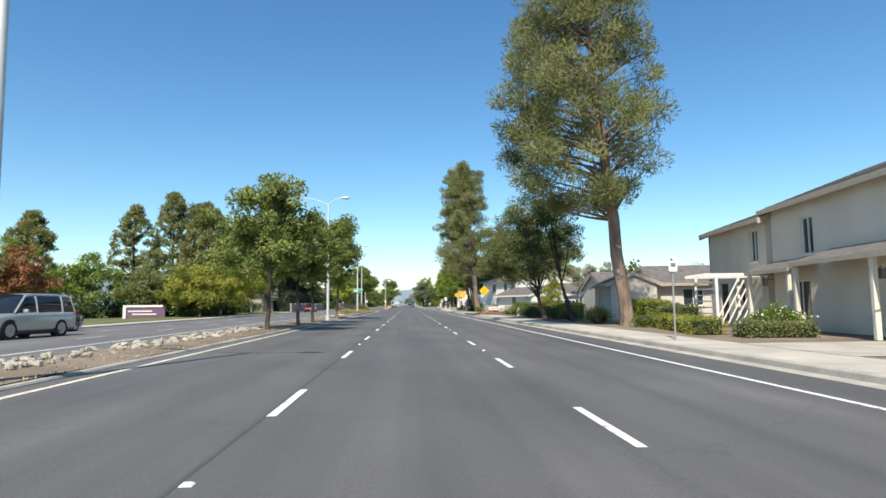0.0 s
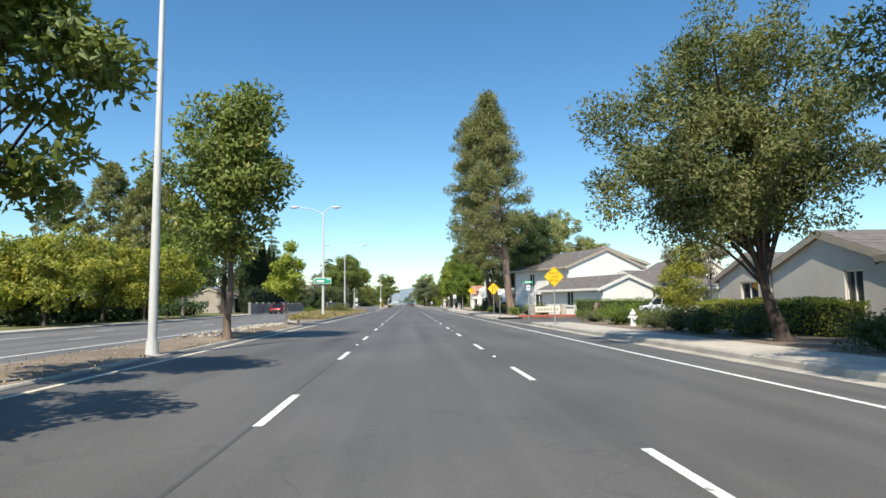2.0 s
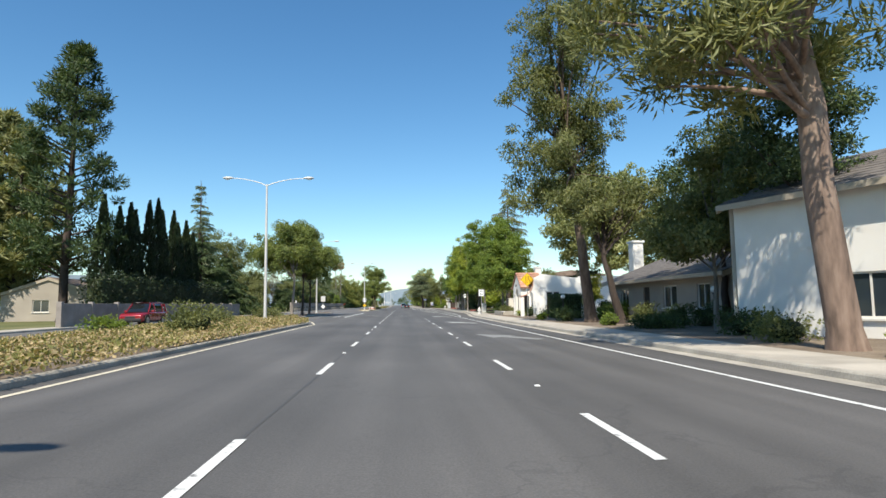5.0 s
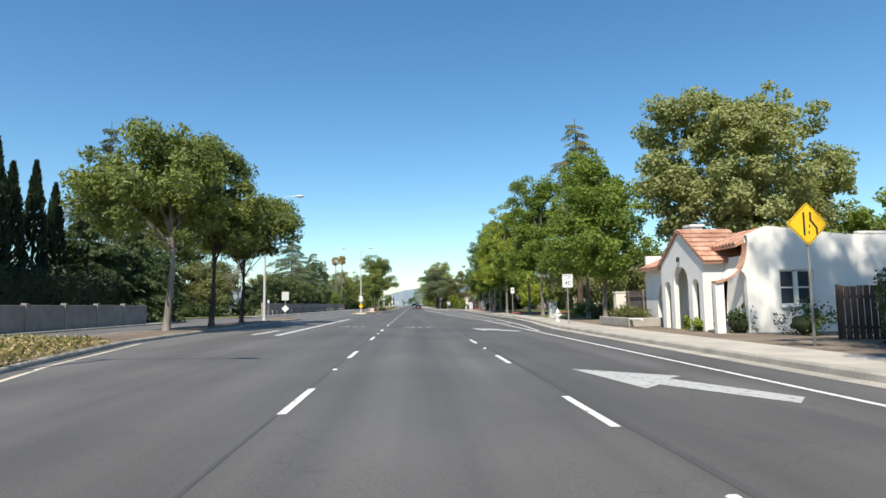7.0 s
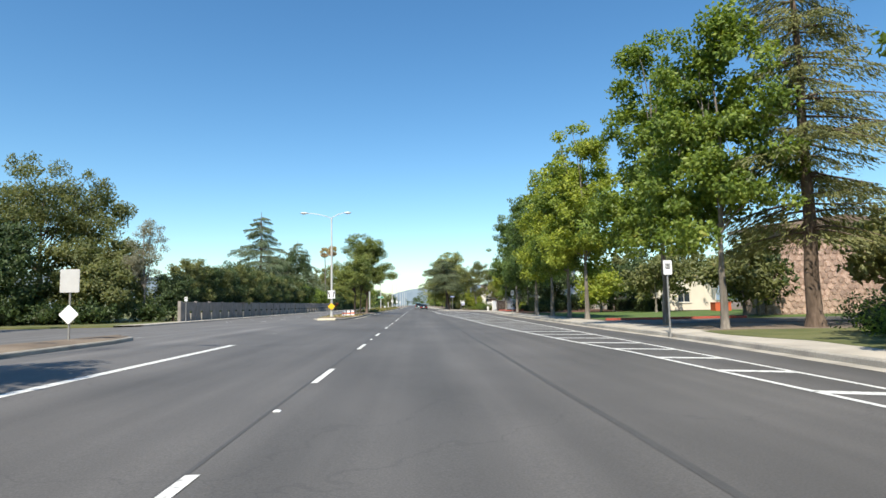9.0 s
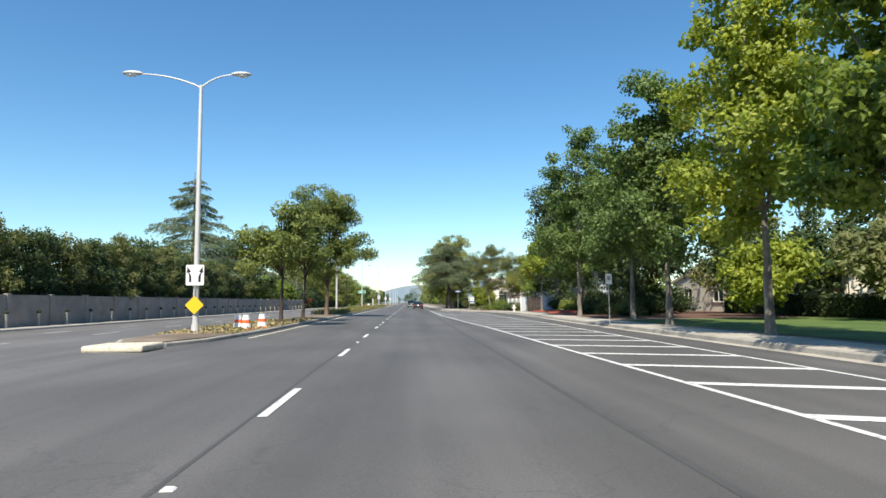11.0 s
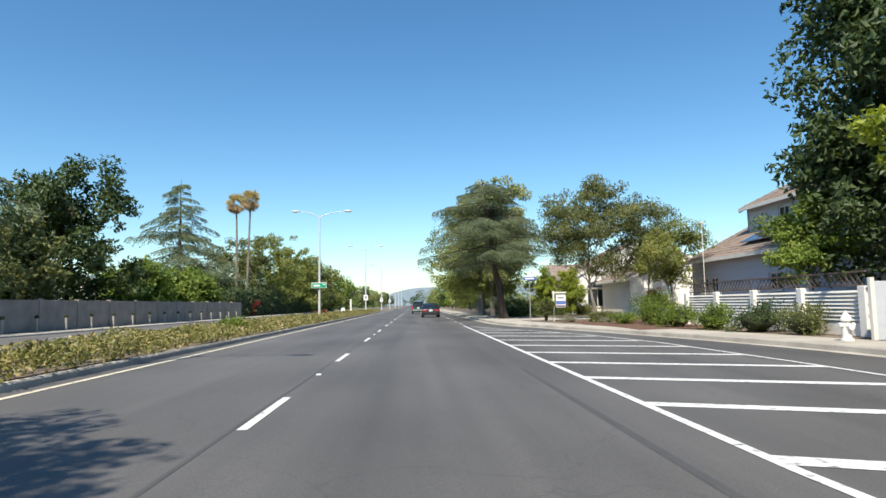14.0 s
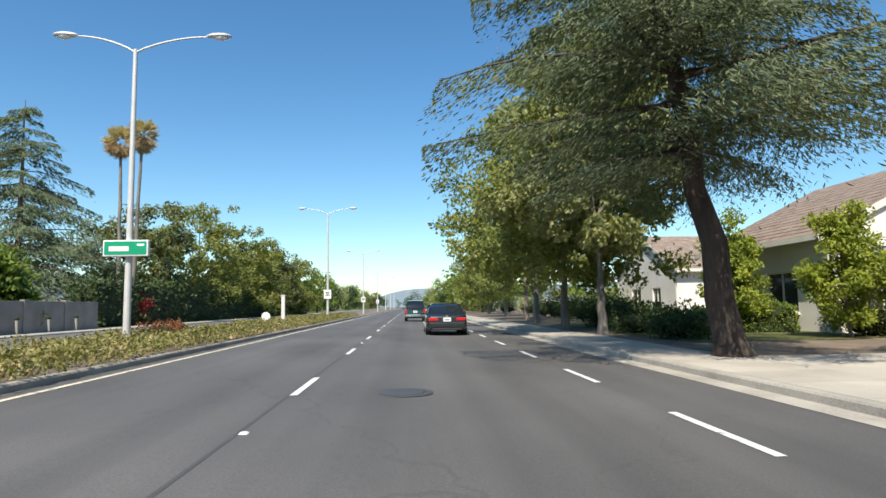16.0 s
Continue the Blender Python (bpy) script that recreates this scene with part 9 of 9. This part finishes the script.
        for sy in (cab[3][0] - 0.05, cab[2][0] - 0.12):
            path = np.array([(sd * (w * 0.90 + 0.003), sy, belt - 0.03), (sd * (w * 0.81 + 0.012), sy, belt + rise * 0.55), (sd * (w * 0.73 + 0.006), sy, H - 0.1)])
            part("pillar", tubes_mesh("pillar", [(path, np.full(3, 0.04))], paint, 6), None, root)
        mir = part("mirror", box(sd * (w + 0.1), L * 0.17, belt + 0.06, 0.2, 0.12, 0.14, 0.03), paint, root)
        part("sill", box(sd * w * 0.985, 0, 0.27, 0.05, L * 0.55, 0.1, 0.02), PLASTIC_BLACK, root)
        for hy in (L * 0.06, -L * 0.16):
            part("door_handle", box(sd * (w + 0.005), hy, belt - 0.12, 0.03, 0.16, 0.03, 0.008), paint, root)
    r = 0.335 if kind == "sedan" else 0.37
    for sd in (-1, 1):
        for wy in (L * 0.31, -L * 0.29):
            cx = sd * (w - 0.11)
            wl = part("wheel", cyl(cx - 0.11, wy, r, r, r, 0.22, 26, "x"), RUBBER, root)
            part("rim", cyl(cx + (0.10 if sd > 0 else -0.12), wy, r, r * 0.66, r * 0.62, 0.02, 20, "x"), RIM, wl)
            for k in range(5):
                ang = 2 * math.pi * k / 5
                part("spoke", box(cx + sd * 0.125, wy + math.cos(ang) * r * 0.33, r + math.sin(ang) * r * 0.33, 0.015, r * 0.62, 0.06, 0, None, Matrix.Rotation(ang, 4, "X")), RIM, wl)
            part("wheel_arch", cyl(cx - 0.02 * sd - 0.115, wy, r + 0.02, r + 0.055, r + 0.055, 0.225, 26, "x"), PLASTIC_BLACK, root)
    back = -L / 2
    if kind == "sedan":
        for sd in (-1, 1):
            part("tail_lamp", box(sd * w * 0.66, back + 0.03, belt - 0.18, w * 0.46, 0.12, 0.13, 0.03), TAIL_RED, root)
        part("bumper", box(0, back + 0.02, 0.43, w * 1.72, 0.14, 0.3, 0.05), paint, root)
        part("diffuser", box(0, back + 0.0, 0.28, w * 1.4, 0.12, 0.1, 0.02), PLASTIC_BLACK, root)
        part("trim_strip", box(0, back - 0.02, 0.35, w * 1.5, 0.06, 0.025), CHROME, root)
        pl = part("number_plate", box(0, back - 0.005, belt - 0.19, 0.34, 0.06, 0.17, 0.01), SIGN_WHITE, root)
        part("badge", cyl(0, back - 0.02, belt - 0.04, 0.05, 0.05, 0.03, 16, "y"), CHROME, root)
    else:
        for sd in (-1, 1):
            part("tail_lamp", box(sd * w * 0.87, back + 0.02, belt - 0.16, 0.16, 0.08, 0.38, 0.02), TAIL_RED, root)
        part("bumper", box(0, back - 0.02, 0.5, w * 1.86, 0.2, 0.2, 0.04), CHROME if trim == "chrome" else PLASTIC_BLACK, root)
        pl = part("number_plate", box(0, back - 0.02, belt - 0.22, 0.34, 0.03, 0.17, 0.01), SIGN_WHITE, root)
        part("tailgate_seam", box(0, back - 0.004, belt - 0.02, w * 1.5, 0.02, 0.03), PLASTIC_BLACK, root)
        part("rear_wiper", box(0.1, back + 0.08, belt + 0.14, 0.5, 0.02, 0.02), PLASTIC_BLACK, root)
        for sd in (-1, 1):
            part("roof_rail", box(sd * w * 0.66, -L * 0.1, H + 0.04, 0.03, L * 0.4, 0.035, 0.01), PLASTIC_BLACK, root)
    part("bar", box(0, back - 0.042 if kind == "sedan" else back - 0.04, pl_z(kind, belt), 0.22, 0.004, 0.05), SIGN_POST, pl)
    front = L / 2
    for sd in (-1, 1):
        part("headlamp", box(sd * w * 0.68, front - 0.12, hood - 0.28, w * 0.34, 0.2, 0.16, 0.04), LAMP_CLEAR, root)
    part("grille", box(0, front - 0.02, hood - 0.36, w * 0.8, 0.06, 0.22, 0.02), PLASTIC_BLACK, root)
    part("front_bumper", box(0, front - 0.06, 0.42, w * 1.7, 0.16, 0.26, 0.06), paint if kind == "sedan" else PLASTIC_BLACK, root)
    return root


def pl_z(kind, belt):
    return belt - 0.19 if kind == "sedan" else belt - 0.22


car("sedan_car", 3.25, 290.3, road_z(3.0), 0, 4.7, 1.84, 1.42, PAINT_DARK, "dark grey saloon car with red tail lamps in the lane")
car("sport_utility_car", 2.1, 314.6, road_z(2.1), 0, 4.5, 1.78, 1.78, PAINT_GREEN, "teal green sport utility car with a chrome bumper", "suv", "car", "chrome")
car("sport_utility_car", -14.7, 26.2, road_z(-14.7), 172, 4.7, 1.88, 1.85, PAINT_SILVER, "silver sport utility car on the far carriageway", "suv")
car("sedan_car", -17.6, 33.0, road_z(-17.6), 178, 4.6, 1.8, 1.45, PAINT_DARK, "dark saloon car behind a silver one on the far carriageway")
car("sport_utility_car", -18.3, 124.5, road_z(-18.3), 178, 4.4, 1.84, 1.7, PAINT_RED, "red sport utility car on the far carriageway", "suv")
car("sport_utility_car", 21.6, 75.4, -0.095, 24, 4.9, 1.9, 1.75, PAINT_WHITE, "white sport utility car parked by the bungalows", "suv")
car("sedan_car", 27.6, 72.0, -0.095, 60, 4.6, 1.8, 1.45, PAINT_SILVER, "grey saloon car parked behind the entrance bed")

# ---- many small pieces: stones, pavement slabs ----
rng = np.random.default_rng(21)
stone_meshes = []
for k in range(6):
    v, f = blob(rng, 0.13 * rng.uniform(0.8, 1.3), 0.11 * rng.uniform(0.8, 1.3), 0.08 * rng.uniform(0.8, 1.2), 0.03, 5, 0.5)
    stone_meshes.append(mesh_of("stone", v, f, STONE, False))
bed = thing("stone_bed", Matrix.Translation((0, 0, MEDIAN_LOW)), "rows of pale river stones laid along the median", "stones")
for k in range(300):
    if k < 210:
        sy = rng.uniform(3, 29)
        sx = rng.uniform(-6.35, -5.0)
    else:
        sy = rng.uniform(50, 63.5)
        sx = rng.uniform(-6.2, -5.0)
    o = new("stone", stone_meshes[k % 6])
    o.parent = bed
    o.matrix_basis = pose(sx, sy, 0.02, rng.uniform(-20, 20), rng.uniform(-20, 20), rng.uniform(0, 360)) @ Matrix.Diagonal((*(rng.uniform(0.4, 1.0, 3)), 1))
walk_bed = thing("pavement_slabs", Matrix(), "square concrete pavement slabs with open joints", "pavement")
walk_bed["kind"] = "structure"
for y in SLABS:
    a, b = y + 0.006, y + 1.494
    x0, x1 = kerb_x(y) + 0.165, kerb_x(y + 1.5) + 0.165
    t = WALK_Z + 0.003 * math.sin(y * 12.9)
    vv = [(x0, a, t), (x0 + 1.82, a, t), (x1 + 1.82, b, t), (x1, b, t)]
    vv += [(x, q, t - 0.03) for x, q, _ in vv]
    o = new("slab", mesh_of("slab", vv, [(0, 1, 2, 3), (0, 4, 5, 1), (1, 5, 6, 2), (2, 6, 7, 3), (3, 7, 4, 0)], CONCRETE))
    o.parent = walk_bed
